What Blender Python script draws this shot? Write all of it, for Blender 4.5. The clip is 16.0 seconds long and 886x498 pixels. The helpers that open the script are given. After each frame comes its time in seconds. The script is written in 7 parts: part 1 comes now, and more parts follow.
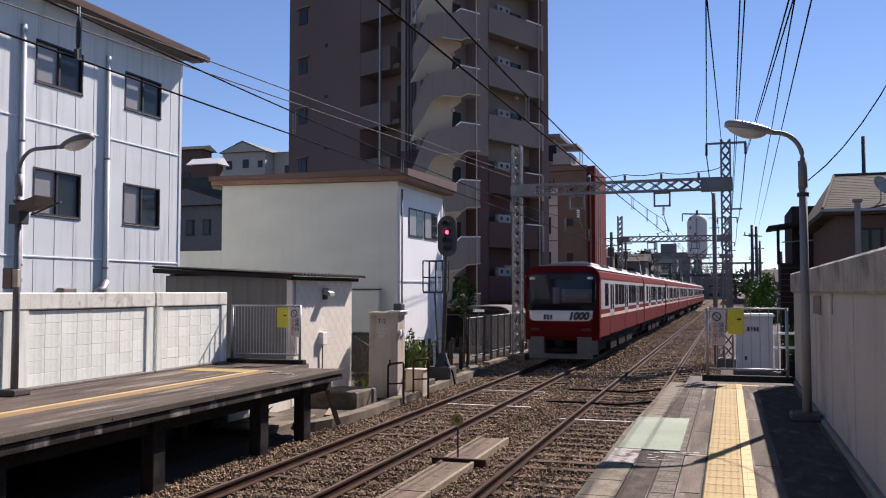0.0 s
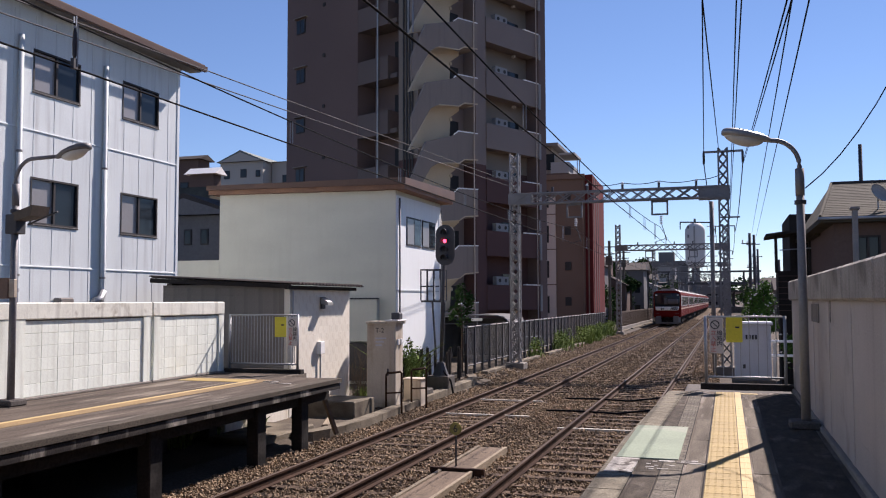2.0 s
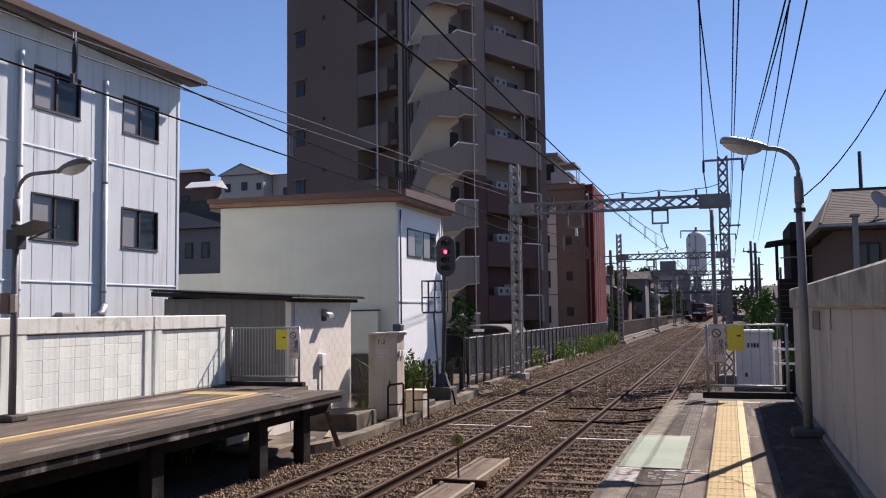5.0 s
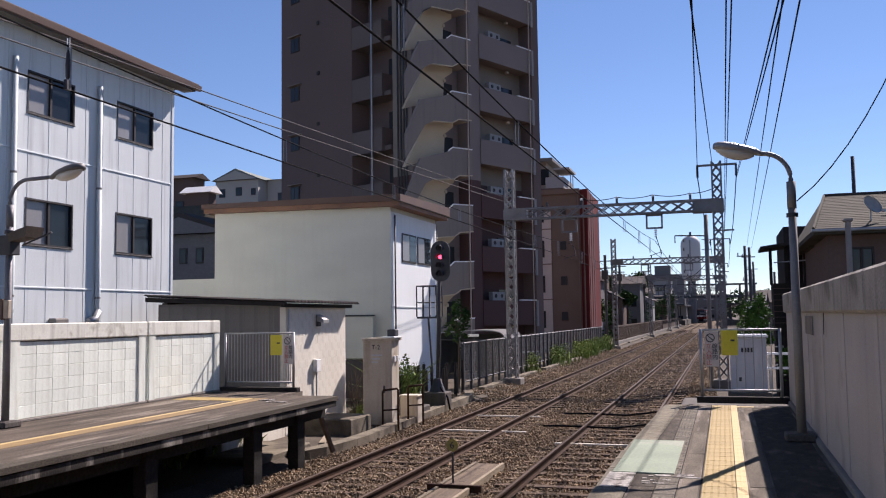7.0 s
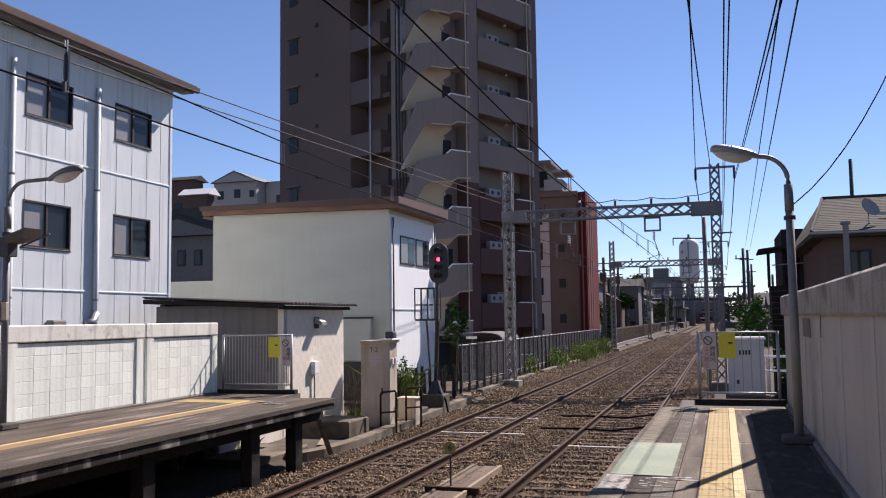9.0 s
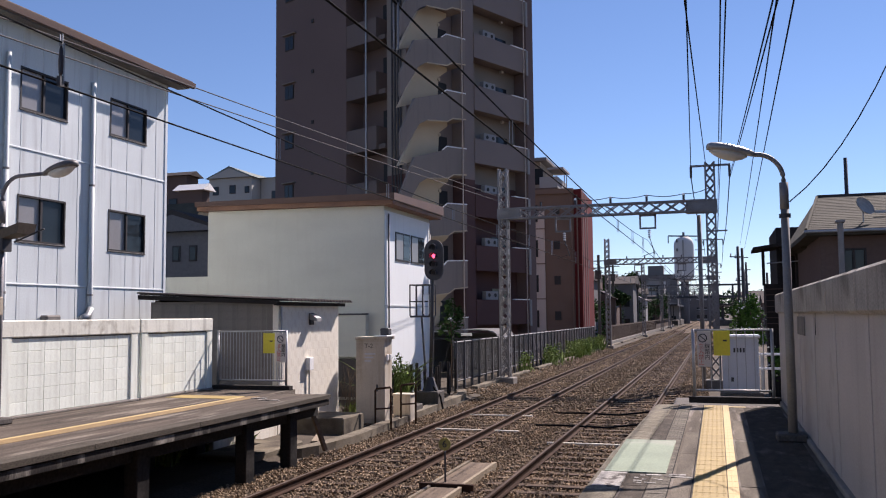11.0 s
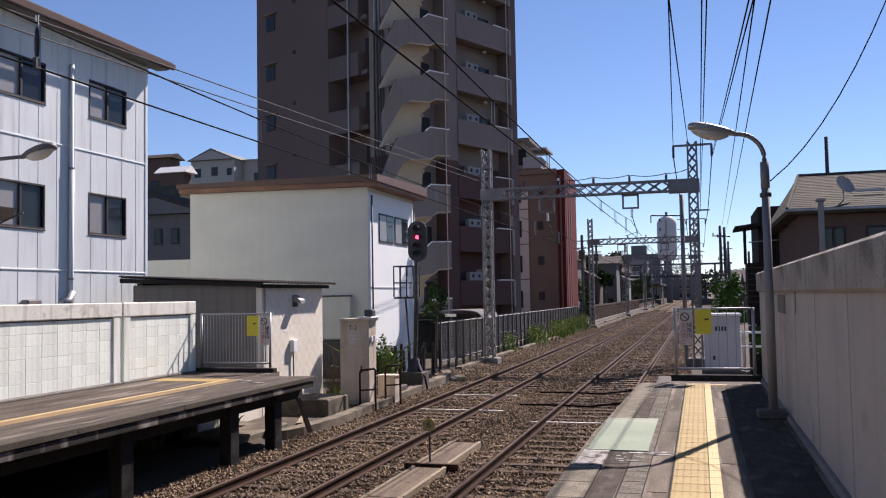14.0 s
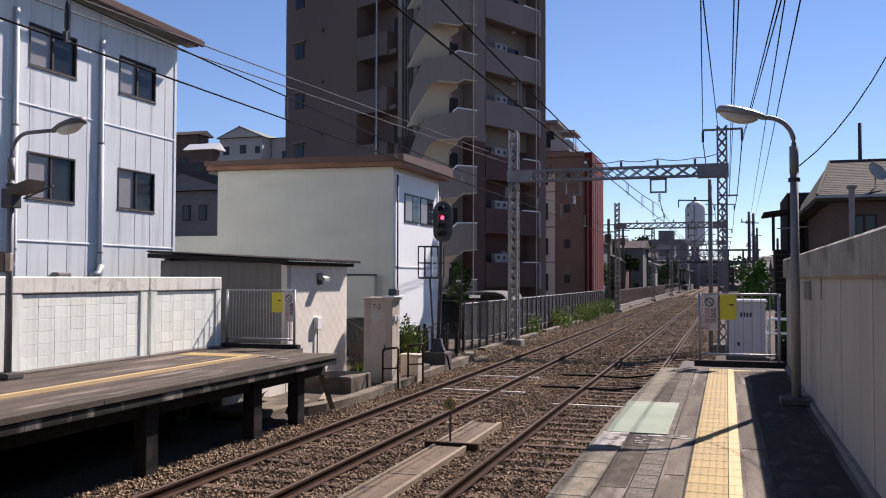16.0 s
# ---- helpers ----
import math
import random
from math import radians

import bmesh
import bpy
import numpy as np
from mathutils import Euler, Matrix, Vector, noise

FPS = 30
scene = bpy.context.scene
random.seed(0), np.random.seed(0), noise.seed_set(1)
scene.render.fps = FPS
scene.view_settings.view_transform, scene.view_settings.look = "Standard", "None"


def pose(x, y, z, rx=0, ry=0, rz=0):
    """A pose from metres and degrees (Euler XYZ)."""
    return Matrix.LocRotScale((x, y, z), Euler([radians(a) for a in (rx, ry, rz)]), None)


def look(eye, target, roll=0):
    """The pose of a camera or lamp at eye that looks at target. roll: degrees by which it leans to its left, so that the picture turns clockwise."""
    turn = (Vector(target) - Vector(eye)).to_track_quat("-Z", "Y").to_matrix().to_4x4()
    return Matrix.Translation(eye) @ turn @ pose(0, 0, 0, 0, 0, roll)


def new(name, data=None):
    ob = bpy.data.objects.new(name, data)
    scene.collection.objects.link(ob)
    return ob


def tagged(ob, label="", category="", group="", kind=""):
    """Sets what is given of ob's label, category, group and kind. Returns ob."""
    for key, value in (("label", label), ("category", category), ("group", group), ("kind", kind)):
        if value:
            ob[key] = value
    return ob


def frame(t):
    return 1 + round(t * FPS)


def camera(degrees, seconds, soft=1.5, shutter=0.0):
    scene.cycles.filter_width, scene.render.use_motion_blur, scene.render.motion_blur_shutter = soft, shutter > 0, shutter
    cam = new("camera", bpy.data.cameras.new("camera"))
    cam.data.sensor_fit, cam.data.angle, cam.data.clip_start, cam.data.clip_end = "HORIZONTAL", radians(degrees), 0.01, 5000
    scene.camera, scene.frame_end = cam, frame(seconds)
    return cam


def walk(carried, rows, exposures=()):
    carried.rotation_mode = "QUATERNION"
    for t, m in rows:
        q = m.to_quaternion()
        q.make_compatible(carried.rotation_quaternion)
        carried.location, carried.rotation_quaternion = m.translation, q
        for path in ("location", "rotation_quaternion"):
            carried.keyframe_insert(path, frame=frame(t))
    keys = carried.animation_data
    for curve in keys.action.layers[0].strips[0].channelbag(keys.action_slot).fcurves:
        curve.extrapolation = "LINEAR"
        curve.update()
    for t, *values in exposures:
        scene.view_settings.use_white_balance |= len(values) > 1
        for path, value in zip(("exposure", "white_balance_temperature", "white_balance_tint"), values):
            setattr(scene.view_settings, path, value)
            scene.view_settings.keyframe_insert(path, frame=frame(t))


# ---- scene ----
EXPO, KELVIN, TINT = 0.9, 5880, 23
SKY_STRENGTH, SUN_STRENGTH = 0.0565, 5.0


def cam_pose(x, y, z, yaw, tilt, roll):
    return pose(x, y, z, 0, 0, yaw) @ pose(0, 0, 0, tilt) @ pose(0, 0, 0, 0, 0, roll)


CAM_ROWS = [
    (0.0, 0.0, 0.0, 2.66, 17.952, 92.752, -0.0),
    (0.5, 0.003, 0.012, 2.661, 17.759, 92.925, -0.061),
    (1.0, 0.002, 0.025, 2.655, 17.839, 92.934, -0.067),
    (1.5, 0.001, 0.027, 2.659, 17.959, 93.042, -0.026),
    (2.0, 0.003, 0.018, 2.655, 17.828, 93.342, -0.158),
    (2.5, 0.01, 0.025, 2.655, 17.66, 93.424, -0.344),
    (3.0, 0.008, 0.012, 2.658, 17.851, 93.565, -0.343),
    (3.5, 0.016, 0.011, 2.661, 18.049, 93.68, -0.465),
    (4.0, 0.018, 0.017, 2.658, 18.071, 93.877, -0.561),
    (6.5, 0.031, 0.007, 2.655, 17.691, 94.232, -0.88),
    (7.0, 0.035, 0.002, 2.659, 17.565, 94.375, -0.802),
    (7.5, 0.039, -0.008, 2.66, 17.443, 94.443, -0.682),
    (8.0, 0.041, -0.001, 2.657, 17.351, 94.518, -0.643),
    (8.5, 0.037, -0.0, 2.661, 17.379, 94.526, -0.708),
    (9.0, 0.045, 0.001, 2.659, 17.466, 94.521, -0.749),
    (11.5, 0.039, 0.004, 2.656, 17.101, 94.292, -0.523),
    (12.0, 0.042, -0.001, 2.658, 17.197, 94.551, -0.672),
    (12.5, 0.046, -0.001, 2.657, 17.232, 94.478, -0.849),
    (13.0, 0.05, -0.008, 2.661, 17.228, 94.329, -1.089),
    (13.5, 0.047, 0.008, 2.655, 16.751, 93.886, -1.248),
    (14.0, 0.053, 0.011, 2.658, 16.135, 93.065, -0.985),
    (14.5, 0.052, 0.014, 2.654, 16.153, 92.261, -0.599),
    (15.0, 0.064, -0.003, 2.648, 16.442, 91.962, -0.332),
    (15.5, 0.08, 0.019, 2.642, 17.209, 91.868, 0.107),
    (16.0, 0.086, 0.013, 2.635, 17.832, 91.868, 0.129),
]
cam = camera(53.36, 16.0, soft=1.1, shutter=0.3)
walk(cam, [(r[0], cam_pose(*r[1:])) for r in CAM_ROWS], exposures=[(0.0, EXPO, KELVIN, TINT), (16.0, EXPO, KELVIN, TINT)])

# ---- daylight ----
SUN = Vector((0.37, 1.0, 1.0)).normalized()
world = bpy.data.worlds.new("world")
scene.world = world
world.use_nodes = True
wn = world.node_tree
sky = wn.nodes.new("ShaderNodeTexSky")
sky.sky_type, sky.sun_disc = "NISHITA", False
sky.sun_elevation = math.asin(SUN.z)
sky.sun_rotation = math.atan2(SUN.x, SUN.y)
sky.air_density, sky.dust_density, sky.ozone_density = 1.0, 0.0, 3.0
sky.altitude = 900
wn.nodes["Background"].inputs["Strength"].default_value = SKY_STRENGTH
wn.links.new(sky.outputs[0], wn.nodes["Background"].inputs["Color"])
sun = new("sun", bpy.data.lights.new("sun", "SUN"))
sun.data.energy, sun.data.angle, sun.data.color = SUN_STRENGTH, radians(0.53), (1.0, 0.88, 0.72)
sun.matrix_world = look(SUN * 80, (0, 0, 0))


# ---- materials ----
def mat(name, c1, c2=None, rough=0.8, scale=1.5, grain=45.0, gain=0.25, bump=0.15, metal=0.0, spec=0.35,
        streak=None, streak_amount=0.5, patch=None, patch_scale=0.5, patch_edge=(0.55, 0.66), vary=0.0, island=0.0,
        stretch=(1, 1, 1), bumpdist=0.01):
    m = bpy.data.materials.new(name)
    m.use_nodes = True
    t = m.node_tree
    n, l = t.nodes, t.links
    bsdf = n["Principled BSDF"]
    bsdf.inputs["Roughness"].default_value = rough
    bsdf.inputs["Metallic"].default_value = metal
    bsdf.inputs["Specular IOR Level"].default_value = min(spec, 0.12) if rough >= 0.88 else spec
    co = n.new("ShaderNodeTexCoord")
    mp = n.new("ShaderNodeMapping")
    mp.inputs["Scale"].default_value = stretch
    l.new(co.outputs["Object"], mp.inputs["Vector"])

    def noisy(s, detail, vec=mp):
        k = n.new("ShaderNodeTexNoise")
        k.inputs["Scale"].default_value, k.inputs["Detail"].default_value = s, detail
        l.new(vec.outputs[0], k.inputs["Vector"])
        return k.outputs["Fac"]

    def ramp(fac, lo, hi):
        r = n.new("ShaderNodeMapRange")
        r.inputs["From Min"].default_value, r.inputs["From Max"].default_value = lo, hi
        l.new(fac, r.inputs["Value"])
        return r.outputs[0]

    def mix(fac, a, b, kind="MIX"):
        x = n.new("ShaderNodeMix")
        x.data_type, x.blend_type = "RGBA", kind
        for sock, v in ((x.inputs["Factor"], fac), (x.inputs["A"], a), (x.inputs["B"], b)):
            if isinstance(v, bpy.types.NodeSocket):
                l.new(v, sock)
            elif isinstance(v, tuple):
                sock.default_value = (*v[:3], 1)
            else:
                sock.default_value = v
        return x.outputs["Result"]

    def scaled(color, fac, amount):
        mt = n.new("ShaderNodeMapRange")
        mt.inputs["To Min"].default_value, mt.inputs["To Max"].default_value = 1 - amount, 1 + amount
        l.new(fac, mt.inputs["Value"])
        vm = n.new("ShaderNodeVectorMath")
        vm.operation = "SCALE"
        l.new(color, vm.inputs[0]), l.new(mt.outputs[0], vm.inputs["Scale"])
        return vm.outputs[0]

    c2 = c2 or tuple(0.75 * v for v in c1)
    color = mix(ramp(noisy(scale, 5), 0.3, 0.72), c1, c2)
    if patch:
        color = mix(ramp(noisy(patch_scale, 6), *patch_edge), color, patch)
    if streak:
        ms = n.new("ShaderNodeMapping")
        ms.inputs["Scale"].default_value = (3.2, 3.2, 0.22)
        l.new(co.outputs["Object"], ms.inputs["Vector"])
        fac = ramp(noisy(1.6, 4, ms), 0.52, 0.78)
        mm = n.new("ShaderNodeMath")
        mm.operation = "MULTIPLY"
        mm.inputs[1].default_value = streak_amount
        l.new(fac, mm.inputs[0])
        color = mix(mm.outputs[0], color, streak)
    fine = noisy(grain, 3)
    color = scaled(color, ramp(fine, 0.25, 0.75), gain)
    if vary:
        oi = n.new("ShaderNodeObjectInfo")
        color = scaled(color, oi.outputs["Random"], vary)
    if island:
        gi = n.new("ShaderNodeNewGeometry")
        color = scaled(color, gi.outputs["Random Per Island"], island)
    l.new(color, bsdf.inputs["Base Color"])
    if bump:
        b = n.new("ShaderNodeBump")
        b.inputs["Strength"].default_value, b.inputs["Distance"].default_value = bump, bumpdist
        l.new(fine, b.inputs["Height"])
        l.new(b.outputs[0], bsdf.inputs["Normal"])
    return m


def glass_mat(name, tint, rough=0.05):
    m = mat(name, tint, tuple(0.8 * v for v in tint), rough=rough, scale=0.6, gain=0.1, bump=0.0, spec=0.3)
    return m


def glow_mat(name, color, strength):
    m = bpy.data.materials.new(name)
    m.use_nodes = True
    b = m.node_tree.nodes["Principled BSDF"]
    b.inputs["Base Color"].default_value = (*color, 1)
    b.inputs["Emission Color"].default_value = (*color, 1)
    b.inputs["Emission Strength"].default_value = strength
    return m


M_EARTH = mat("earth", (0.10, 0.082, 0.062), (0.055, 0.046, 0.036), 0.95, 0.4, 25, 0.4, 0.5)
M_BALLAST_BED = mat("ballast_bed", (0.15, 0.108, 0.069), (0.07, 0.051, 0.034), 0.95, 0.35, 28, 0.6, 1.0, bumpdist=0.05)
M_STONE = mat("ballast_stone", (0.335, 0.25, 0.16), (0.165, 0.123, 0.08), 0.9, 0.3, 40, 0.2, 0.3, island=0.55)
M_RAIL = mat("rusty_rail", (0.058, 0.032, 0.02), (0.036, 0.021, 0.014), 0.9, 3, 60, 0.3, 0.3, spec=0.12)
M_RAILHEAD = mat("polished_railhead", (0.10, 0.068, 0.048), (0.06, 0.041, 0.03), 0.6, 2, 60, 0.15, 0.05, 0.0, spec=0.08)
M_SLEEPER = mat("sleeper_wood", (0.125, 0.086, 0.058), (0.062, 0.044, 0.033), 0.9, 2, 30, 0.4, 0.4, vary=0.3, stretch=(0.3, 2, 1))
M_ASPHALT = mat("platform_asphalt", (0.14, 0.117, 0.09), (0.06, 0.05, 0.039), 0.92, 1.3, 70, 0.5, 0.5, stretch=(4.2, 0.35, 1),
                patch=(0.23, 0.20, 0.17), patch_scale=2.2, patch_edge=(0.5, 0.66), streak=None)
M_ASPHALT_L = mat("brown_worn_asphalt", (0.13, 0.106, 0.084), (0.048, 0.04, 0.034), 0.92, 1.1, 60, 0.5, 0.5, stretch=(3.6, 0.4, 1),
                  patch=(0.21, 0.18, 0.145), patch_scale=0.9)
M_ASPHALT_DARK = mat("dark_repair_and_shade_asphalt", (0.088, 0.073, 0.057), (0.048, 0.04, 0.032), 0.92, 5, 70, 0.5, 0.5, stretch=(2, 0.8, 1), vary=0.15, patch=(0.14, 0.124, 0.10), patch_scale=3.5, patch_edge=(0.55, 0.75))
M_ASPHALT_PALE = mat("pale_asphalt_strip", (0.18, 0.154, 0.12), (0.082, 0.07, 0.055), 0.92, 1.6, 70, 0.5, 0.4, stretch=(3, 0.5, 1), vary=0.2)
M_DULL_YELLOW = mat("dull_tactile_yellow", (0.27, 0.18, 0.075), (0.17, 0.12, 0.06), 0.8, 2.5, 50, 0.3, 0.2)
M_KERB = mat("grimy_kerb", (0.22, 0.19, 0.14), (0.105, 0.088, 0.066), 0.92, 1.6, 45, 0.35, 0.4, patch=(0.075, 0.062, 0.05), patch_scale=1.4, patch_edge=(0.52, 0.68))
M_BAR_BROWN = mat("dark_brown_bars", (0.095, 0.068, 0.053), (0.065, 0.047, 0.038), 0.9, 0.3, 10, 0.1, 0.0)
M_HORN = mat("brown_horn", (0.10, 0.075, 0.055), (0.07, 0.055, 0.04), 0.7, 2, 30, 0.2, 0.1)
M_COPING = mat("platform_coping", (0.225, 0.20, 0.148), (0.11, 0.097, 0.073), 0.9, 4.0, 60, 0.4, 0.4, vary=0.15,
               patch=(0.085, 0.075, 0.06), patch_scale=3.0, patch_edge=(0.52, 0.7))
M_COPING_TOP = mat("brown_coping_top", (0.105, 0.09, 0.071), (0.055, 0.048, 0.039), 0.92, 2.2, 60, 0.4, 0.4, vary=0.08, stretch=(2, 0.5, 1), patch=(0.27, 0.245, 0.205), patch_scale=1.6, patch_edge=(0.58, 0.72))
M_COPING_L = mat("dark_coping", (0.062, 0.055, 0.048), (0.03, 0.027, 0.025), 0.92, 1.6, 60, 0.4, 0.4, vary=0.15, patch=(0.34, 0.31, 0.265), patch_scale=1.7, patch_edge=(0.54, 0.66), stretch=(1, 1.4, 0.35))
M_OLD_TACTILE = mat("old_tactile", (0.175, 0.157, 0.125), (0.08, 0.07, 0.058), 0.9, 6, 50, 0.5, 0.4, vary=0.15, patch=(0.24, 0.215, 0.175), patch_scale=5, patch_edge=(0.55, 0.7))
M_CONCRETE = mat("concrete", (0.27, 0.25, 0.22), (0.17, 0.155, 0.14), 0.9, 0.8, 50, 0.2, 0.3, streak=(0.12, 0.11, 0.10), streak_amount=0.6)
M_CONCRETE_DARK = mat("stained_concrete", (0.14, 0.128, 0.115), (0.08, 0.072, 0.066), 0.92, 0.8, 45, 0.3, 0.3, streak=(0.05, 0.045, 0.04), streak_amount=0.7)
# near black for open joints and for shade coloured in under the far platform
M_VOID = mat("joint_and_shade_black", (0.035, 0.032, 0.03), (0.022, 0.02, 0.018), 0.95, 0.6, 20, 0.3, 0.3)
M_WALL_WHITE = mat("whitewashed_block", (0.84, 0.88, 0.79), (0.76, 0.80, 0.71), 0.9, 0.9, 50, 0.1, 0.15, streak=(0.28, 0.26, 0.20), streak_amount=0.6, vary=0.06, patch=(0.70, 0.665, 0.56), patch_scale=1.3, patch_edge=(0.55, 0.75))
M_WALL_CAP = mat("weathered_wall_cap", (0.78, 0.78, 0.69), (0.66, 0.655, 0.57), 0.9, 2.2, 50, 0.1, 0.2, streak=(0.22, 0.20, 0.16), streak_amount=0.75, patch=(0.36, 0.33, 0.26), patch_scale=3.6, patch_edge=(0.59, 0.76))
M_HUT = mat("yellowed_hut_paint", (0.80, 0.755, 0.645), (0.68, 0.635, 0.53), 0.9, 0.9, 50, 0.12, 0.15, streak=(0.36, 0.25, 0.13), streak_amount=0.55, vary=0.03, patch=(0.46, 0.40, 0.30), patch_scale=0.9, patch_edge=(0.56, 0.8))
M_EAST_CAP = mat("sooty_wall_cap", (0.42, 0.385, 0.345), (0.22, 0.20, 0.175), 0.92, 1.6, 50, 0.3, 0.3, streak=(0.10, 0.092, 0.08), streak_amount=0.8, patch=(0.13, 0.12, 0.105), patch_scale=2.4, patch_edge=(0.56, 0.76))
M_FAR_BEIGE = mat("far_beige_wall", (0.48, 0.41, 0.355), (0.41, 0.35, 0.30), 0.9, 0.3, 10, 0.1, 0.0)
M_WALL_R = mat("grey_rendered_wall", (0.46, 0.42, 0.39), (0.40, 0.365, 0.335), 0.92, 1.1, 50, 0.1, 0.2, patch=(0.34, 0.30, 0.275), patch_scale=1.6, patch_edge=(0.60, 0.72), streak=(0.30, 0.265, 0.24), streak_amount=0.3)
M_YELLOW = mat("tactile_yellow", (0.36, 0.26, 0.085), (0.255, 0.185, 0.066), 0.75, 2.5, 40, 0.15, 0.1, vary=0.08)
M_PALE_YELLOW = mat("pale_yellow_line", (0.55, 0.415, 0.19), (0.43, 0.325, 0.15), 0.75, 2, 40, 0.12, 0.1)
M_GREEN = mat("green_floor_paint", (0.235, 0.285, 0.20), (0.185, 0.225, 0.16), 0.8, 1.2, 60, 0.2, 0.15, patch=(0.27, 0.29, 0.225), patch_scale=1.1)
M_WHITEPAINT = mat("worn_white_paint", (0.46, 0.44, 0.40), (0.24, 0.225, 0.205), 0.88, 6, 60, 0.35, 0.2, patch=(0.085, 0.075, 0.066), patch_scale=7, patch_edge=(0.50, 0.58))
M_SIDING = mat("pale_metal_siding", (0.68, 0.72, 0.715), (0.60, 0.64, 0.64), 0.8, 0.5, 30, 0.06, 0.03, spec=0.1, streak=(0.33, 0.33, 0.33), streak_amount=0.5)
M_SEAM = mat("siding_seam", (0.585, 0.62, 0.62), (0.53, 0.56, 0.56), 0.7, 1, 30, 0.1, 0.0)
M_WHITELINE = mat("white_drip_edge", (0.70, 0.745, 0.75), (0.62, 0.66, 0.665), 0.5, 1, 30, 0.05, 0.0)
M_BROWN_METAL = mat("brown_sheet_metal", (0.15, 0.085, 0.055), (0.10, 0.06, 0.045), 0.55, 0.8, 30, 0.15, 0.05, spec=0.4)
M_RUST_METAL = mat("rusty_roof_trim", (0.30, 0.16, 0.09), (0.20, 0.11, 0.07), 0.7, 1.4, 30, 0.2, 0.1)
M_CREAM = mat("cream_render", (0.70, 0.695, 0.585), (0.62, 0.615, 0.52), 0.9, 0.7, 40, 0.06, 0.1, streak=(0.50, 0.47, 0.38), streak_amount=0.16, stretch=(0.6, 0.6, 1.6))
M_WHITE_SIDE = mat("sunlit_white_side", (0.89, 0.92, 0.90), (0.85, 0.88, 0.86), 0.85, 0.7, 40, 0.04, 0.06, streak=(0.55, 0.55, 0.51), streak_amount=0.2)
M_WHITE_WALL = mat("white_render", (0.84, 0.84, 0.82), (0.77, 0.77, 0.755), 0.85, 0.5, 40, 0.06, 0.06, streak=(0.50, 0.48, 0.44), streak_amount=0.35)
M_TOWER = mat("dark_brown_tile", (0.165, 0.122, 0.112), (0.142, 0.105, 0.098), 0.86, 0.2, 20, 0.12, 0.05, spec=0.12)
M_TOWER_LOW = mat("red_brown_tile", (0.115, 0.068, 0.064), (0.095, 0.056, 0.054), 0.86, 0.2, 20, 0.12, 0.05, spec=0.12)
M_TOWER_BEIGE = mat("taupe_render", (0.25, 0.213, 0.18), (0.215, 0.184, 0.155), 0.85, 0.3, 20, 0.08, 0.05)
M_TOWER_BAY = mat("dark_taupe_render", (0.15, 0.12, 0.11), (0.125, 0.10, 0.092), 0.85, 0.3, 20, 0.08, 0.05)
M_TOWER_STAIR = mat("grey_taupe_render", (0.25, 0.21, 0.182), (0.215, 0.18, 0.158), 0.85, 0.3, 20, 0.08, 0.05, streak=(0.15, 0.125, 0.11), streak_amount=0.4)
M_TOWER_PANEL = mat("brown_parapet_render", (0.235, 0.192, 0.172), (0.205, 0.166, 0.15), 0.8, 0.3, 20, 0.1, 0.05)
M_STAIR_CREAM = mat("cream_stair_soffit", (0.56, 0.46, 0.32), (0.47, 0.38, 0.26), 0.85, 0.4, 20, 0.08, 0.05)
M_STRIP_BEIGE = mat("beige_strip", (0.60, 0.50, 0.43), (0.52, 0.43, 0.37), 0.85, 0.3, 20, 0.08, 0.05)
M_RED_TILE = mat("red_painted_wall", (0.135, 0.028, 0.029), (0.105, 0.023, 0.023), 0.88, 0.3, 20, 0.12, 0.05, spec=0.08)
M_BROWN_TILE = mat("brown_tile", (0.215, 0.15, 0.115), (0.175, 0.12, 0.093), 0.88, 0.3, 20, 0.12, 0.05, spec=0.1)
M_RED_DARK = mat("dark_red_trim", (0.06, 0.014, 0.013), (0.045, 0.011, 0.010), 0.75, 0.3, 20, 0.12, 0.05)
M_DARK = mat("dark_opening", (0.02, 0.02, 0.022), (0.014, 0.014, 0.016), 0.6, 1, 20, 0.1, 0.0)
M_ALU = mat("dark_window_frame", (0.05, 0.046, 0.045), (0.038, 0.035, 0.034), 0.6, 1, 30, 0.1, 0.0, spec=0.2)
M_PANE = glass_mat("window_pane", (0.02, 0.025, 0.03))
M_PANE_FROST = mat("frosted_pane", (0.27, 0.255, 0.25), (0.22, 0.21, 0.205), 0.3, 0.7, 20, 0.06, 0.0, spec=0.7)
M_STEEL = mat("galvanised_steel", (0.42, 0.43, 0.44), (0.32, 0.33, 0.34), 0.5, 2, 40, 0.12, 0.05, 0.6)
M_STEEL_DARK = mat("dark_painted_steel", (0.075, 0.075, 0.08), (0.05, 0.05, 0.055), 0.6, 2, 40, 0.15, 0.05, 0.3)
M_MAST = mat("weathered_mast_steel", (0.24, 0.24, 0.25), (0.16, 0.155, 0.155), 0.65, 1.5, 40, 0.2, 0.08, 0.4)
M_WIRE = mat("dark_cable", (0.016, 0.016, 0.018), (0.012, 0.012, 0.012), 0.95, 2, 30, 0.1, 0.0, spec=0.05)
M_FEEDER = mat("grey_feeder", (0.14, 0.135, 0.13), (0.11, 0.105, 0.10), 0.95, 2, 30, 0.1, 0.0)
M_COPPER = mat("contact_wire", (0.02, 0.018, 0.017), (0.015, 0.013, 0.012), 0.95, 2, 30, 0.1, 0.0, spec=0.05)
M_INSULATOR = mat("insulator_ceramic", (0.05, 0.04, 0.04), (0.04, 0.03, 0.03), 0.3, 2, 30, 0.1, 0.0)
M_WHITE_INS = mat("white_insulator", (0.75, 0.75, 0.73), (0.65, 0.65, 0.63), 0.3, 2, 30, 0.05, 0.0)
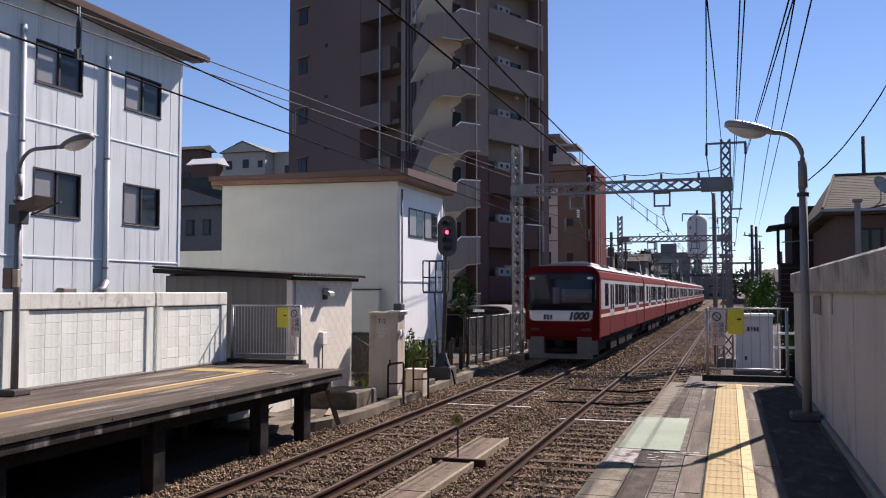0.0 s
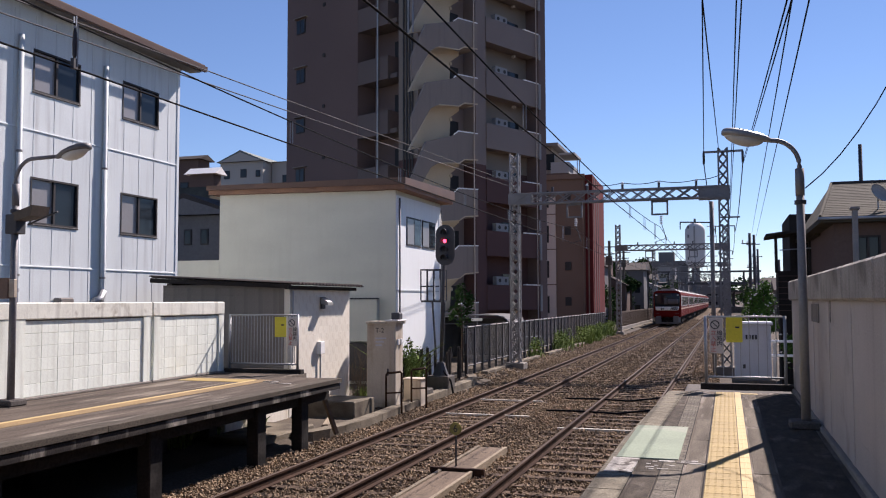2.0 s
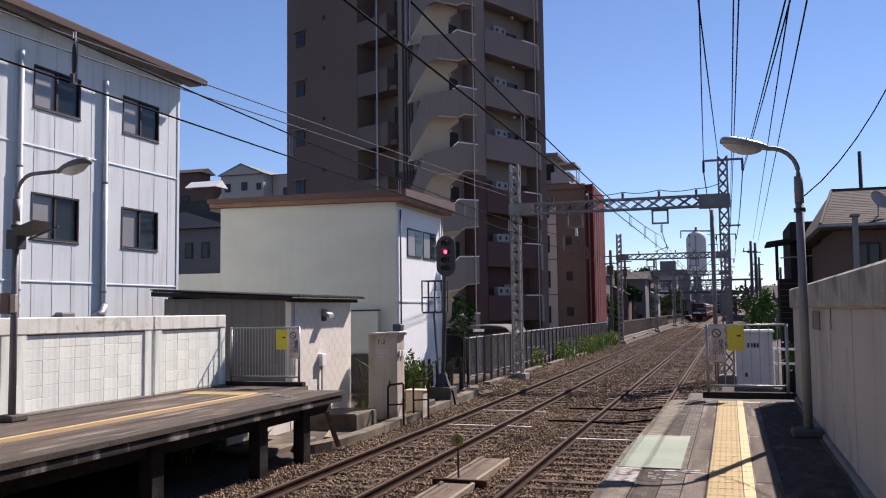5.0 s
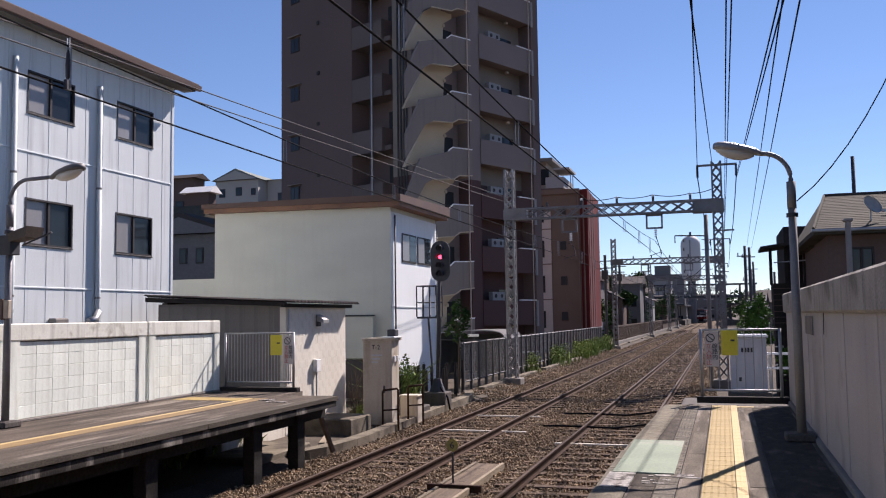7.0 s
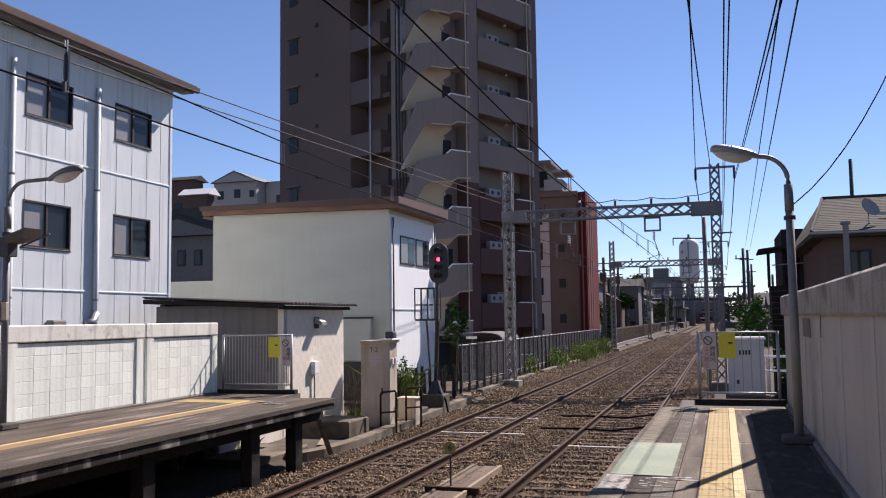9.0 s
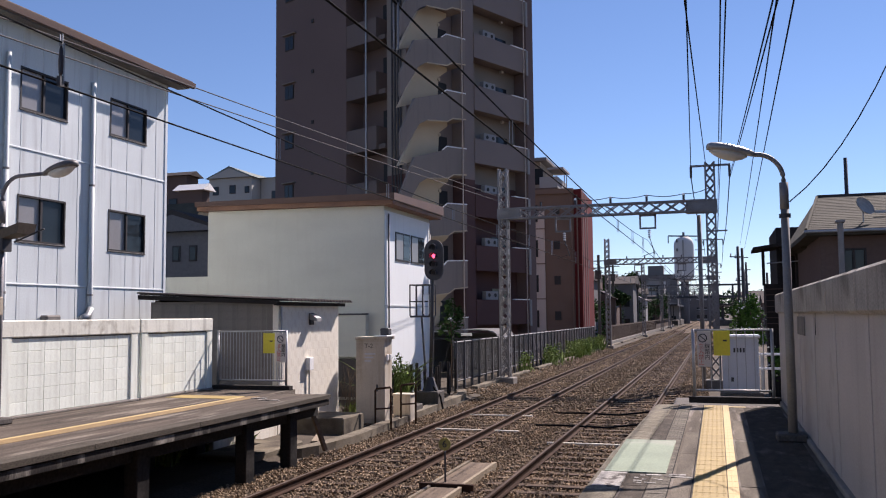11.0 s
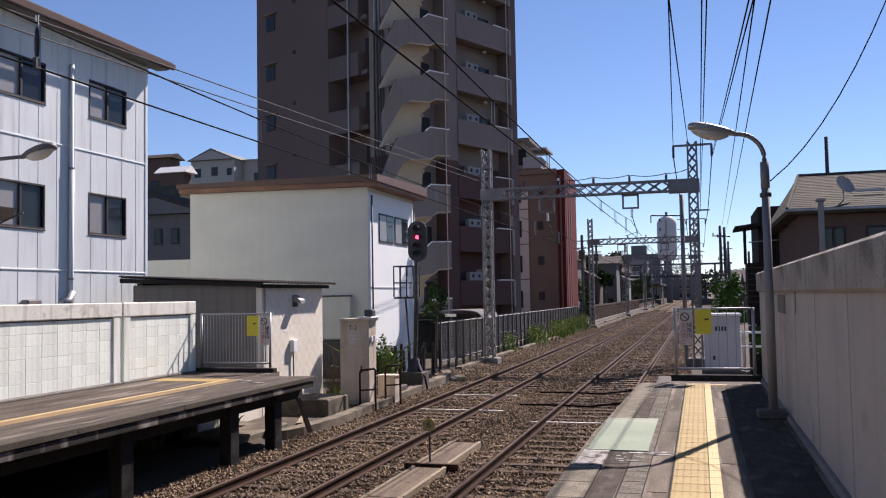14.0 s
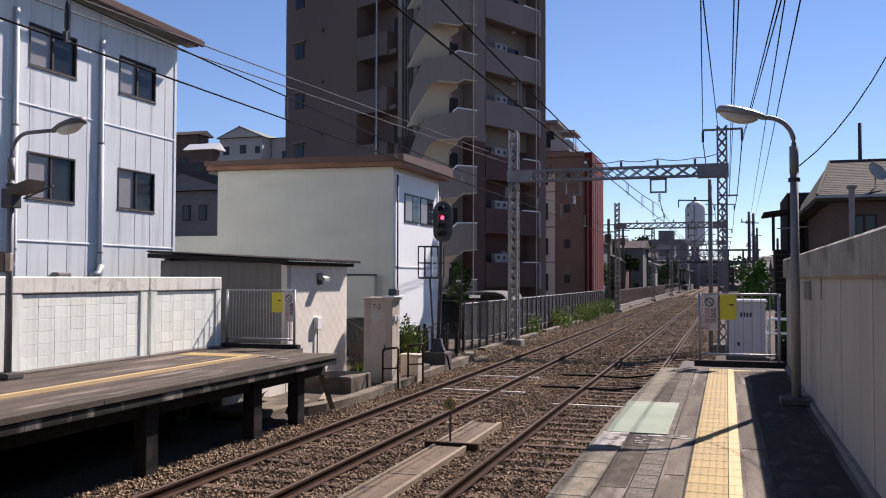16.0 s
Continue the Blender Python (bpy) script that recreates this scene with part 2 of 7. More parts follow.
M_POLE = mat("pale_painted_pole", (0.27, 0.26, 0.25), (0.20, 0.19, 0.185), 0.6, 1.2, 40, 0.12, 0.05, 0.2, streak=(0.22, 0.19, 0.17))
M_LAMP_HOOD = mat("lamp_hood", (0.38, 0.375, 0.36), (0.30, 0.295, 0.28), 0.45, 2, 30, 0.08, 0.03, 0.2)
# darker copy of the hood colour for the left lamp, seen from its shaded side
M_LAMP_HOOD_SHADED = mat("shaded_lamp_hood", (0.16, 0.155, 0.15), (0.12, 0.115, 0.11), 0.55, 2, 30, 0.1, 0.03)
M_LAMP_GLASS = mat("lamp_diffuser", (0.62, 0.60, 0.54), (0.55, 0.53, 0.47), 0.25, 2, 30, 0.05, 0.0)
M_SIGN_YELLOW = mat("yellow_sign", (0.75, 0.66, 0.05), (0.68, 0.60, 0.05), 0.55, 3, 30, 0.06, 0.0)
M_SIGN_WHITE = mat("white_sign", (0.66, 0.62, 0.58), (0.58, 0.54, 0.50), 0.6, 3, 30, 0.08, 0.0)
M_SIGN_RED = mat("red_lettering", (0.55, 0.12, 0.09), (0.45, 0.10, 0.08), 0.6, 3, 30, 0.08, 0.0)
M_SIGN_BLACK = mat("black_lettering", (0.05, 0.05, 0.06), (0.04, 0.04, 0.045), 0.6, 3, 30, 0.08, 0.0)
M_CABINET = mat("cabinet_paint", (0.58, 0.52, 0.42), (0.46, 0.405, 0.32), 0.8, 1.5, 40, 0.1, 0.06, streak=(0.26, 0.17, 0.10), streak_amount=0.6, patch=(0.20, 0.125, 0.075), patch_scale=1.3, patch_edge=(0.56, 0.74), spec=0.2)
M_CABINET_GREY = mat("grey_cabinet_paint", (0.55, 0.56, 0.60), (0.47, 0.48, 0.52), 0.5, 1.5, 40, 0.06, 0.03, streak=(0.38, 0.37, 0.37), streak_amount=0.4)
M_TIMBER = mat("weathered_timber", (0.175, 0.133, 0.096), (0.105, 0.08, 0.06), 0.9, 2, 30, 0.3, 0.3, stretch=(3, 0.3, 3), vary=0.15)
M_BATTEN = mat("pale_batten", (0.30, 0.25, 0.18), (0.19, 0.155, 0.11), 0.9, 2, 30, 0.3, 0.3, stretch=(3, 0.3, 3))
M_OLIVE = mat("dull_yellow_plate", (0.36, 0.32, 0.09), (0.27, 0.24, 0.08), 0.7, 8, 30, 0.2, 0.0)
M_PALE_COVER = mat("pale_cover", (0.56, 0.52, 0.45), (0.36, 0.33, 0.28), 0.9, 2, 30, 0.3, 0.2)
M_BLACK_TIMBER = mat("blackened_timber", (0.04, 0.035, 0.032), (0.028, 0.025, 0.023), 0.9, 2, 30, 0.3, 0.3)
M_ROOF_DARK = mat("dark_roofing", (0.07, 0.06, 0.055), (0.05, 0.042, 0.04), 0.9, 1.5, 30, 0.25, 0.2)
M_ROOF_BROWN = mat("grey_brown_slate", (0.085, 0.078, 0.058), (0.055, 0.05, 0.038), 0.92, 1.2, 30, 0.25, 0.2, vary=0.12)
M_TRAIN_RED = mat("train_red", (0.12, 0.008, 0.007), (0.095, 0.006, 0.006), 0.75, 1, 20, 0.05, 0.0, spec=0.06)
M_TRAIN_WHITE = mat("train_ivory", (0.78, 0.75, 0.70), (0.72, 0.69, 0.64), 0.4, 1, 20, 0.05, 0.0, spec=0.5)
M_TRAIN_GREY = mat("train_underframe", (0.034, 0.031, 0.029), (0.022, 0.02, 0.019), 0.92, 2, 20, 0.2, 0.1, spec=0.03)
M_TRAIN_BAND = mat("train_window_band", (0.36, 0.355, 0.36), (0.31, 0.305, 0.31), 0.6, 1, 20, 0.05, 0.0, spec=0.15)
M_TRAIN_STRIPE = mat("train_stripe", (0.66, 0.50, 0.36), (0.58, 0.43, 0.31), 0.5, 1, 20, 0.05, 0.0)
M_TAIL = mat("dark_tail_glass", (0.11, 0.012, 0.012), (0.08, 0.01, 0.01), 0.3, 1, 20, 0.05, 0.0)
M_TRAIN_SKIRT = mat("train_skirt", (0.155, 0.145, 0.14), (0.12, 0.115, 0.11), 0.6, 1, 20, 0.08, 0.0)
M_TRAIN_ROOF = mat("train_roof", (0.34, 0.33, 0.32), (0.27, 0.26, 0.25), 0.7, 1, 20, 0.1, 0.0)
M_TRAIN_GLASS = glass_mat("train_glass", (0.016, 0.018, 0.024))
M_BLIND = mat("dim_blind", (0.13, 0.125, 0.13), (0.09, 0.085, 0.09), 0.5, 1, 20, 0.05, 0.0)
M_BARK = mat("bark", (0.11, 0.08, 0.06), (0.07, 0.05, 0.04), 0.95, 3, 30, 0.3, 0.4)
M_LEAF = mat("leaf_green", (0.085, 0.16, 0.03), (0.05, 0.11, 0.02), 0.9, 1.5, 20, 0.1, 0.0, island=0.45)
M_LEAF_DARK = mat("dark_leaf", (0.045, 0.085, 0.025), (0.03, 0.06, 0.02), 0.9, 0.6, 20, 0.1, 0.0, island=0.45)
M_WEED = mat("weed_green", (0.23, 0.29, 0.085), (0.12, 0.175, 0.045), 0.9, 0.8, 20, 0.1, 0.0, island=0.45)
M_FLOWER = mat("flower_white", (0.75, 0.72, 0.66), (0.7, 0.66, 0.6), 0.7, 2, 20, 0.05, 0.0)
M_FAR_GREY = mat("far_grey_wall", (0.17, 0.165, 0.165), (0.13, 0.125, 0.125), 0.9, 0.15, 10, 0.1, 0.0)
M_FAR_LIGHT = mat("far_light_wall", (0.34, 0.335, 0.33), (0.27, 0.265, 0.26), 0.9, 0.15, 10, 0.1, 0.0)
M_HILL_HOUSE = mat("grey_hill_house", (0.46, 0.44, 0.40), (0.40, 0.38, 0.345), 0.9, 0.15, 10, 0.1, 0.0)
M_HILL_ROOF = mat("green_grey_roof", (0.19, 0.21, 0.185), (0.15, 0.168, 0.148), 0.8, 0.3, 10, 0.1, 0.0)
M_FAR_BROWN = mat("far_brown_wall", (0.14, 0.10, 0.086), (0.115, 0.082, 0.07), 0.9, 0.15, 10, 0.1, 0.0)
M_TANK = mat("pale_tank", (0.62, 0.60, 0.58), (0.55, 0.53, 0.51), 0.7, 0.1, 10, 0.05, 0.0)
M_SIGNAL_RED = glow_mat("signal_red", (1.0, 0.05, 0.09), 3.0)


# ---- mesh helpers ----
class Geo:
    """Vertices and faces in metres, gathered piece by piece."""

    def __init__(self):
        self.v, self.f = [], []

    def add(self, vs, fs):
        k = len(self.v)
        self.v += [tuple(p) for p in vs]
        self.f += [tuple(i + k for i in f) for f in fs]
        return self

    def box(self, x0, x1, y0, y1, z0, z1, b=0.0):
        if b <= 0:
            vs = [(x, y, z) for x in (x0, x1) for y in (y0, y1) for z in (z0, z1)]
            return self.add(vs, [(0, 1, 3, 2), (4, 6, 7, 5), (0, 4, 5, 1), (2, 3, 7, 6), (0, 2, 6, 4), (1, 5, 7, 3)])
        b = min(b, 0.45 * (x1 - x0), 0.45 * (y1 - y0), 0.45 * (z1 - z0))
        c, h = ((x0 + x1) / 2, (y0 + y1) / 2, (z0 + z1) / 2), ((x1 - x0) / 2, (y1 - y0) / 2, (z1 - z0) / 2)
        vs, ix = [], {}
        for sx in (-1, 1):
            for sy in (-1, 1):
                for sz in (-1, 1):
                    for a in range(3):
                        s = (sx, sy, sz)
                        ix[(sx, sy, sz, a)] = len(vs)
                        vs.append(tuple(c[i] + s[i] * (h[i] - (0 if i == a else b)) for i in range(3)))
        fs = []
        for a in range(3):
            o = [i for i in range(3) if i != a]
            for s in (-1, 1):
                q = []
                for p, r in ((-1, -1), (1, -1), (1, 1), (-1, 1)):
                    k = [0, 0, 0]
                    k[a], k[o[0]], k[o[1]] = s, p, r
                    q.append(ix[(*k, a)])
                fs.append(tuple(q))
            for p in (-1, 1):
                for r in (-1, 1):
                    k1, k2 = [0, 0, 0], [0, 0, 0]
                    k1[a], k2[a] = -1, 1
                    for k in (k1, k2):
                        k[o[0]], k[o[1]] = p, r
                    fs.append((ix[(*k1, o[0])], ix[(*k2, o[0])], ix[(*k2, o[1])], ix[(*k1, o[1])]))
        for sx in (-1, 1):
            for sy in (-1, 1):
                for sz in (-1, 1):
                    fs.append(tuple(ix[(sx, sy, sz, a)] for a in range(3)))
        return self.add(vs, fs)

    def rod(self, p, q, r, r2=None, n=8, caps=True):
        p, q = Vector(p), Vector(q)
        r2 = r if r2 is None else r2
        d = (q - p).normalized()
        a = d.orthogonal().normalized()
        b = d.cross(a)
        vs = [p + (a * math.cos(k) + b * math.sin(k)) * r for k in (2 * math.pi * i / n + math.pi / n for i in range(n))]
        vs += [q + (a * math.cos(k) + b * math.sin(k)) * r2 for k in (2 * math.pi * i / n + math.pi / n for i in range(n))]
        fs = [(i, (i + 1) % n, n + (i + 1) % n, n + i) for i in range(n)]
        if caps:
            fs += [tuple(range(n))[::-1], tuple(range(n, 2 * n))]
        return self.add(vs, fs)

    def bar(self, p, q, w, h=None):
        """A square bar from p to q."""
        p, q = Vector(p), Vector(q)
        h = h or w
        d = (q - p).normalized()
        up = Vector((0, 0, 1)) if abs(d.z) < 0.95 else Vector((0, 1, 0))
        a = d.cross(up).normalized() * (w / 2)
        b = a.cross(d).normalized() * (h / 2)
        vs = [e + s * a + t * b for e in (p, q) for s, t in ((-1, -1), (1, -1), (1, 1), (-1, 1))]
        return self.add(vs, [(0, 1, 2, 3), (7, 6, 5, 4), (0, 4, 5, 1), (1, 5, 6, 2), (2, 6, 7, 3), (3, 7, 4, 0)])

    def path(self, pts, r, n=6):
        pts = [Vector(p) for p in pts]
        k0 = len(self.v)
        for i, p in enumerate(pts):
            d = (pts[min(i + 1, len(pts) - 1)] - pts[max(i - 1, 0)]).normalized()
            a = d.cross(Vector((0.01, 0.02, 1))).normalized() if abs(d.z) < 0.99 else Vector((1, 0, 0))
            b = a.cross(d).normalized()
            rr = r[i] if isinstance(r, (list, tuple)) else r
            self.v += [tuple(p + (a * math.cos(2 * math.pi * j / n) + b * math.sin(2 * math.pi * j / n)) * rr) for j in range(n)]
        for i in range(len(pts) - 1):
            for j in range(n):
                self.f.append((k0 + i * n + j, k0 + i * n + (j + 1) % n, k0 + (i + 1) * n + (j + 1) % n, k0 + (i + 1) * n + j))
        self.f.append(tuple(k0 + j for j in range(n))[::-1])
        self.f.append(tuple(k0 + (len(pts) - 1) * n + j for j in range(n)))
        return self

    def prism(self, poly, z0, z1, ztop=None):
        """Upright prism over a plan polygon; ztop gives each top corner its own height."""
        n = len(poly)
        vs = [(x, y, z0) for x, y in poly] + [(x, y, ztop[i] if ztop else z1) for i, (x, y) in enumerate(poly)]
        return self.add(vs, [tuple(range(n))[::-1], tuple(range(n, 2 * n))] + [(i, (i + 1) % n, n + (i + 1) % n, n + i) for i in range(n)])

    def extrude(self, prof, axis, a0, a1):
        """A closed profile of (u, v) drawn along an axis: 'y' takes (x, z), 'x' takes (y, z)."""
        n = len(prof)
        put = (lambda u, v, a: (u, a, v)) if axis == "y" else (lambda u, v, a: (a, u, v))
        vs = [put(u, v, a0) for u, v in prof] + [put(u, v, a1) for u, v in prof]
        return self.add(vs, [tuple(range(n))[::-1], tuple(range(n, 2 * n))] + [(i, (i + 1) % n, n + (i + 1) % n, n + i) for i in range(n)])

    def lathe(self, prof, c, n=16):
        """A profile of (radius, z) turned about the upright axis through c."""
        k0 = len(self.v)
        for r, z in prof:
            self.v += [(c[0] + r * math.cos(2 * math.pi * j / n), c[1] + r * math.sin(2 * math.pi * j / n), c[2] + z) for j in range(n)]
        for i in range(len(prof) - 1):
            for j in range(n):
                self.f.append((k0 + i * n + j, k0 + i * n + (j + 1) % n, k0 + (i + 1) * n + (j + 1) % n, k0 + (i + 1) * n + j))
        return self

    def moved(self, m):
        self.v = [tuple(m @ Vector(p)) for p in self.v]
        return self

    def mesh(self, name, material, smooth=False):
        me = bpy.data.meshes.new(name)
        me.from_pydata(self.v, [], self.f)
        if len(self.f) < 30000:
            bm = bmesh.new()
            bm.from_mesh(me)
            bmesh.ops.recalc_face_normals(bm, faces=bm.faces)
            bm.to_mesh(me)
            bm.free()
        if material:
            me.materials.append(material)
        if smooth:
            me.polygons.foreach_set("use_smooth", [True] * len(me.polygons))
        return me


ORIGIN = {}


def thing(name, label, category, at=(0, 0, 0), group="", kind="", rz=0.0):
    ob = new(name)
    ob.empty_display_size = 0.2
    ob.location = at
    ob.rotation_euler = (0, 0, radians(rz))
    ORIGIN[ob] = Vector(at)
    return tagged(ob, label, category, group, kind)


def part(name, geo, material, parent, label="", smooth=False, world=True, kind="", weld=False):
    """One mesh under a thing or a part. world: the geometry is in world metres; else in the thing's own space."""
    root = ORIGIN[parent]
    if world and root.length > 0:
        geo.v = [(x - root.x, y - root.y, z - root.z) for x, y, z in geo.v]
    me = geo.mesh(name, material, smooth)
    if weld:
        bm = bmesh.new()
        bm.from_mesh(me)
        bmesh.ops.remove_doubles(bm, verts=bm.verts, dist=0.0005)
        bm.to_mesh(me)
        bm.free()
    ob = new(name, me)
    ob.parent = parent
    ORIGIN[ob] = root
    return tagged(ob, label, kind=kind)


def piece(name, me, parent, loc=(0, 0, 0), rz=0.0):
    """A repeat that shares its mesh, under a thing or part, placed in the thing's own space."""
    ob = new(name, me)
    ob.parent = parent
    ob.location = loc
    if rz:
        ob.rotation_euler = (0, 0, radians(rz))
    ORIGIN[ob] = ORIGIN[parent]
    return ob


def solid(name, geo, material, label, category="", kind="structure", smooth=False):
    ob = new(name, geo.mesh(name, material, smooth))
    ORIGIN[ob] = Vector((0, 0, 0))
    return tagged(ob, label, category, "", kind)


def slab_wall(geo, axis, at, thick, a0, a1, z0, z1, holes):
    """A wall of given thickness with rectangular openings (a0, a1, z0, z1). axis 'x': the wall lies at x = at and runs along y."""
    cuts = sorted({a0, a1, *[h[0] for h in holes], *[h[1] for h in holes]})
    zs = sorted({z0, z1, *[h[2] for h in holes], *[h[3] for h in holes]})
    for lo, hi in zip(cuts[:-1], cuts[1:]):
        for za, zb in zip(zs[:-1], zs[1:]):
            if not any(h[0] < (lo + hi) / 2 < h[1] and h[2] < (za + zb) / 2 < h[3] for h in holes):
                if axis == "x":
                    geo.box(at - thick, at, lo, hi, za, zb)
                else:
                    geo.box(lo, hi, at, at + thick, za, zb)
    return geo


def leaves(geo, centre, size, count, leaf, rng, fill=0.55):
    """Small folded leaves in an uneven clump."""
    for _ in range(count):
        d = Vector((rng.gauss(0, 1), rng.gauss(0, 1), rng.gauss(0, 1))).normalized()
        k = fill + (1 - fill) * rng.random()
        k *= 0.8 + 0.35 * noise.noise(d * 2.3 + Vector(centre))
        p = Vector(centre) + Vector((d.x * size[0], d.y * size[1], d.z * size[2])) * k
        a = Vector((rng.gauss(0, 1), rng.gauss(0, 1), rng.gauss(0, 0.6))).normalized()
        b = a.cross(Vector((rng.gauss(0, 1), rng.gauss(0, 1), rng.gauss(0, 1)))).normalized()
        s = leaf * rng.uniform(0.6, 1.3)
        geo.add([p - a * s, p + b * s * 0.5, p + a * s, p - b * s * 0.5], [(0, 1, 2), (0, 2, 3)])
    return geo


# ---- ground, tracks ----
def build_ground():
    g = Geo()
    xs = [-2500, -600, -150, -60, -30, -13, -8.6, -7.9, -1.3, 1.5, 30, 150, 600, 2500]
    ys = [-400, -60, -10, 20, 40, 80, 160, 320, 800, 3500]
    low = {-7.9, -1.3}
    for y in ys:
        for x in xs:
            g.v.append((x, y, -0.30 if x in low else (-0.28 if -8 < x < 2 else -0.12)))
    n = len(xs)
    for j in range(len(ys) - 1):
        for i in range(n - 1):
            g.f.append((j * n + i, j * n + i + 1, (j + 1) * n + i + 1, (j + 1) * n + i))
    solid("ground", g, M_EARTH, "dusty brown earth beside the railway", "ground")
    g = Geo()
    prof = [(-8.1, -0.29), (-7.75, -0.235), (-7.3, -0.20), (-4.2, -0.19), (-1.4, -0.21), (-0.9, -0.24), (-0.5, -0.29)]
    ys = [-10 + 2.5 * k for k in range(60)] + [150, 200, 300, 500, 900]
    for y in ys:
        g.v += [(x, y, z) for x, z in prof]
    n = len(prof)
    for j in range(len(ys) - 1):
        g.f += [(j * n + i, j * n + i + 1, (j + 1) * n + i + 1, (j + 1) * n + i) for i in range(n - 1)]
    solid("ballast_bed", g, M_BALLAST_BED, "brown crushed-stone track bed", "track bed")


def build_ballast():
    """Single stones near the platforms, as one heap."""
    rng = np.random.default_rng(5)
    sets = [(-8.05, -1.1, 5.5, 16.0, 33000, 0.027), (-8.05, -0.6, 16.0, 26.0, 25000, 0.029), (-8.1, -0.3, 26.0, 44.0, 16000, 0.036),
            (-8.1, -0.3, 44.0, 75.0, 11000, 0.05), (-8.1, -0.3, 75.0, 130.0, 8000, 0.07), (-9.15, -8.1, 31.0, 75.0, 7000, 0.04)]
    base = np.array([(1, 0, 0), (-1, 0, 0), (0, 1, 0), (0, -1, 0), (0, 0, 1), (0, 0, -1)], float)
    tri = np.array([(0, 2, 4), (2, 1, 4), (1, 3, 4), (3, 0, 4), (2, 0, 5), (1, 2, 5), (3, 1, 5), (0, 3, 5)])
    vs, fs, k = [], [], 0
    for x0, x1, y0, y1, count, size in sets:
        p = np.stack([rng.uniform(x0, x1, count), rng.uniform(y0, y1, count)], 1)
        ground = np.interp(p[:, 0], [-9.2, -8.6, -8.1, -7.75, -7.3, -4.2, -1.4, -0.9, -0.5], [-0.14, -0.14, -0.25, -0.235, -0.20, -0.19, -0.21, -0.24, -0.29])
        for rail in RAILS:
            ok = np.abs(p[:, 0] - rail) > 0.09
            p, ground = p[ok], ground[ok]
        for i in range(len(p)):
            q, _ = np.linalg.qr(rng.normal(size=(3, 3)))
            s = size * rng.uniform(0.6, 1.35) * rng.uniform(0.65, 1.2, 3)
            pts = (base * rng.uniform(0.75, 1.2, (6, 1)) * s) @ q
            pts += (p[i, 0], p[i, 1], ground[i] + rng.uniform(0.0, 0.052))
            vs.append(pts)
            fs.append(tri + k)
            k += 6
    me = bpy.data.meshes.new("ballast")
    me.from_pydata(np.concatenate(vs).tolist(), [], np.concatenate(fs).tolist())
    me.materials.append(M_STONE)
    tagged(new("ballast", me), "loose brown and grey crushed ballast stones", "gravel", "", "stuff")


TRACK_L, TRACK_R, GAUGE = -5.96, -2.51, 1.435
RAILS = [c + s * (GAUGE / 2 + 0.033) for c in (TRACK_L, TRACK_R) for s in (-1, 1)]


def build_track(centre, label):
    root = thing("railway_track", label, "railway track", (centre, 0, -0.2), "railway tracks", "structure")
    prof = [(-0.065, -0.155), (0.065, -0.155), (0.065, -0.143), (0.012, -0.125), (0.012, -0.045), (0.033, -0.034), (0.033, -0.006),
            (-0.033, -0.006), (-0.033, -0.034), (-0.012, -0.045), (-0.012, -0.125), (-0.065, -0.143)]
    for s in (-1, 1):
        x = centre + s * (GAUGE / 2 + 0.033)
        rail = part("rail", Geo().extrude([(x + u, v) for u, v in prof], "y", -10, 700), M_RAIL, root, "rusty steel rail")
        part("railhead", Geo().extrude([(x - 0.022, -0.0058), (x + 0.022, -0.0058), (x + 0.016, 0.0), (x - 0.016, 0.0)], "y", -10, 700),
             M_RAILHEAD, rail, "polished running surface")
    return root


def build_sleepers(root, centre):
    rng = random.Random(int(-centre * 10))
    me = Geo().box(-1.2, 1.2, -0.105, 0.105, -0.07, 0.052, 0.012).mesh("sleeper", M_SLEEPER)
    y = 5.0
    far = Geo()
    while y < 150:
        if y < 80:
            ob = piece("sleeper", me, root, (rng.uniform(-0.04, 0.04), y + rng.uniform(-0.02, 0.02), rng.uniform(-0.018, 0.002)), rng.uniform(-0.7, 0.7))
        else:
            far.box(-1.2, 1.2, y - 0.105, y + 0.105, -0.07, 0.05)
        y += 0.6
    part("sleepers", far, M_SLEEPER, root, "far row of wooden sleepers", world=False, kind="stuff")


# ---- platforms and their walls ----
PZ = 1.06


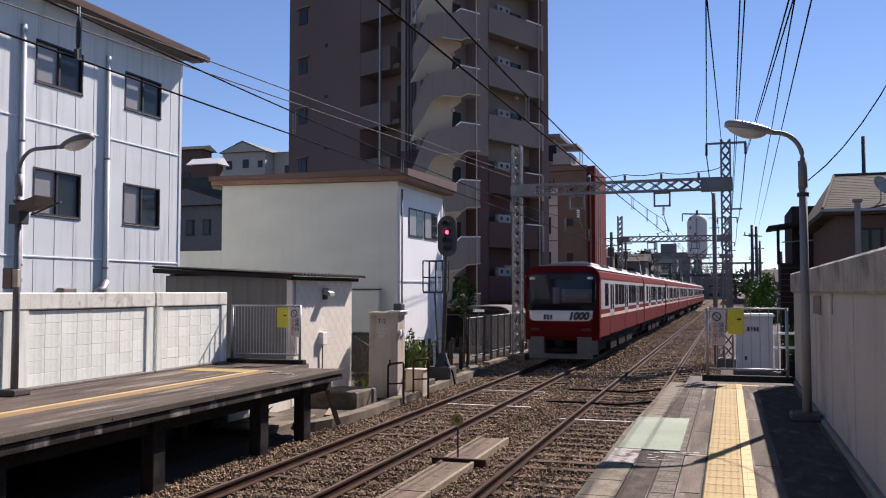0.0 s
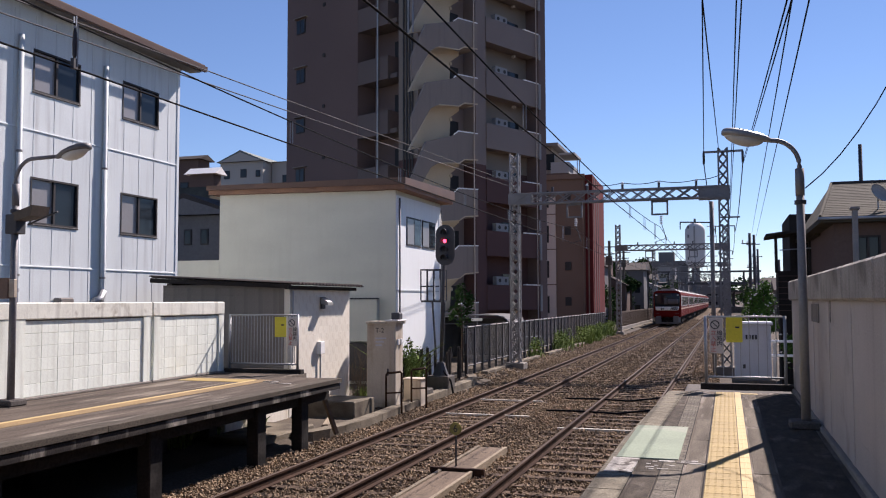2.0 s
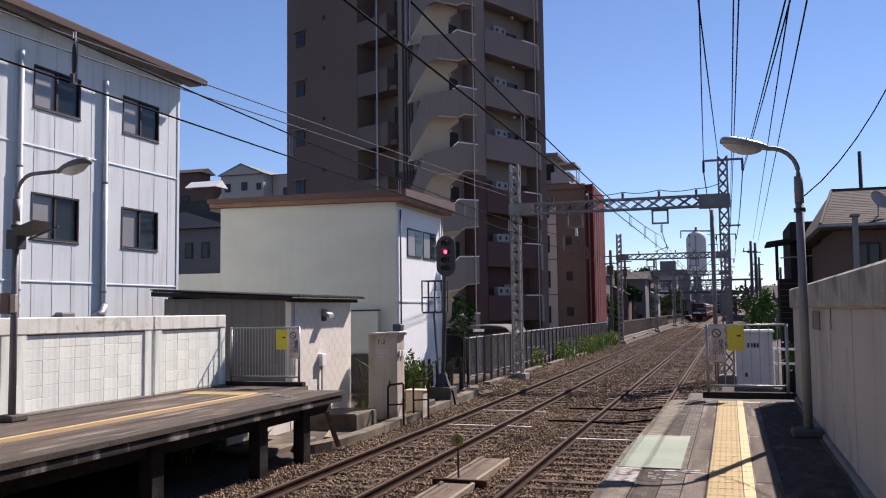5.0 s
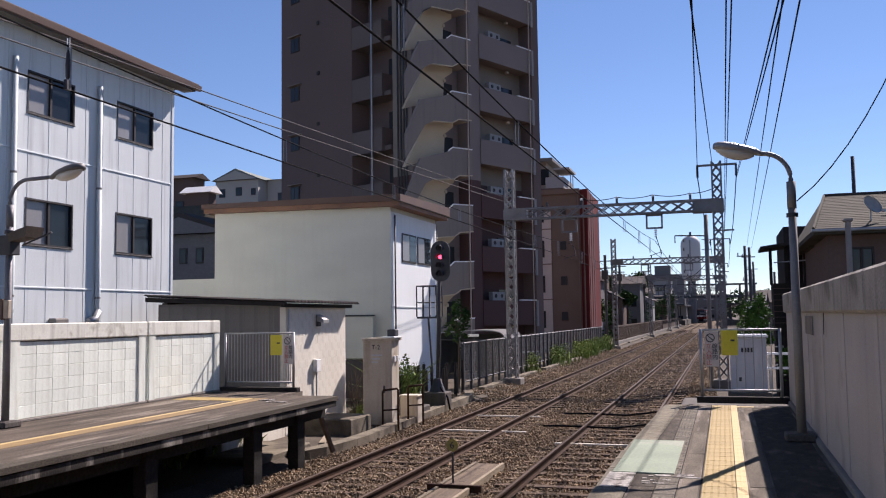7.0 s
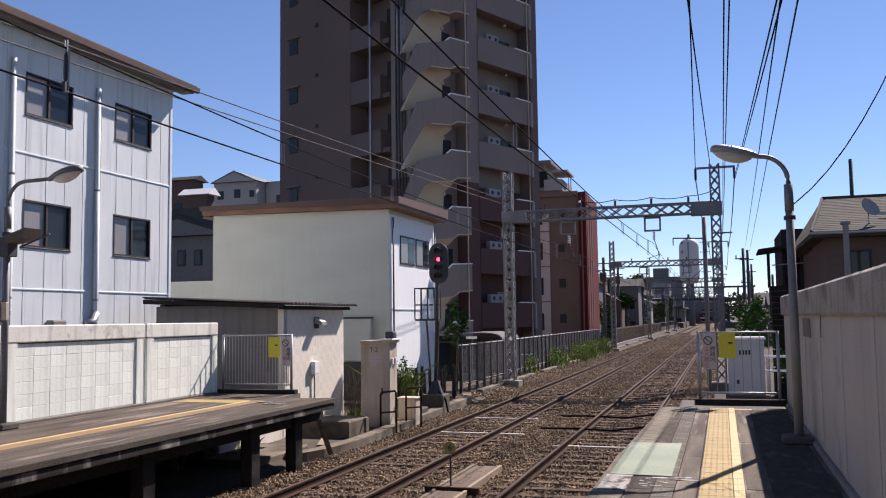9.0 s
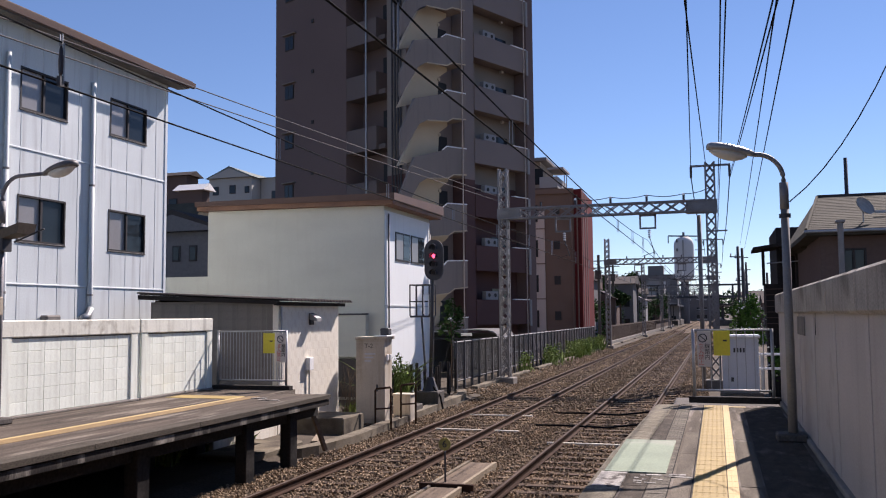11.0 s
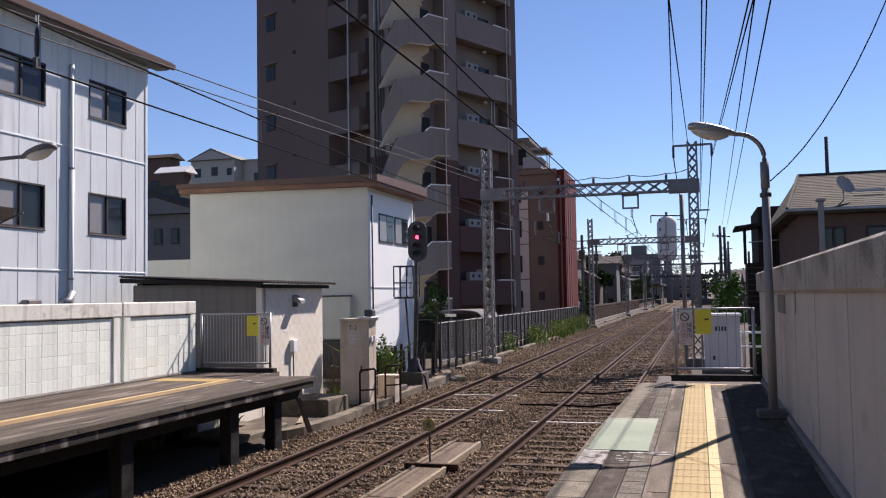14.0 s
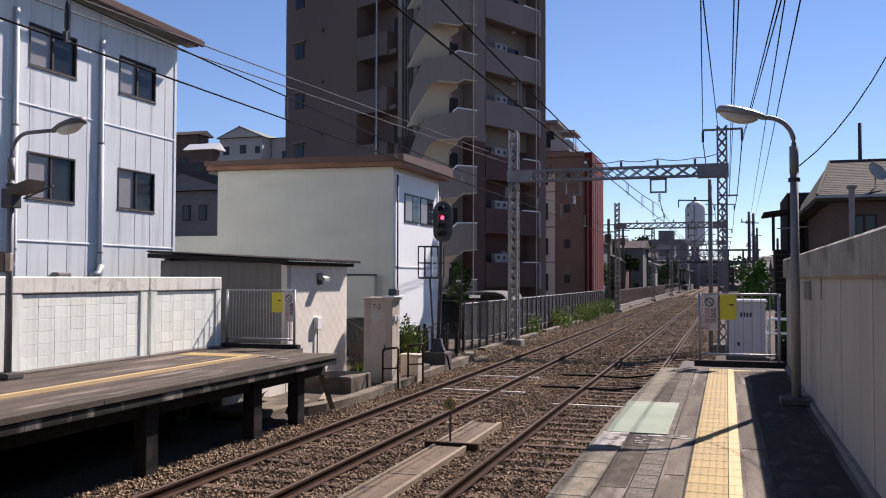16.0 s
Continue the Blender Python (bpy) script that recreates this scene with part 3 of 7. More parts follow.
def build_platform_right():
    g = Geo().prism([(-1.06, -8), (1.75, -8), (1.75, 16.15), (-0.90, 16.15), (-1.06, 10.0)], PZ - 0.2, PZ)
    g.box(-0.85, 1.75, -8, 16.1, -0.4, PZ - 0.2)
    floor = solid("platform_near", g, M_ASPHALT, "worn grey asphalt station platform with patched strips", "platform")
    g = Geo().box(-0.80, 1.6, 16.15, 18.6, -0.4, PZ - 0.10, 0.02)
    solid("platform_end", g, M_CONCRETE_DARK, "lower concrete apron beyond the platform end", "platform")
    rng = random.Random(17)
    for x0, x1, m in ((-0.862, -0.625, M_ASPHALT_DARK), (-0.425, -0.222, M_ASPHALT_PALE), (0.20, 0.40, M_ASPHALT_PALE)):
        y = 4.2
        while y < 15.6:
            ln = rng.uniform(1.1, 3.2)
            hi = min(y + ln, 16.0)
            if rng.random() < 0.8:
                part("repair_strip", Geo().box(x0 + rng.uniform(0, 0.03), x1 - rng.uniform(0, 0.03), y, hi, PZ - 0.01, PZ + rng.uniform(0.002, 0.005)), m, floor)
            y = hi + rng.uniform(0.0, 0.4)
    for x, w in ((-0.868, 0.010), (-0.630, 0.008), (-0.432, 0.008), (-0.226, 0.012)):
        part("open_joint", Geo().box(x - w / 2, x + w / 2, 4.2, 16.1, PZ - 0.01, PZ + 0.0065), M_VOID, floor, "black open joint between the paving strips")
    # dark strip that deepens the shade cast along the wall
    part("asphalt_strip", Geo().box(0.42, 0.995, 4.2, 15.8, PZ - 0.01, PZ + 0.004), M_ASPHALT_DARK, floor, "smooth asphalt strip darkened to deepen the wall's shade")
    # worn coping blocks along the edge
    me = Geo().box(0, 0.30, 0.003, 0.597, -0.16, 0.010, 0.006).mesh("coping_block", M_COPING)
    for k in range(19):
        y = 4.6 + 0.6 * k
        piece("coping_block", me, floor, (-1.165 + 0.026 * max(0.0, y - 10.0), y, PZ), -1.5 if y > 10 else 0.0)
    me = Geo().box(0, 0.19, 0.006, 0.444, -0.05, 0.006, 0.004)
    for i in range(4):
        for j in range(8):
            me.box(0.012 + 0.045 * i, 0.036 + 0.045 * i, 0.03 + 0.052 * j, 0.055 + 0.052 * j, 0.005, 0.0068)
    me = me.mesh("old_tactile_tile", M_OLD_TACTILE)
    for k in range(25):
        piece("old_tactile_tile", me, floor, (-0.62, 5.0 + 0.45 * k, PZ))
    # yellow tactile tiles with domes, and the pale inner line
    me = Geo().box(0.002, 0.298, 0.003, 0.297, -0.02, 0.006, 0.003)
    for i in range(5):
        for j in range(5):
            x, y, r = 0.03 + 0.06 * i, 0.03 + 0.06 * j, 0.015
            me.add([(x - r, y - r, 0.005), (x + r, y - r, 0.005), (x + r, y + r, 0.005), (x - r, y + r, 0.005),
                    (x - r / 2, y - r / 2, 0.0085), (x + r / 2, y - r / 2, 0.0085), (x + r / 2, y + r / 2, 0.0085), (x - r / 2, y + r / 2, 0.0085)],
                   [(4, 5, 6, 7), (0, 1, 5, 4), (1, 2, 6, 5), (2, 3, 7, 6), (3, 0, 4, 7)])
    me = me.mesh("tactile_tile", M_YELLOW)
    for k in range(38):
        piece("tactile_tile", me, floor, (-0.215, 4.7 + 0.3 * k, PZ))
    me = Geo().box(0.002, 0.098, 0.003, 0.297, -0.02, 0.007, 0.003).box(0.04, 0.06, 0.003, 0.297, 0.006, 0.009, 0.002).mesh("tactile_line_tile", M_PALE_YELLOW)
    for k in range(38):
        piece("tactile_line_tile", me, floor, (0.088, 4.7 + 0.3 * k, PZ))
    g = Geo().box(0.19, 0.46, 15.82, 15.98, PZ - 0.01, PZ + 0.005)
    part("floor_marking", g, M_PALE_YELLOW, floor, "pale line turning along the platform end")
    g = Geo().box(-1.10, -0.49, 9.15, 11.5, PZ - 0.01, PZ + 0.016, 0.004)
    part("floor_mat", g, M_GREEN, floor, "faded green painted boarding patch")
    g = Geo()
    rng = random.Random(3)
    g.box(-1.12, -0.86, 8.35, 9.12, PZ, PZ + 0.0165)
    g.box(-0.66, -0.52, 9.03, 9.1, PZ, PZ + 0.010)
    g.box(-0.50, -0.23, 8.98, 9.05, PZ, PZ + 0.009)
    g.box(-0.46, -0.30, 9.07, 9.17, PZ, PZ + 0.010)
    for _ in range(14):
        x, y = rng.uniform(-0.85, -0.55), rng.uniform(8.6, 9.1)
        g.box(x, x + rng.uniform(0.02, 0.08), y, y + rng.uniform(0.02, 0.06), PZ, PZ + 0.008)
    part("worn_marking", g, M_WHITEPAINT, floor, "scraped remains of white boarding marks")
    return floor


def build_wall_right():
    y0, y1 = -8.0, 16.85
    g = Geo().box(1.10, 1.28, y0, y1, -0.3, 2.66)
    wall = solid("wall_east", g, M_WALL_R, "tall grey rendered block wall with streaked stains", "wall")
    me = Geo().box(-0.06, 0.19, 0.004, 1.896, 0, 0.34, 0.025).mesh("wall_cap", M_EAST_CAP)
    n = 13
    step = (y1 - y0) / n
    for k in range(n):
        ob = piece("wall_cap", me, wall, (1.10, y0 + step * k, 2.64))
        ob.scale = (1, step / 1.9, 1)
    me = Geo().box(-0.008, 0.02, -0.09, 0.09, 0, 1.58, 0.004).mesh("pilaster", M_WALL_R)
    for k in range(n):
        piece("pilaster", me, wall, (1.10, y1 - 0.12 - step * k, PZ))
    g = Geo().box(1.045, 1.11, y0, y1, PZ - 0.05, PZ + 0.055, 0.012)
    part("wall_footing", g, M_CONCRETE, wall, "low stained footing along the wall")
    part("wall_plate", Geo().box(1.085, 1.1, 12.0, 13.0, 2.36, 2.60, 0.004), M_CONCRETE, wall, "grey painted-over plate")
    part("hanging_wire", Geo().path([(1.092, 10.68, 2.66), (1.09, 10.7, 2.52), (1.09, 10.71, 2.40)], 0.004, 5), M_WIRE, wall, "short dark hanging wire")
    # block courses barely proud of the joints
    g = Geo()
    rng = random.Random(8)
    for k in range(n):
        a, b = y1 - 0.12 - step * (k + 1) + 0.11, y1 - 0.12 - step * k - 0.11
        for r in range(6):
            z = PZ + 0.09 + 0.247 * r
            cols = 4
            for c in range(cols):
                lo = a + (b - a) * c / cols
                g.box(1.0985 - rng.uniform(0, 0.0008), 1.11, lo + 0.0004, lo + (b - a) / cols - 0.0004, z + 0.0004, z + 0.2466)
    part("block_courses", g, M_WALL_R, wall, "rendered concrete blocks", kind="stuff")
    return wall


def build_platform_left():
    g = Geo().box(-12.5, -7.70, -8, 16.75, PZ - 0.16, PZ)
    g.box(-12.5, -8.9, 16.75, 17.8, PZ - 0.16, PZ)
    floor = solid("platform_far", g, M_ASPHALT_L, "dark asphalt platform slab raised on posts", "platform")
    me = Geo().box(-0.30, 0, 0.002, 2.398, -0.075, 0.006, 0.004).mesh("coping_block", M_COPING_TOP)
    for k in range(9):
        piece("coping_block", me, floor, (-7.56, -4.85 + 2.4 * k, PZ))
    part("edge_ledge", Geo().box(-7.80, -7.585, -8, 16.7, PZ - 0.20, PZ - 0.092), M_COPING_L, floor, "dark ledge with pale worn patches")
    # beam and posts take the near-black tone as painted shade
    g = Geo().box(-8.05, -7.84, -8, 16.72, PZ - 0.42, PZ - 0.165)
    part("edge_beam", g, M_VOID, floor, "edge beam coloured near black for the shade under the slab")
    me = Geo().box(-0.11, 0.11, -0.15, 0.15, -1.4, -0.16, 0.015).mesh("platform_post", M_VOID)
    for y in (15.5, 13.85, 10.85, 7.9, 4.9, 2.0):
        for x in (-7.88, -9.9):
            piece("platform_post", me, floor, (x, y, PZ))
    g = Geo().bar((-7.95, 16.55, PZ - 0.2), (-7.78, 16.95, -0.1), 0.075)
    part("brace", g, M_TIMBER, floor, "slanting timber brace")
    g = Geo().box(-9.14, -9.05, -2, 15.9, PZ - 0.01, PZ + 0.006)
    part("platform_line", g, M_PALE_YELLOW, floor, "pale yellow safety line")
    g = Geo().box(-9.04, -8.75, -2, 16.0, PZ - 0.01, PZ + 0.005)
    part("tactile_strip", g, M_DULL_YELLOW, floor, "worn dull yellow tactile strip")
    g = Geo().box(-10.6, -9.1, 15.45, 16.0, PZ - 0.01, PZ + 0.0055)
    part("tactile_patch", g, M_YELLOW, floor, "yellow tactile patch across the platform end")
    g = Geo().box(-8.75, -8.45, 15.6, 15.75, PZ, PZ + 0.012).box(-8.45, -8.0, 15.3, 15.38, PZ, PZ + 0.011)
    part("worn_marking", g, M_WHITEPAINT, floor, "scraped white boarding marks")
    # added closing face; its near-black colour holds the shade below the slab
    solid("retaining_wall", Geo().box(-11.2, -10.6, -8, 16.0, -0.4, PZ - 0.16), M_VOID, "added near-black face that closes the shaded space below the platform", "wall")
    return floor


def build_wall_left():
    x = -10.78
    g = Geo().box(x - 0.14, x - 0.018, -8, 17.45, -0.4, 2.5)
    wall = solid("wall_west", g, M_WALL_WHITE, "whitewashed block wall with raised posts and coping", "wall")
    posts = [17.32, 14.98, 14.66, 11.42, 11.1, 7.9, 7.6, 4.4, 4.1]
    me = Geo().box(-0.16, 0.018, -0.11, 0.11, -1.6, 0.0, 0.012).mesh("pilaster", M_WALL_WHITE)
    for y in posts:
        piece("pilaster", me, wall, (x, y, 2.63))
    for i, (a, b) in enumerate(((17.43, 14.83), (14.81, 11.27), (11.25, 7.76), (7.74, 4.0))):
        part("wall_cap", Geo().box(x - 0.17, x + 0.03, b, a, 2.36, 2.64, 0.018), M_WALL_CAP, wall, "stained pale coping")
        part("wall_base", Geo().box(x - 0.05, x + 0.04, b, a, PZ, PZ + 0.045, 0.01), M_CONCRETE, wall, "dirty concrete plinth")
        # thin dark strip paints the coping's shadow together with grime
        part("open_joint", Geo().box(x - 0.05, x + 0.002, b + 0.24, a - 0.24, 2.34, 2.362), M_CONCRETE_DARK, wall, "dark strip for grime and shadow under the coping")
    rng = random.Random(4)
    me = Geo().box(0, 0.012, 0.002, 0.388, 0.002, 0.190, 0.003).mesh("block", M_WALL_WHITE)
    for (a, b) in ((14.87, 17.2), (11.53, 14.55), (8.01, 10.98)):
        nb = round((b - a) / 0.4)
        w = (b - a) / nb
        for r in range(6):
            for c in range(nb):
                ob = piece("block", me, wall, (x - 0.022 + rng.uniform(0, 0.003), a + c * w, PZ + 0.05 + 0.205 * r))
                ob.scale = (1, w / 0.39, 0.205 / 0.192)
    return wall


# ---- buildings ----
def window_unit(parent, axis, at, a0, a1, z0, z1, frosted=True, name="window", out=1, proud=0.03):
    """A two-leaf sliding window set into a wall at x = at (axis 'x') or y = at (axis 'y'); out: the side on which the outside lies."""
    def bx(g, p0, p1, a, b, c, d, bev=0.0):
        lo, hi = sorted((at + out * p0, at + out * p1))
        return g.box(lo, hi, a, b, c, d, bev) if axis == "x" else g.box(a, b, lo, hi, c, d, bev)
    g = Geo()
    w = 0.042
    bx(g, -0.10, proud, a0, a1, z0, z0 + w), bx(g, -0.10, proud, a0, a1, z1 - w, z1)
    bx(g, -0.10, proud, a0, a0 + w, z0 + w, z1 - w), bx(g, -0.10, proud, a1 - w, a1, z0 + w, z1 - w)
    mid = (a0 + a1) / 2
    bx(g, -0.06, -0.01, mid - 0.03, mid + 0.03, z0 + w, z1 - w)
    win = part(name, g, M_ALU, parent, "dark aluminium sliding window")
    part("pane", bx(Geo(), -0.075, -0.062, a0 + w, mid - 0.03, z0 + w, z1 - w), M_PANE_FROST if frosted in (True, 0) and frosted is not False else M_PANE, win)
    part("pane", bx(Geo(), -0.055, -0.042, mid + 0.03, a1 - w, z0 + w, z1 - w), M_PANE, win)
    part("sill", bx(Geo(), -0.02, proud + 0.012, a0 - 0.01, a1 + 0.01, z0 - 0.03, z0, 0.006), M_ALU, win)
    return win


def build_left_building():
    X, Y0, Y1, Z1 = -14.5, -6.0, 21.0, 9.3
    root = thing("apartment_block", "three-storey block clad in pale blue-grey metal siding", "building", (-18, 8, -0.3))
    wins = [(a, a + 1.5, z, z + h) for a in (15.55, 18.58, 11.0, 8.0) for z, h in ((7.3, 0.96), (4.36, 1.04))]
    body = part("wall", slab_wall(Geo(), "x", X, 0.2, Y0, Y1, -0.4, Z1, wins), M_SIDING, root, "pale metal siding wall", weld=True)
    for a in ((-22, X - 0.2, Y1 - 0.2, Y1), (-22, -21.8, Y0, Y1 - 0.2), (-21.8, X - 0.2, Y0, Y0 + 0.2)):
        part("wall", Geo().box(*a, -0.4, Z1), M_SIDING, root)
    part("inner_floor", Geo().box(-21.8, X - 0.21, Y0 + 0.2, Y1 - 0.2, 6.2, 6.3).box(-15.6, -15.5, Y0 + 0.2, Y1 - 0.2, -0.3, 9.0), M_DARK, root, "dim interior")
    for (a, b, z0, z1) in wins:
        window_unit(root, "x", X, a, b, z0, z1, frosted=True, proud=0.012)
    # vertical joints between the sheets
    g = Geo()
    y = Y0 + 0.2
    k = 0
    while y < Y1 - 0.1:
        for z0, z1 in ((-0.3, 3.40), (3.48, 6.40), (6.48, Z1 - 0.3)):
            seg = [(z0, z1)]
            for (a, b, c, d) in wins:
                if a - 0.02 < y < b + 0.02:
                    seg = [s for p, q in seg for s in ((p, min(q, c - 0.05)), (max(p, d), q)) if s[1] - s[0] > 0.05]
            for p, q in seg:
                g.box(X - 0.002, X + 0.006, y - 0.006, y + 0.006, p, q)
        y += 0.60 + 0.012 * ((k * 7) % 3)
        k += 1
    part("sheet_joints", g, M_SEAM, root, "narrow upright sheet joints", kind="stuff")
    part("drip_edge", Geo().box(X, X + 0.018, Y0, Y1 + 0.015, 3.41, 3.445, 0.005), M_WHITELINE, root, "white floor-line flashing")
    part("drip_edge", Geo().box(X, X + 0.018, Y0, Y1 + 0.015, 6.41, 6.445, 0.005), M_WHITELINE, root, "white floor-line flashing")
    part("corner_trim", Geo().box(X - 0.1, X + 0.02, Y1 - 0.1, Y1 + 0.02, -0.4, Z1 - 0.1, 0.01), M_WHITELINE, root, "white corner trim")
    # eaves
    prof = [(-22.6, 9.7), (-14.08, 9.24), (-14.08, 9.37), (-22.6, 9.9)]
    part("roof", Geo().extrude([(x, z + 0.02) for x, z in prof], "y", Y0 - 0.4, Y1 + 0.62), M_BROWN_METAL, root, "brown sheet-metal roof edge")
    part("soffit", Geo().box(X, -14.12, Y0, Y1 + 0.5, 9.16, 9.23), M_CONCRETE, root, "pale soffit")
    part("gutter", Geo().extrude([(-14.07, 9.17), (-13.98, 9.17), (-13.96, 9.31), (-13.99, 9.31), (-14.01, 9.2), (-14.07, 9.2)], "y", Y0, Y1 + 0.58),
         M_BROWN_METAL, root, "brown roof gutter")
    part("vent_hood", Geo().box(X, X + 0.22, 16.3, 16.75, 2.55, 2.74, 0.03), M_CONCRETE, root, "small pale vent hood")
    part("pipe_elbow", Geo().path([(X + 0.1, 17.88, 2.9), (X + 0.12, 17.75, 2.72), (X + 0.2, 17.45, 2.66)], 0.09, 10), M_STEEL, root, "grey pipe elbow", smooth=True)
    for y in (15.14, 17.88, 11.9):
        pipe = part("downpipe", Geo().rod((X + 0.062, y, 0.3), (X + 0.062, y, 8.45), 0.056, n=12), M_SEAM, root, "pale downpipe", smooth=True)
        part("pipe_sleeve", Geo().rod((X + 0.066, y, 0.4), (X + 0.066, y, 5.9), 0.064, n=12), M_SEAM, pipe, "wider lower pipe length", smooth=True)
        for z in (3.2, 5.87):
            part("pipe_clip", Geo().rod((X + 0.066, y, z), (X + 0.066, y, z + 0.05), 0.069, n=12), M_POLE, pipe)
    return root


def build_hut():
    x0, x1, y0, y1 = -13.5, -9.95, 19.0, 22.5
    root = thing("relay_hut", "low concrete-block hut with a corrugated roof beside the platform", "hut", (-11.5, 20.4, -0.3))
    # front gets a darker grey than the sunlit side, shade put into its colour
    part("wall", Geo().box(x0, x1 - 0.15, y0, y0 + 0.15, -0.4, 3.05), M_CONCRETE, root, "stained front wall, greyed for its shade")
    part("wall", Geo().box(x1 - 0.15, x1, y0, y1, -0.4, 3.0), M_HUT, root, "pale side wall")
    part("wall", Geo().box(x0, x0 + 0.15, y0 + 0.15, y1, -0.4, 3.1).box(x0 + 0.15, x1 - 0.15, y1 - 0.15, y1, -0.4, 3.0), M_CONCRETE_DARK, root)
    me = Geo().box(0, 0.006, 0.001, 0.384, 0.001, 0.191, 0.001).mesh("block", M_HUT)
    for r in range(16):
        for c in range(10):
            y = y0 + 0.385 * c - (0.19 if r % 2 else 0)
            if y >= y0 - 0.01 and y + 0.38 <= y1 + 0.02:
                piece("block", me, root, (x1 - 0.003 + 11.5, y - 20.4, -0.1 + 0.192 * r + 0.3))
    me = Geo().box(0.002, 0.397, -0.006, 0, 0.002, 0.190, 0.002).mesh("block", M_CONCRETE)
    for r in range(8):
        for c in range(8):
            piece("block", me, root, (x0 + 0.05 + 0.4 * c + 11.5, y0 + 0.003 - 20.4, 1.45 + 0.192 * r + 0.3))
    # corrugated sheets: the waves run down the slope and show along the eaves
    pts_n = 110
    ya, yb = y0 - 0.18, y1 + 0.3
    xl, xr = x0 - 0.3, x1 + 0.30
    g = Geo()
    for i in range(pts_n + 1):
        y = ya + (yb - ya) * i / pts_n
        wv = 0.03 * math.sin(2 * math.pi * (y - ya) / 0.19)
        for x, z in ((xl, 3.27), (xr, 3.06)):
            g.v += [(x, y, z + wv + 0.012), (x, y, z + wv)]
    for i in range(pts_n):
        a, b = i * 4, i * 4 + 4
        g.f += [(a, a + 2, b + 2, b), (a + 1, b + 1, b + 3, a + 3), (a, b, b + 1, a + 1), (a + 2, a + 3, b + 3, b + 2)]
    part("roof_sheet", g, M_ROOF_DARK, root, "dark corrugated roof sheet", smooth=True)
    part("fascia", Geo().extrude([(xl + 0.02, 3.12), (xr - 0.2, 2.95), (xr - 0.2, 3.05), (xl + 0.02, 3.235)], "y", y0 - 0.16, y0 - 0.12), M_BLACK_TIMBER, root, "dark fascia board")
    part("purlin", Geo().box(x1 + 0.02, x1 + 0.10, y0 - 0.3, y1 + 0.25, 2.93, 3.02), M_BLACK_TIMBER, root)
    # lamp over the side door
    lamp = part("wall_lamp", Geo().box(x1, x1 + 0.06, 20.65, 20.85, 2.45, 2.75, 0.01), M_STEEL_DARK, root, "bulkhead lamp")
    part("shade", Geo().extrude([(x1 + 0.05, 2.74), (x1 + 0.24, 2.62), (x1 + 0.24, 2.54), (x1 + 0.05, 2.58)], "y", 20.6, 20.9), M_LAMP_HOOD, lamp, "white lamp shade")
    part("conduit", Geo().rod((x1 + 0.03, 19.1, 1.1), (x1 + 0.03, 19.1, 2.9), 0.02), M_STEEL, root, "grey conduit")
    part("meter_box", Geo().box(x1, x1 + 0.12, 20.45, 20.7, 1.3, 1.62, 0.015), M_WHITE_WALL, root, "small white meter box")
    part("conduit", Geo().rod((x1 + 0.05, 20.57, 0.2), (x1 + 0.05, 20.57, 1.3), 0.022), M_STEEL, root)
    return root


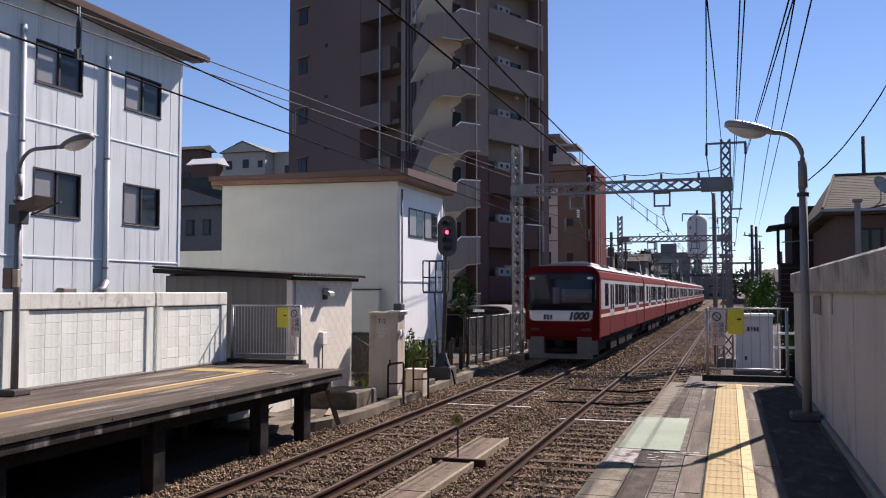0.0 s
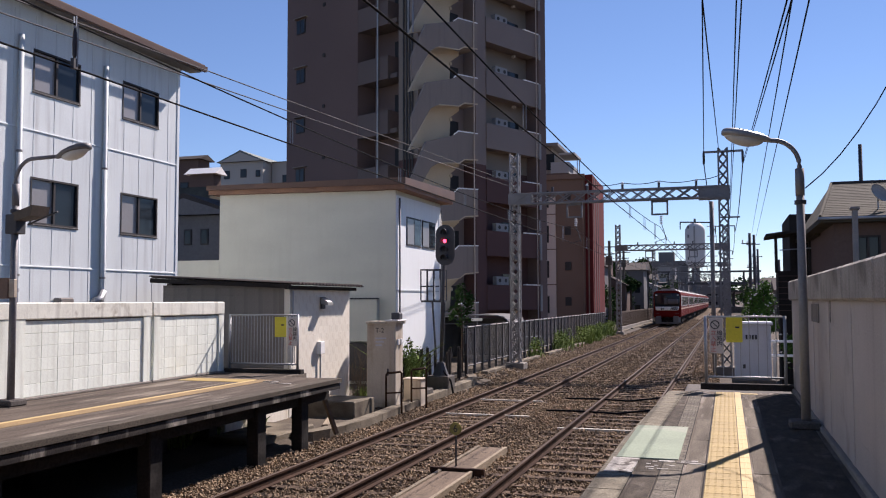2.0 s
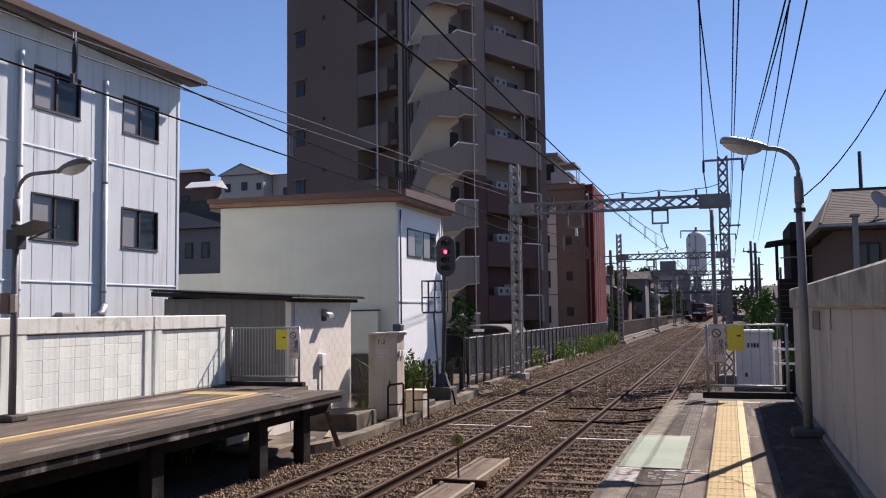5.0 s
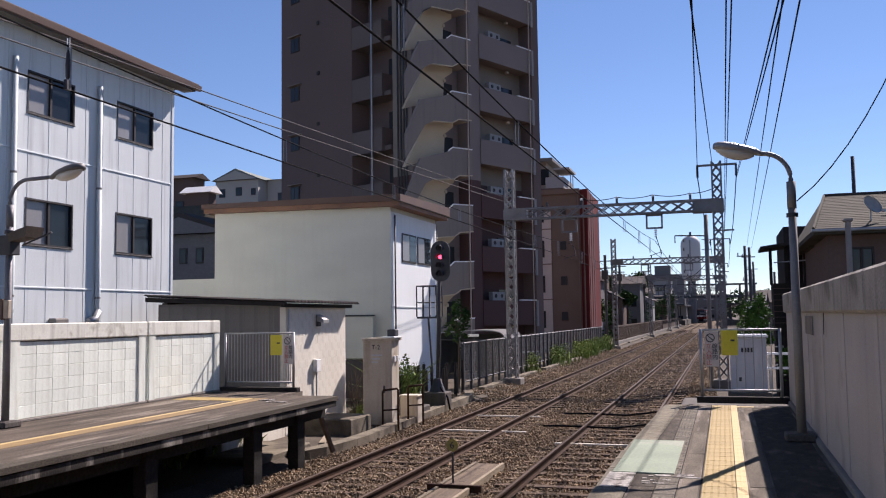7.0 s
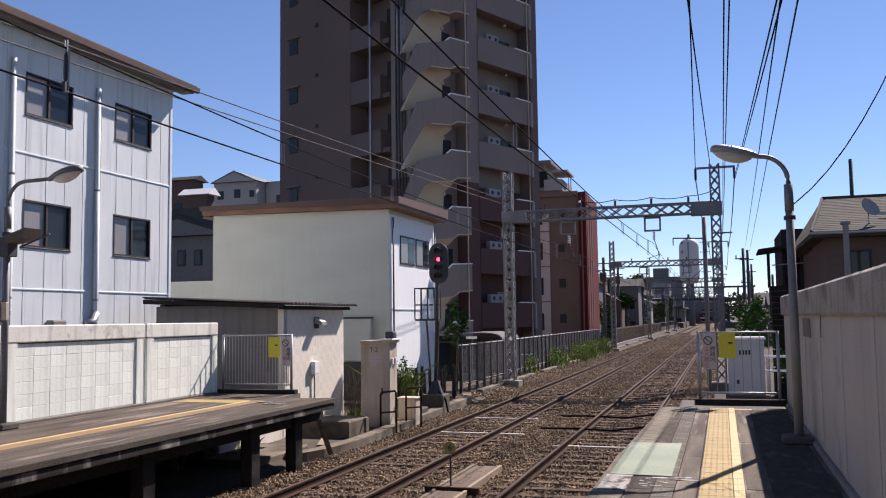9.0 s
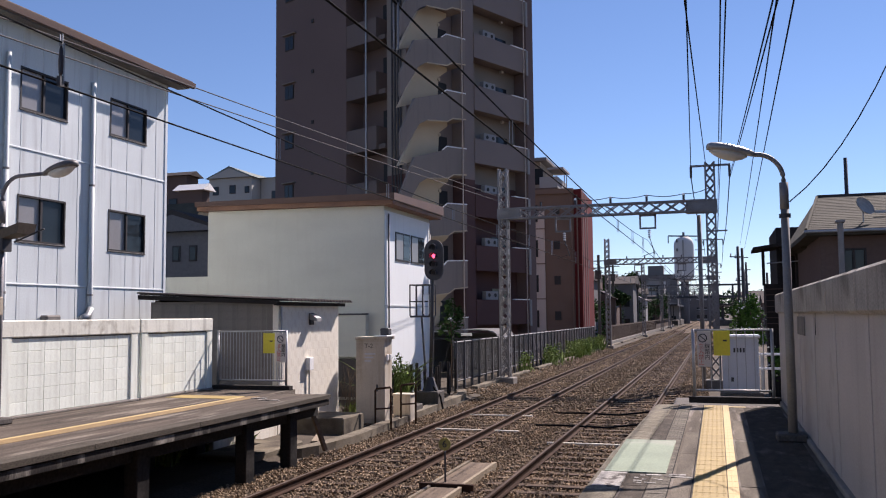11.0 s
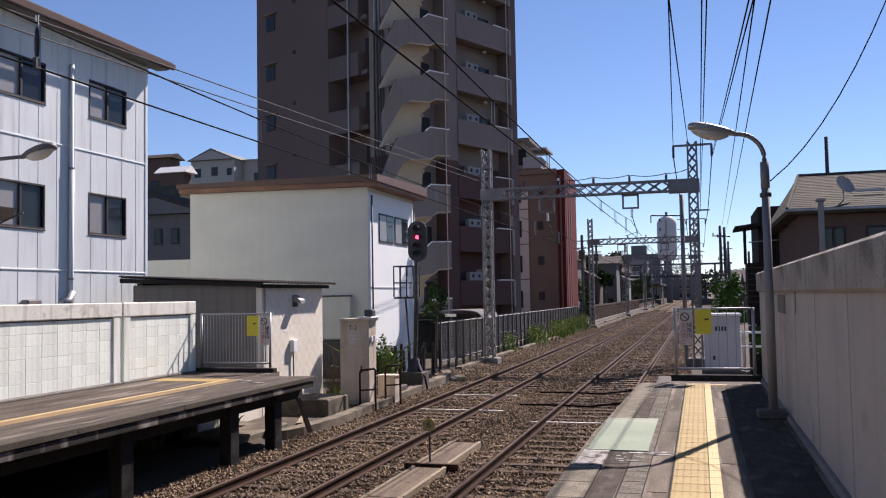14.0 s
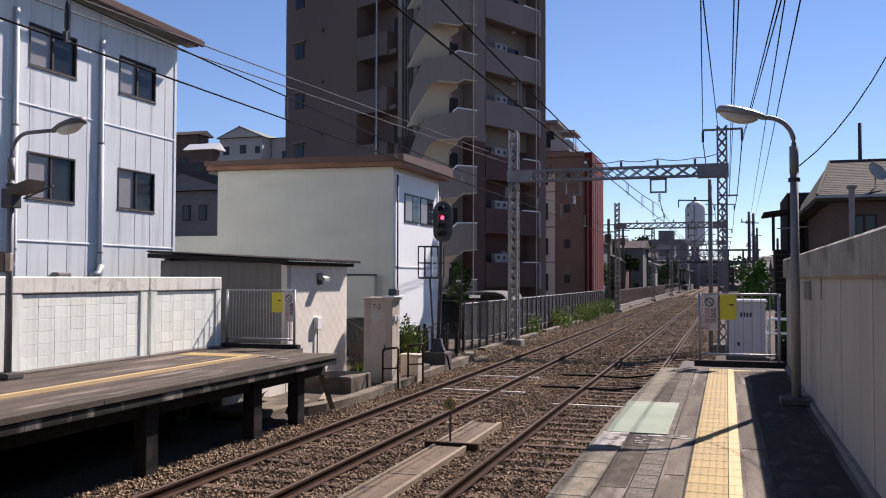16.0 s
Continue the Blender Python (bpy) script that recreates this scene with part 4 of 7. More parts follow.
def build_white_building():
    A, B, C, D = (-10.5, 27.5), (-10.42, 32.1), (-16.7, 32.2), (-16.85, 26.9)
    root = thing("equipment_building", "two-storey white rendered building with a rusty roof edge", "building", (-13.5, 29.4, -0.2))
    zt = 6.35
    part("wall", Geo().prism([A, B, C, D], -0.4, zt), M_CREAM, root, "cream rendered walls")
    dx, dy = (B[0] - A[0]), (B[1] - A[1])
    ln = math.hypot(dx, dy)
    ux, uy = dx / ln, dy / ln
    nx, ny = uy, -ux

    def on_side(s0, s1, p0, p1, z0, z1):
        q = [(A[0] + ux * s + nx * p, A[1] + uy * s + ny * p) for s, p in ((s0, p0), (s1, p0), (s1, p1), (s0, p1))]
        return Geo().prism(q, z0, z1)
    # white raised above the cream front so the colour carries the sunlight
    part("side_wall", on_side(0.02, ln - 0.02, -0.01, 0.02, -0.4, 6.2), M_WHITE_SIDE, root, "white side wall, brightened for its sunlight")
    for s0, s1 in ((0.95, 2.35), (2.5, 3.9)):
        win = part("window", on_side(s0, s1, 0.0, 0.045, 4.55, 5.55), M_ALU, root, "dark-framed window")
        for k in range(2):
            m = (s1 - s0 - 0.15) / 2
            part("pane", on_side(s0 + 0.05 + k * (m + 0.05), s0 + 0.05 + m + k * (m + 0.05), 0.03, 0.05, 4.61, 5.49), M_PANE_FROST if k == 0 else M_PANE, win)
    part("floor_band", on_side(0.0, ln, 0.0, 0.04, 2.98, 3.02), M_SEAM, root, "dark floor-line joint")
    for s in (0.22, ln - 0.1):
        part("downpipe", Geo().rod((A[0] + ux * s + nx * 0.07, A[1] + uy * s + ny * 0.07, 0), (A[0] + ux * s + nx * 0.07, A[1] + uy * s + ny * 0.07, 6.1), 0.028, n=10),
             M_STEEL_DARK if s < 1 else M_POLE, root, "roof downpipe", smooth=True)
    # roof edge, with overhang
    def out(p, q, k):
        cx, cy = -13.5, 29.5
        return (p + (k + 0.14 if p > cx else -k), q + (k if q > cy else -k))
    E = [out(*p, 0.28) for p in (A, B, C, D)]
    part("roof_edge", Geo().prism(E, zt, 6.7, [6.62, 6.72, 6.55, 6.55]), M_RUST_METAL, root, "rusty brown roof edge")
    E2 = [out(*p, 0.34) for p in (A, B, C, D)]
    part("roof_trim", Geo().prism(E2, 6.5, 6.6, [6.73, 6.84, 6.66, 6.66]), M_BROWN_METAL, root, "brown roof trim")
    # low wing and a blocked hatch on the front
    part("wing", Geo().box(-19.8, -16.9, 27.2, 31.0, -0.4, 4.1), M_CREAM, root, "lower cream wing")
    hatch = part("hatch", Geo().box(-12.1, -11.05, 27.2, 27.46, 1.3, 2.7, 0.01), M_CREAM, root, "blocked hatch panel")
    part("hatch_trim", Geo().box(-12.15, -11.0, 27.17, 27.3, 2.7, 2.75), M_STEEL_DARK, hatch)
    part("hatch_opening", Geo().box(-12.1, -11.05, 27.15, 27.46, 0.0, 1.25), M_CONCRETE_DARK, root, "dark base opening")
    return root


STAIR_INNER = [(2.58, -1.12), (2.56, -1.66), (1.88, -2.11), (1.81, -3.23), (-1.14, -4.24), (0.31, -1.88), (1.05, -1.42)]


def build_tower():
    """Dark apartment tower, turned against the railway; its own x axis points out of the balcony face."""
    root = thing("apartment_tower", "dark brown tiled apartment tower with open stairs and balconies", "apartment building", (-15.4, 42.8, -0.3), rz=-25)
    H = 36.0

    def p(name, g, m, par=root, label=""):
        return part(name, g, m, par, label, world=False)
    g = Geo()
    W, L = 10.7, 10.35
    for a, m in (((-W, -4.3, 0, L), M_TOWER), ((-4.3, -1.4, 1.3, L), M_TOWER), ):
        p("wall", Geo().box(*a, 0, H), m, root, "brown tiled wall")
    p("wall", Geo().box(-1.4, 0, 0.35, L, 0, 10.4), M_TOWER_LOW, root, "red-brown lower wall behind the balconies")
    p("wall", Geo().box(-1.4, 0, 0.35, L, 10.4, H), M_TOWER_BEIGE, root, "taupe wall behind the balconies")
    p("wall", Geo().box(-W - 0.03, -4.27, -0.03, 0.5, 0, 9.6), M_TOWER_LOW, root, "red-brown lower storeys")
    p("wall", Geo().box(0, 0.95, 9.72, L + 0.05, 0, H), M_TOWER, root, "brown end fin")
    p("wall", Geo().box(0, 0.95, 3.95, 4.8, 0, 10.4), M_TOWER_LOW, root, "red-brown lower wall beside the stair")
    p("wall", Geo().box(0, 0.95, 3.95, 4.8, 10.4, H), M_TOWER_PANEL, root, "brown wall between stair and balconies")
    floors = range(11)
    # windows on the plain bay
    for k in floors:
        z = 2.810 + 2.988 * k
        win = p("window", Geo().box(-9.75, -8.95, -0.05, 0.04, z + 1.1, z + 1.95), M_ALU, root, "small dark window")
        p("pane", Geo().box(-9.70, -9.38, -0.06, -0.045, z + 1.15, z + 1.90), M_PANE, win)
        p("pane", Geo().box(-9.32, -9.0, -0.06, -0.045, z + 1.15, z + 1.90), M_PANE, win)
        p("hood", Geo().box(-9.85, -8.7, -0.22, 0.0, z + 2.02, z + 2.07), M_TOWER_BEIGE, win)
        p("vent", Geo().box(-7.3, -7.1, -0.06, 0, z + 2.3, z + 2.5), M_ALU, root, "dark vent cap")
        # recessed bay with rendered parapets
        par = p("balcony", Geo().box(-4.3, -1.9, 0.02, 0.2, z + 0.12, z + 1.4), M_TOWER_BAY, root, "dark taupe balcony parapet")
        p("balcony_floor", Geo().box(-4.3, -1.4, 0.2, 1.3, z + 0.15, z + 0.4), M_TOWER_BAY, par)
        p("side_parapet", Geo().box(-2.0, -1.9, 0.2, 1.3, z + 0.4, z + 1.4), M_TOWER, par)
        p("door", Geo().box(-2.6, -1.7, 1.24, 1.3, z + 0.4, z + 2.5), M_DARK, root, "dark door opening")
    for x in (-2.62,):
        p("downpipe", Geo().rod((x, -0.06, 0), (x, -0.06, H), 0.05), M_STEEL, root, "pale downpipe")
    for x in (-0.95, -0.72, -0.5, -0.3):
        p("riser_pipe", Geo().rod((x, 0.28, 0), (x, 0.28, H), 0.05), M_STEEL_DARK, root, "dark riser pipe")
    # projecting stair
    sx0, sx1 = 0.0, 1.8
    p("stair_wall", Geo().box(0.0, 0.1, 0.3, 3.9, 0, H), M_TOWER_PANEL, root, "stair back wall")
    for k in range(-1, 11):
        zr = 2.790 + 2.988 * k
        # parapet with a sloping end that follows the flight
        prof = [(3.1, zr + 0.03), (1.57, zr - 0.05), (1.23, zr - 0.28), (-0.85, zr - 0.88), (-1.85, zr - 2.76), (-1.85, zr - 3.95), (-0.51, zr - 2.14),
                (0.08, zr - 1.84), (1.6, zr - 1.68), (2.05, zr - 1.44), (3.1, zr - 1.34)]
        st = p("stair_flight", Geo().extrude(prof, "x", sx1 - 0.14, sx1), M_TOWER_STAIR, root, "taupe stair parapet")
        p("handrail", Geo().bar((sx1 - 0.03, 1.57, zr - 0.01), (sx1 - 0.03, 3.12, zr + 0.06), 0.08, 0.06).bar((sx1 - 0.03, 1.57, zr - 0.02), (sx1 - 0.03, 1.25, zr - 0.24), 0.06, 0.05),
          M_WHITE_WALL, st, "white handrail")
        p("soffit_edge", Geo().bar((sx1 + 0.005, 1.6, zr - 1.69), (sx1 + 0.005, 0.08, zr - 1.85), 0.03, 0.06).bar((sx1 + 0.005, 2.05, zr - 1.45), (sx1 + 0.005, 3.1, zr - 1.35), 0.03, 0.06)
          .bar((sx1 + 0.005, 1.6, zr - 1.69), (sx1 + 0.005, 2.05, zr - 1.45), 0.03, 0.06), M_STAIR_CREAM, st, "cream drip edge")
        p("landing", Geo().box(0.1, sx1 - 0.14, 1.7, 3.05, zr - 1.44, zr - 1.28), M_TOWER_STAIR, st, "taupe landing")
        back = [(u, zr + v) for u, v in STAIR_INNER]
        p("flight_slab", Geo().extrude(back, "x", 0.75, 0.95), M_STAIR_CREAM, st, "cream underside of the returning flight")
        p("newel_ball", Geo().rod((0.98, back[2][0] - 0.02, back[2][1] - 0.12), (1.02, back[2][0] - 0.02, back[2][1] - 0.12), 0.1, n=10), M_STAIR_CREAM, st, "round cream newel end")
        p("door", Geo().box(0.1, 0.16, 2.72, 3.4, zr - 1.2, zr + 0.95), M_DARK, root, "dark stair door")
    p("downpipe", Geo().rod((1.86, 2.75, 0), (1.86, 2.75, H), 0.035), M_FAR_BEIGE, root, "pale downpipe")
    # balconies
    for k in range(-1, 11):
        z = 2.710 + 2.988 * k
        b = p("balcony", Geo().box(0.85, 1.0, 4.8, 9.72, max(z - 0.3, 0), z + 1.1), M_TOWER_LOW if k < 3 else M_TOWER_PANEL, root, "brown tiled balcony front")
        p("balcony_floor", Geo().box(0, 0.85, 4.8, 9.72, max(z - 0.2, 0), z), M_TOWER_LOW if k < 3 else M_TOWER_PANEL, b, "balcony slab")
        p("rail_cap", Geo().box(0.84, 1.04, 8.2, 9.6, z + 1.1, z + 1.16), M_WHITE_WALL, b, "white rail cap")
        p("end_panel", Geo().box(1.0, 1.07, 9.58, 9.76, z - 0.4, z + 1.12), M_FAR_LIGHT, b, "pale end panel")
        ac = p("ac_unit", Geo().box(0.45, 0.75, 5.9, 7.0, z + 0.98, z + 1.58, 0.02), M_FAR_LIGHT, b, "white air-conditioner unit")
        for y in (6.18, 6.72):
            p("fan_grille", Geo().rod((0.75, y, z + 1.36), (0.765, y, z + 1.36), 0.11, n=10), M_ALU, ac)
        p("window", Geo().box(0.0, 0.05, 5.0, 5.5, z + 0.1, z + 1.7), M_ALU, root, "balcony window")
        p("window", Geo().box(0.0, 0.05, 7.3, 8.9, z + 0.1, z + 1.75), M_PANE, root, "balcony window")
        p("ceiling_lamp", Geo().box(0.3, 0.5, 7.9, 8.1, z + 2.5, z + 2.65, 0.02), M_FAR_BEIGE, root, "small balcony lamp")
    p("downpipe", Geo().rod((1.08, 9.3, 0), (1.08, 9.3, H), 0.03), M_FAR_BEIGE, root, "white downpipe")
    p("roof", Geo().box(-W - 0.1, 1.1, -0.1, L + 0.1, H, H + 0.5), M_TOWER_BEIGE, root, "flat roof parapet")
    return root


def build_red_building():
    root = thing("corner_building", "brown and red tiled building beside the tracks", "building", (-14, 75, -0.2))
    part("wall", Geo().box(-20, -10.92, 72, 80, -0.3, 12.6), M_BROWN_TILE, root, "brown tiled wall")
    part("wall", Geo().prism([(-10.9, 71.9), (-10.25, 71.7), (-10.45, 77.0), (-10.45, 80), (-10.9, 80)], -0.3, 12.9), M_RED_TILE, root, "red painted wall")
    part("wall", Geo().box(-14.6, -13.35, 71.85, 72.1, -0.3, 11.2), M_STRIP_BEIGE, root, "beige strip")
    for k in range(4):
        z = 1.6 + 2.9 * k
        win = part("window", Geo().box(-14.5, -13.9, 71.78, 71.9, z, z + 1.4), M_ALU, root, "dark window")
        part("pane", Geo().box(-14.42, -13.98, 71.76, 71.79, z + 0.08, z + 1.32), M_PANE, win)
        win = part("window", Geo().box(-12.6, -12.1, 71.9, 72.05, z + 0.6, z + 1.3), M_ALU, root, "small dark window")
        part("floor_joint", Geo().box(-14.62, -13.3, 71.8, 71.88, z - 0.6, z - 0.52), M_BROWN_TILE, root)
    for x, y in ((-10.36, 72.3), (-10.43, 74.1), (-10.5, 75.8)):
        part("fin", Geo().box(x, x + 0.12, y, y + 0.45, -0.3, 12.7), M_RED_DARK, root, "dark red upright fin")
    for x in (-11.05, -10.6):
        part("downpipe", Geo().rod((x, 71.65, 0), (x, 71.65, 12.4), 0.06), M_BROWN_TILE, root, "brown downpipe")
    part("parapet", Geo().box(-20.1, -10.92, 71.8, 72.1, 12.6, 13.0), M_BROWN_TILE, root)
    return root


def lattice(g, p, q, w, bay, th=0.05, depth=None):
    """Four-cornered lattice between p and q with crossing bars on each side."""
    p, q = Vector(p), Vector(q)
    d = (q - p)
    ln = d.length
    d.normalize()
    up = Vector((0, 0, 1)) if abs(d.z) < 0.9 else Vector((0, 1, 0))
    a = d.cross(up).normalized() * ((depth or w) / 2)
    b = a.cross(d).normalized() * (w / 2)
    cs = [(-1, -1), (1, -1), (1, 1), (-1, 1)]
    for s, t in cs:
        g.bar(p + a * s + b * t, q + a * s + b * t, th * 1.5)
    n = max(1, round(ln / bay))
    for i in range(n):
        e, f = p + d * (ln * i / n), p + d * (ln * (i + 1) / n)
        for k in range(4):
            (s1, t1), (s2, t2) = cs[k], cs[(k + 1) % 4]
            g.bar(e + a * s1 + b * t1, f + a * s2 + b * t2, th)
            g.bar(e + a * s2 + b * t2, f + a * s1 + b * t1, th)
    return g


def build_portal(y, near):
    root = thing("catenary_portal", "weathered steel lattice portal carrying the overhead wires", "overhead line mast", (-4.3, y, -0.2), "catenary portals")
    xl, xr = -8.48, -0.05
    th = 0.045 if near else 0.055
    part("mast", lattice(Geo(), (xl, y, -0.3), (xl, y, 8.85), 0.34, 0.42, th), M_MAST, root, "lattice mast")
    part("mast", lattice(Geo(), (xr, y, -0.3), (xr, y, 8.65), 0.34, 0.42, th), M_MAST, root, "lattice mast")
    part("beam", lattice(Geo(), (xl, y, 6.92), (xr, y, 6.92), 0.42, 0.62, th), M_MAST, root, "lattice cross beam")
    part("joint_box", Geo().box(xl - 0.25, xl + 0.75, y - 0.2, y + 0.2, 6.68, 7.14, 0.02), M_MAST, root, "plated beam joint")
    part("joint_box", Geo().box(xr - 0.95, xr + 0.25, y - 0.2, y + 0.2, 6.62, 7.16, 0.02), M_MAST, root, "plated beam joint")
    part("mast_footing", Geo().box(xl - 0.4, xl + 0.4, y - 0.4, y + 0.4, -0.4, 0.05, 0.03), M_CONCRETE, root, "concrete footing")
    part("mast_footing", Geo().box(xr - 0.4, xr + 0.4, y - 0.4, y + 0.4, -0.4, 0.05, 0.03), M_CONCRETE, root, "concrete footing")
    part("crossarm", Geo().bar((xr - 0.75, y, 8.52), (xr + 0.78, y, 8.52), 0.08), M_MAST, root, "wire crossarm")
    part("crossarm", Geo().bar((xr - 0.2, y, 5.9), (xr + 0.6, y, 5.9), 0.06), M_MAST, root, "short crossarm")
    for x in (xr - 0.72, xr + 0.75):
        part("insulator", Geo().rod((x, y, 8.5), (x, y, 8.05), 0.05), M_INSULATOR, root, "dark insulator")
    # droppers over each track
    for c in (TRACK_L, TRACK_R):
        g = Geo()
        for dx in (-0.30, 0.30):
            g.bar((c + dx, y, 6.75), (c + dx, y, 6.1), 0.07)
        g.bar((c - 0.33, y, 6.1), (c + 0.33, y, 6.1), 0.07)
        g.bar((c - 0.33, y, 6.62), (c + 0.33, y, 6.62), 0.07)
        fr = part("hanger_frame", g, M_MAST, root, "steel hanger frame")
        ins = Geo()
        for k in range(4):
            ins.lathe([(0.02, 0), (0.07, 0.01), (0.05, 0.05), (0.02, 0.07)], (c + 0.05, y, 5.72 + 0.085 * k), 8)
        part("insulator", ins, M_WHITE_INS, fr, "white disc insulators")
        arm = Geo().bar((c + 0.05, y, 5.75), (c + 0.25, y + 0.1, 5.05), 0.03).bar((c + 0.22, y, 5.12), (c - 0.25, y, 4.97), 0.02)
        part("steady_arm", arm, M_STEEL_DARK, fr, "steady arm")
    if near:
        g = Geo()
        stubs = [(xl + 3.05, y, 7.44), (xl + 4.5, y, 7.44), (xl + 5.95, y, 7.46), (xl + 7.4, y, 7.44), (xr + 0.1, y, 7.7)]
        for a, b in zip(stubs[:-1], stubs[1:]):
            g.path(sag(a, b, 0.09), 0.016, 5)
        part("jumper_cable", g, M_WIRE, root, "dark jumper cable along the beam")
        for x, _, z in stubs[:-1]:
            part("cap_insulator", Geo().lathe([(0.02, 0), (0.06, 0.02), (0.05, 0.09), (0.02, 0.11)], (x, y, 7.36), 8), M_WHITE_INS, root, "pale cap insulator")
    for k in range(5):
        x = xl + 1.6 + 1.45 * k
        part("beam_insulator", Geo().rod((x, y, 7.13), (x, y, 7.38), 0.05), M_INSULATOR, root)
    return root


def sag(p, q, drop, n=14):
    p, q = Vector(p), Vector(q)
    return [p.lerp(q, i / n) - Vector((0, 0, 4 * drop * (i / n) * (1 - i / n))) for i in range(n + 1)]


LAMP_WIRE_END = (3.9, 11.9, 10.9)


HANGERS = (3.3, 7.75, 12.2, 16.65, 21.1, 25.6, 30.1, 34.5)


def build_wires():
    ys = [-0.8, 36.4, 73.6, 110.8, 148, 222]
    for c, lab in ((TRACK_L, "overhead wires above the far track"), (TRACK_R, "overhead wires above the near track")):
        root = thing("overhead_wire", lab, "overhead wire", (c, 36.4, 4.9), "overhead wires")
        contact, messenger, hang = Geo(), Geo(), Geo()
        for a, b in zip(ys[:-1], ys[1:]):
            contact.path([(c + (0.18 if a == 36.4 else -0.1), a, 4.92), (c + (-0.1 if a == 36.4 else 0.18), b, 4.92)], 0.011 if a < 40 else 0.02, 5)
            messenger.path(sag((c, a, 5.60), (c, b, 5.60), 0.40), 0.010 if a < 40 else 0.02, 5)
            for yh in HANGERS:
                f = yh / 37.2
                if b - a > 50:
                    continue
                z = 5.60 - 4 * 0.40 * f * (1 - f)
                y = a + (b - a) * f
                for dx in (-0.02, 0.02):
                    hang.path([(c + dx, y, z), (c + dx, y, 4.93)], 0.008, 4)
        part("contact_wire", contact, M_COPPER, root, "taut contact wire")
        part("messenger_wire", messenger, M_WIRE, root, "sagging messenger wire")
        part("wire_hanger", hang, M_STEEL, root, "thin wire hangers", kind="stuff")
    lines = [("feeder_cable", (-7.75, -20.0, 5.08), (-8.6, 36.4, 7.65), 0.05, 0.011), ("feeder_cable", (-7.7, -20.0, 4.81), (-8.6, 36.4, 7.46), 0.05, 0.011)]
    for (x15, z15), (xp, yp, zp) in (((-0.29, 7.71), (-0.77, 36.4, 8.06)), ((-0.28, 7.6), (-0.20, 36.4, 8.62)), ((0.25, 7.65), (0.31, 73.6, 9.06)), ((0.33, 7.64), (0.33, 73.6, 9.06))):
        f = -25.0 / (yp - 15.0)
        lines.append(("power_cable", (x15 + (xp - x15) * f, -10.0, z15 + (zp - z15) * f + 0.1), (xp, yp, zp), 0.12, 0.014))
    # four cables that hang lower above the platform
    for p, q in (((0.714, 10.5, 6.08), (0.70, 36.4, 8.06)), ((0.763, 10.5, 6.08), (0.72, 36.4, 8.02)), ((0.825, 11.25, 6.32), (2.2, 82.0, 8.6)), ((0.95, 10.5, 6.06), (2.7, 87.0, 8.6))):
        f = -(10.0 + p[1]) / (q[1] - p[1])
        lines.append(("power_cable", tuple(u + (v - u) * f for u, v in zip(p, q)), q, 0.06, 0.0105))
    for dx, z in ((-0.72, 8.05), (0.75, 8.05)):
        lines.append(("feeder_cable", (-0.05 + dx, 36.4, z), (-0.05 + dx, 73.6, z), 0.5, 0.022))
        lines.append(("feeder_cable", (-0.05 + dx, 73.6, z), (-0.05 + dx, 110.8, z), 0.5, 0.022))
    lines.append(("power_cable", (0.965, 11.9, 4.05), LAMP_WIRE_END, 1.16, 0.008))
    for name, p, q, d, r in lines:
        solid(name, Geo().path(sag(p, q, d), r, 5), M_FEEDER if name == "feeder_cable" and q[0] < -5 else M_WIRE, "dark aerial cable strung along the railway", "cable", kind="")


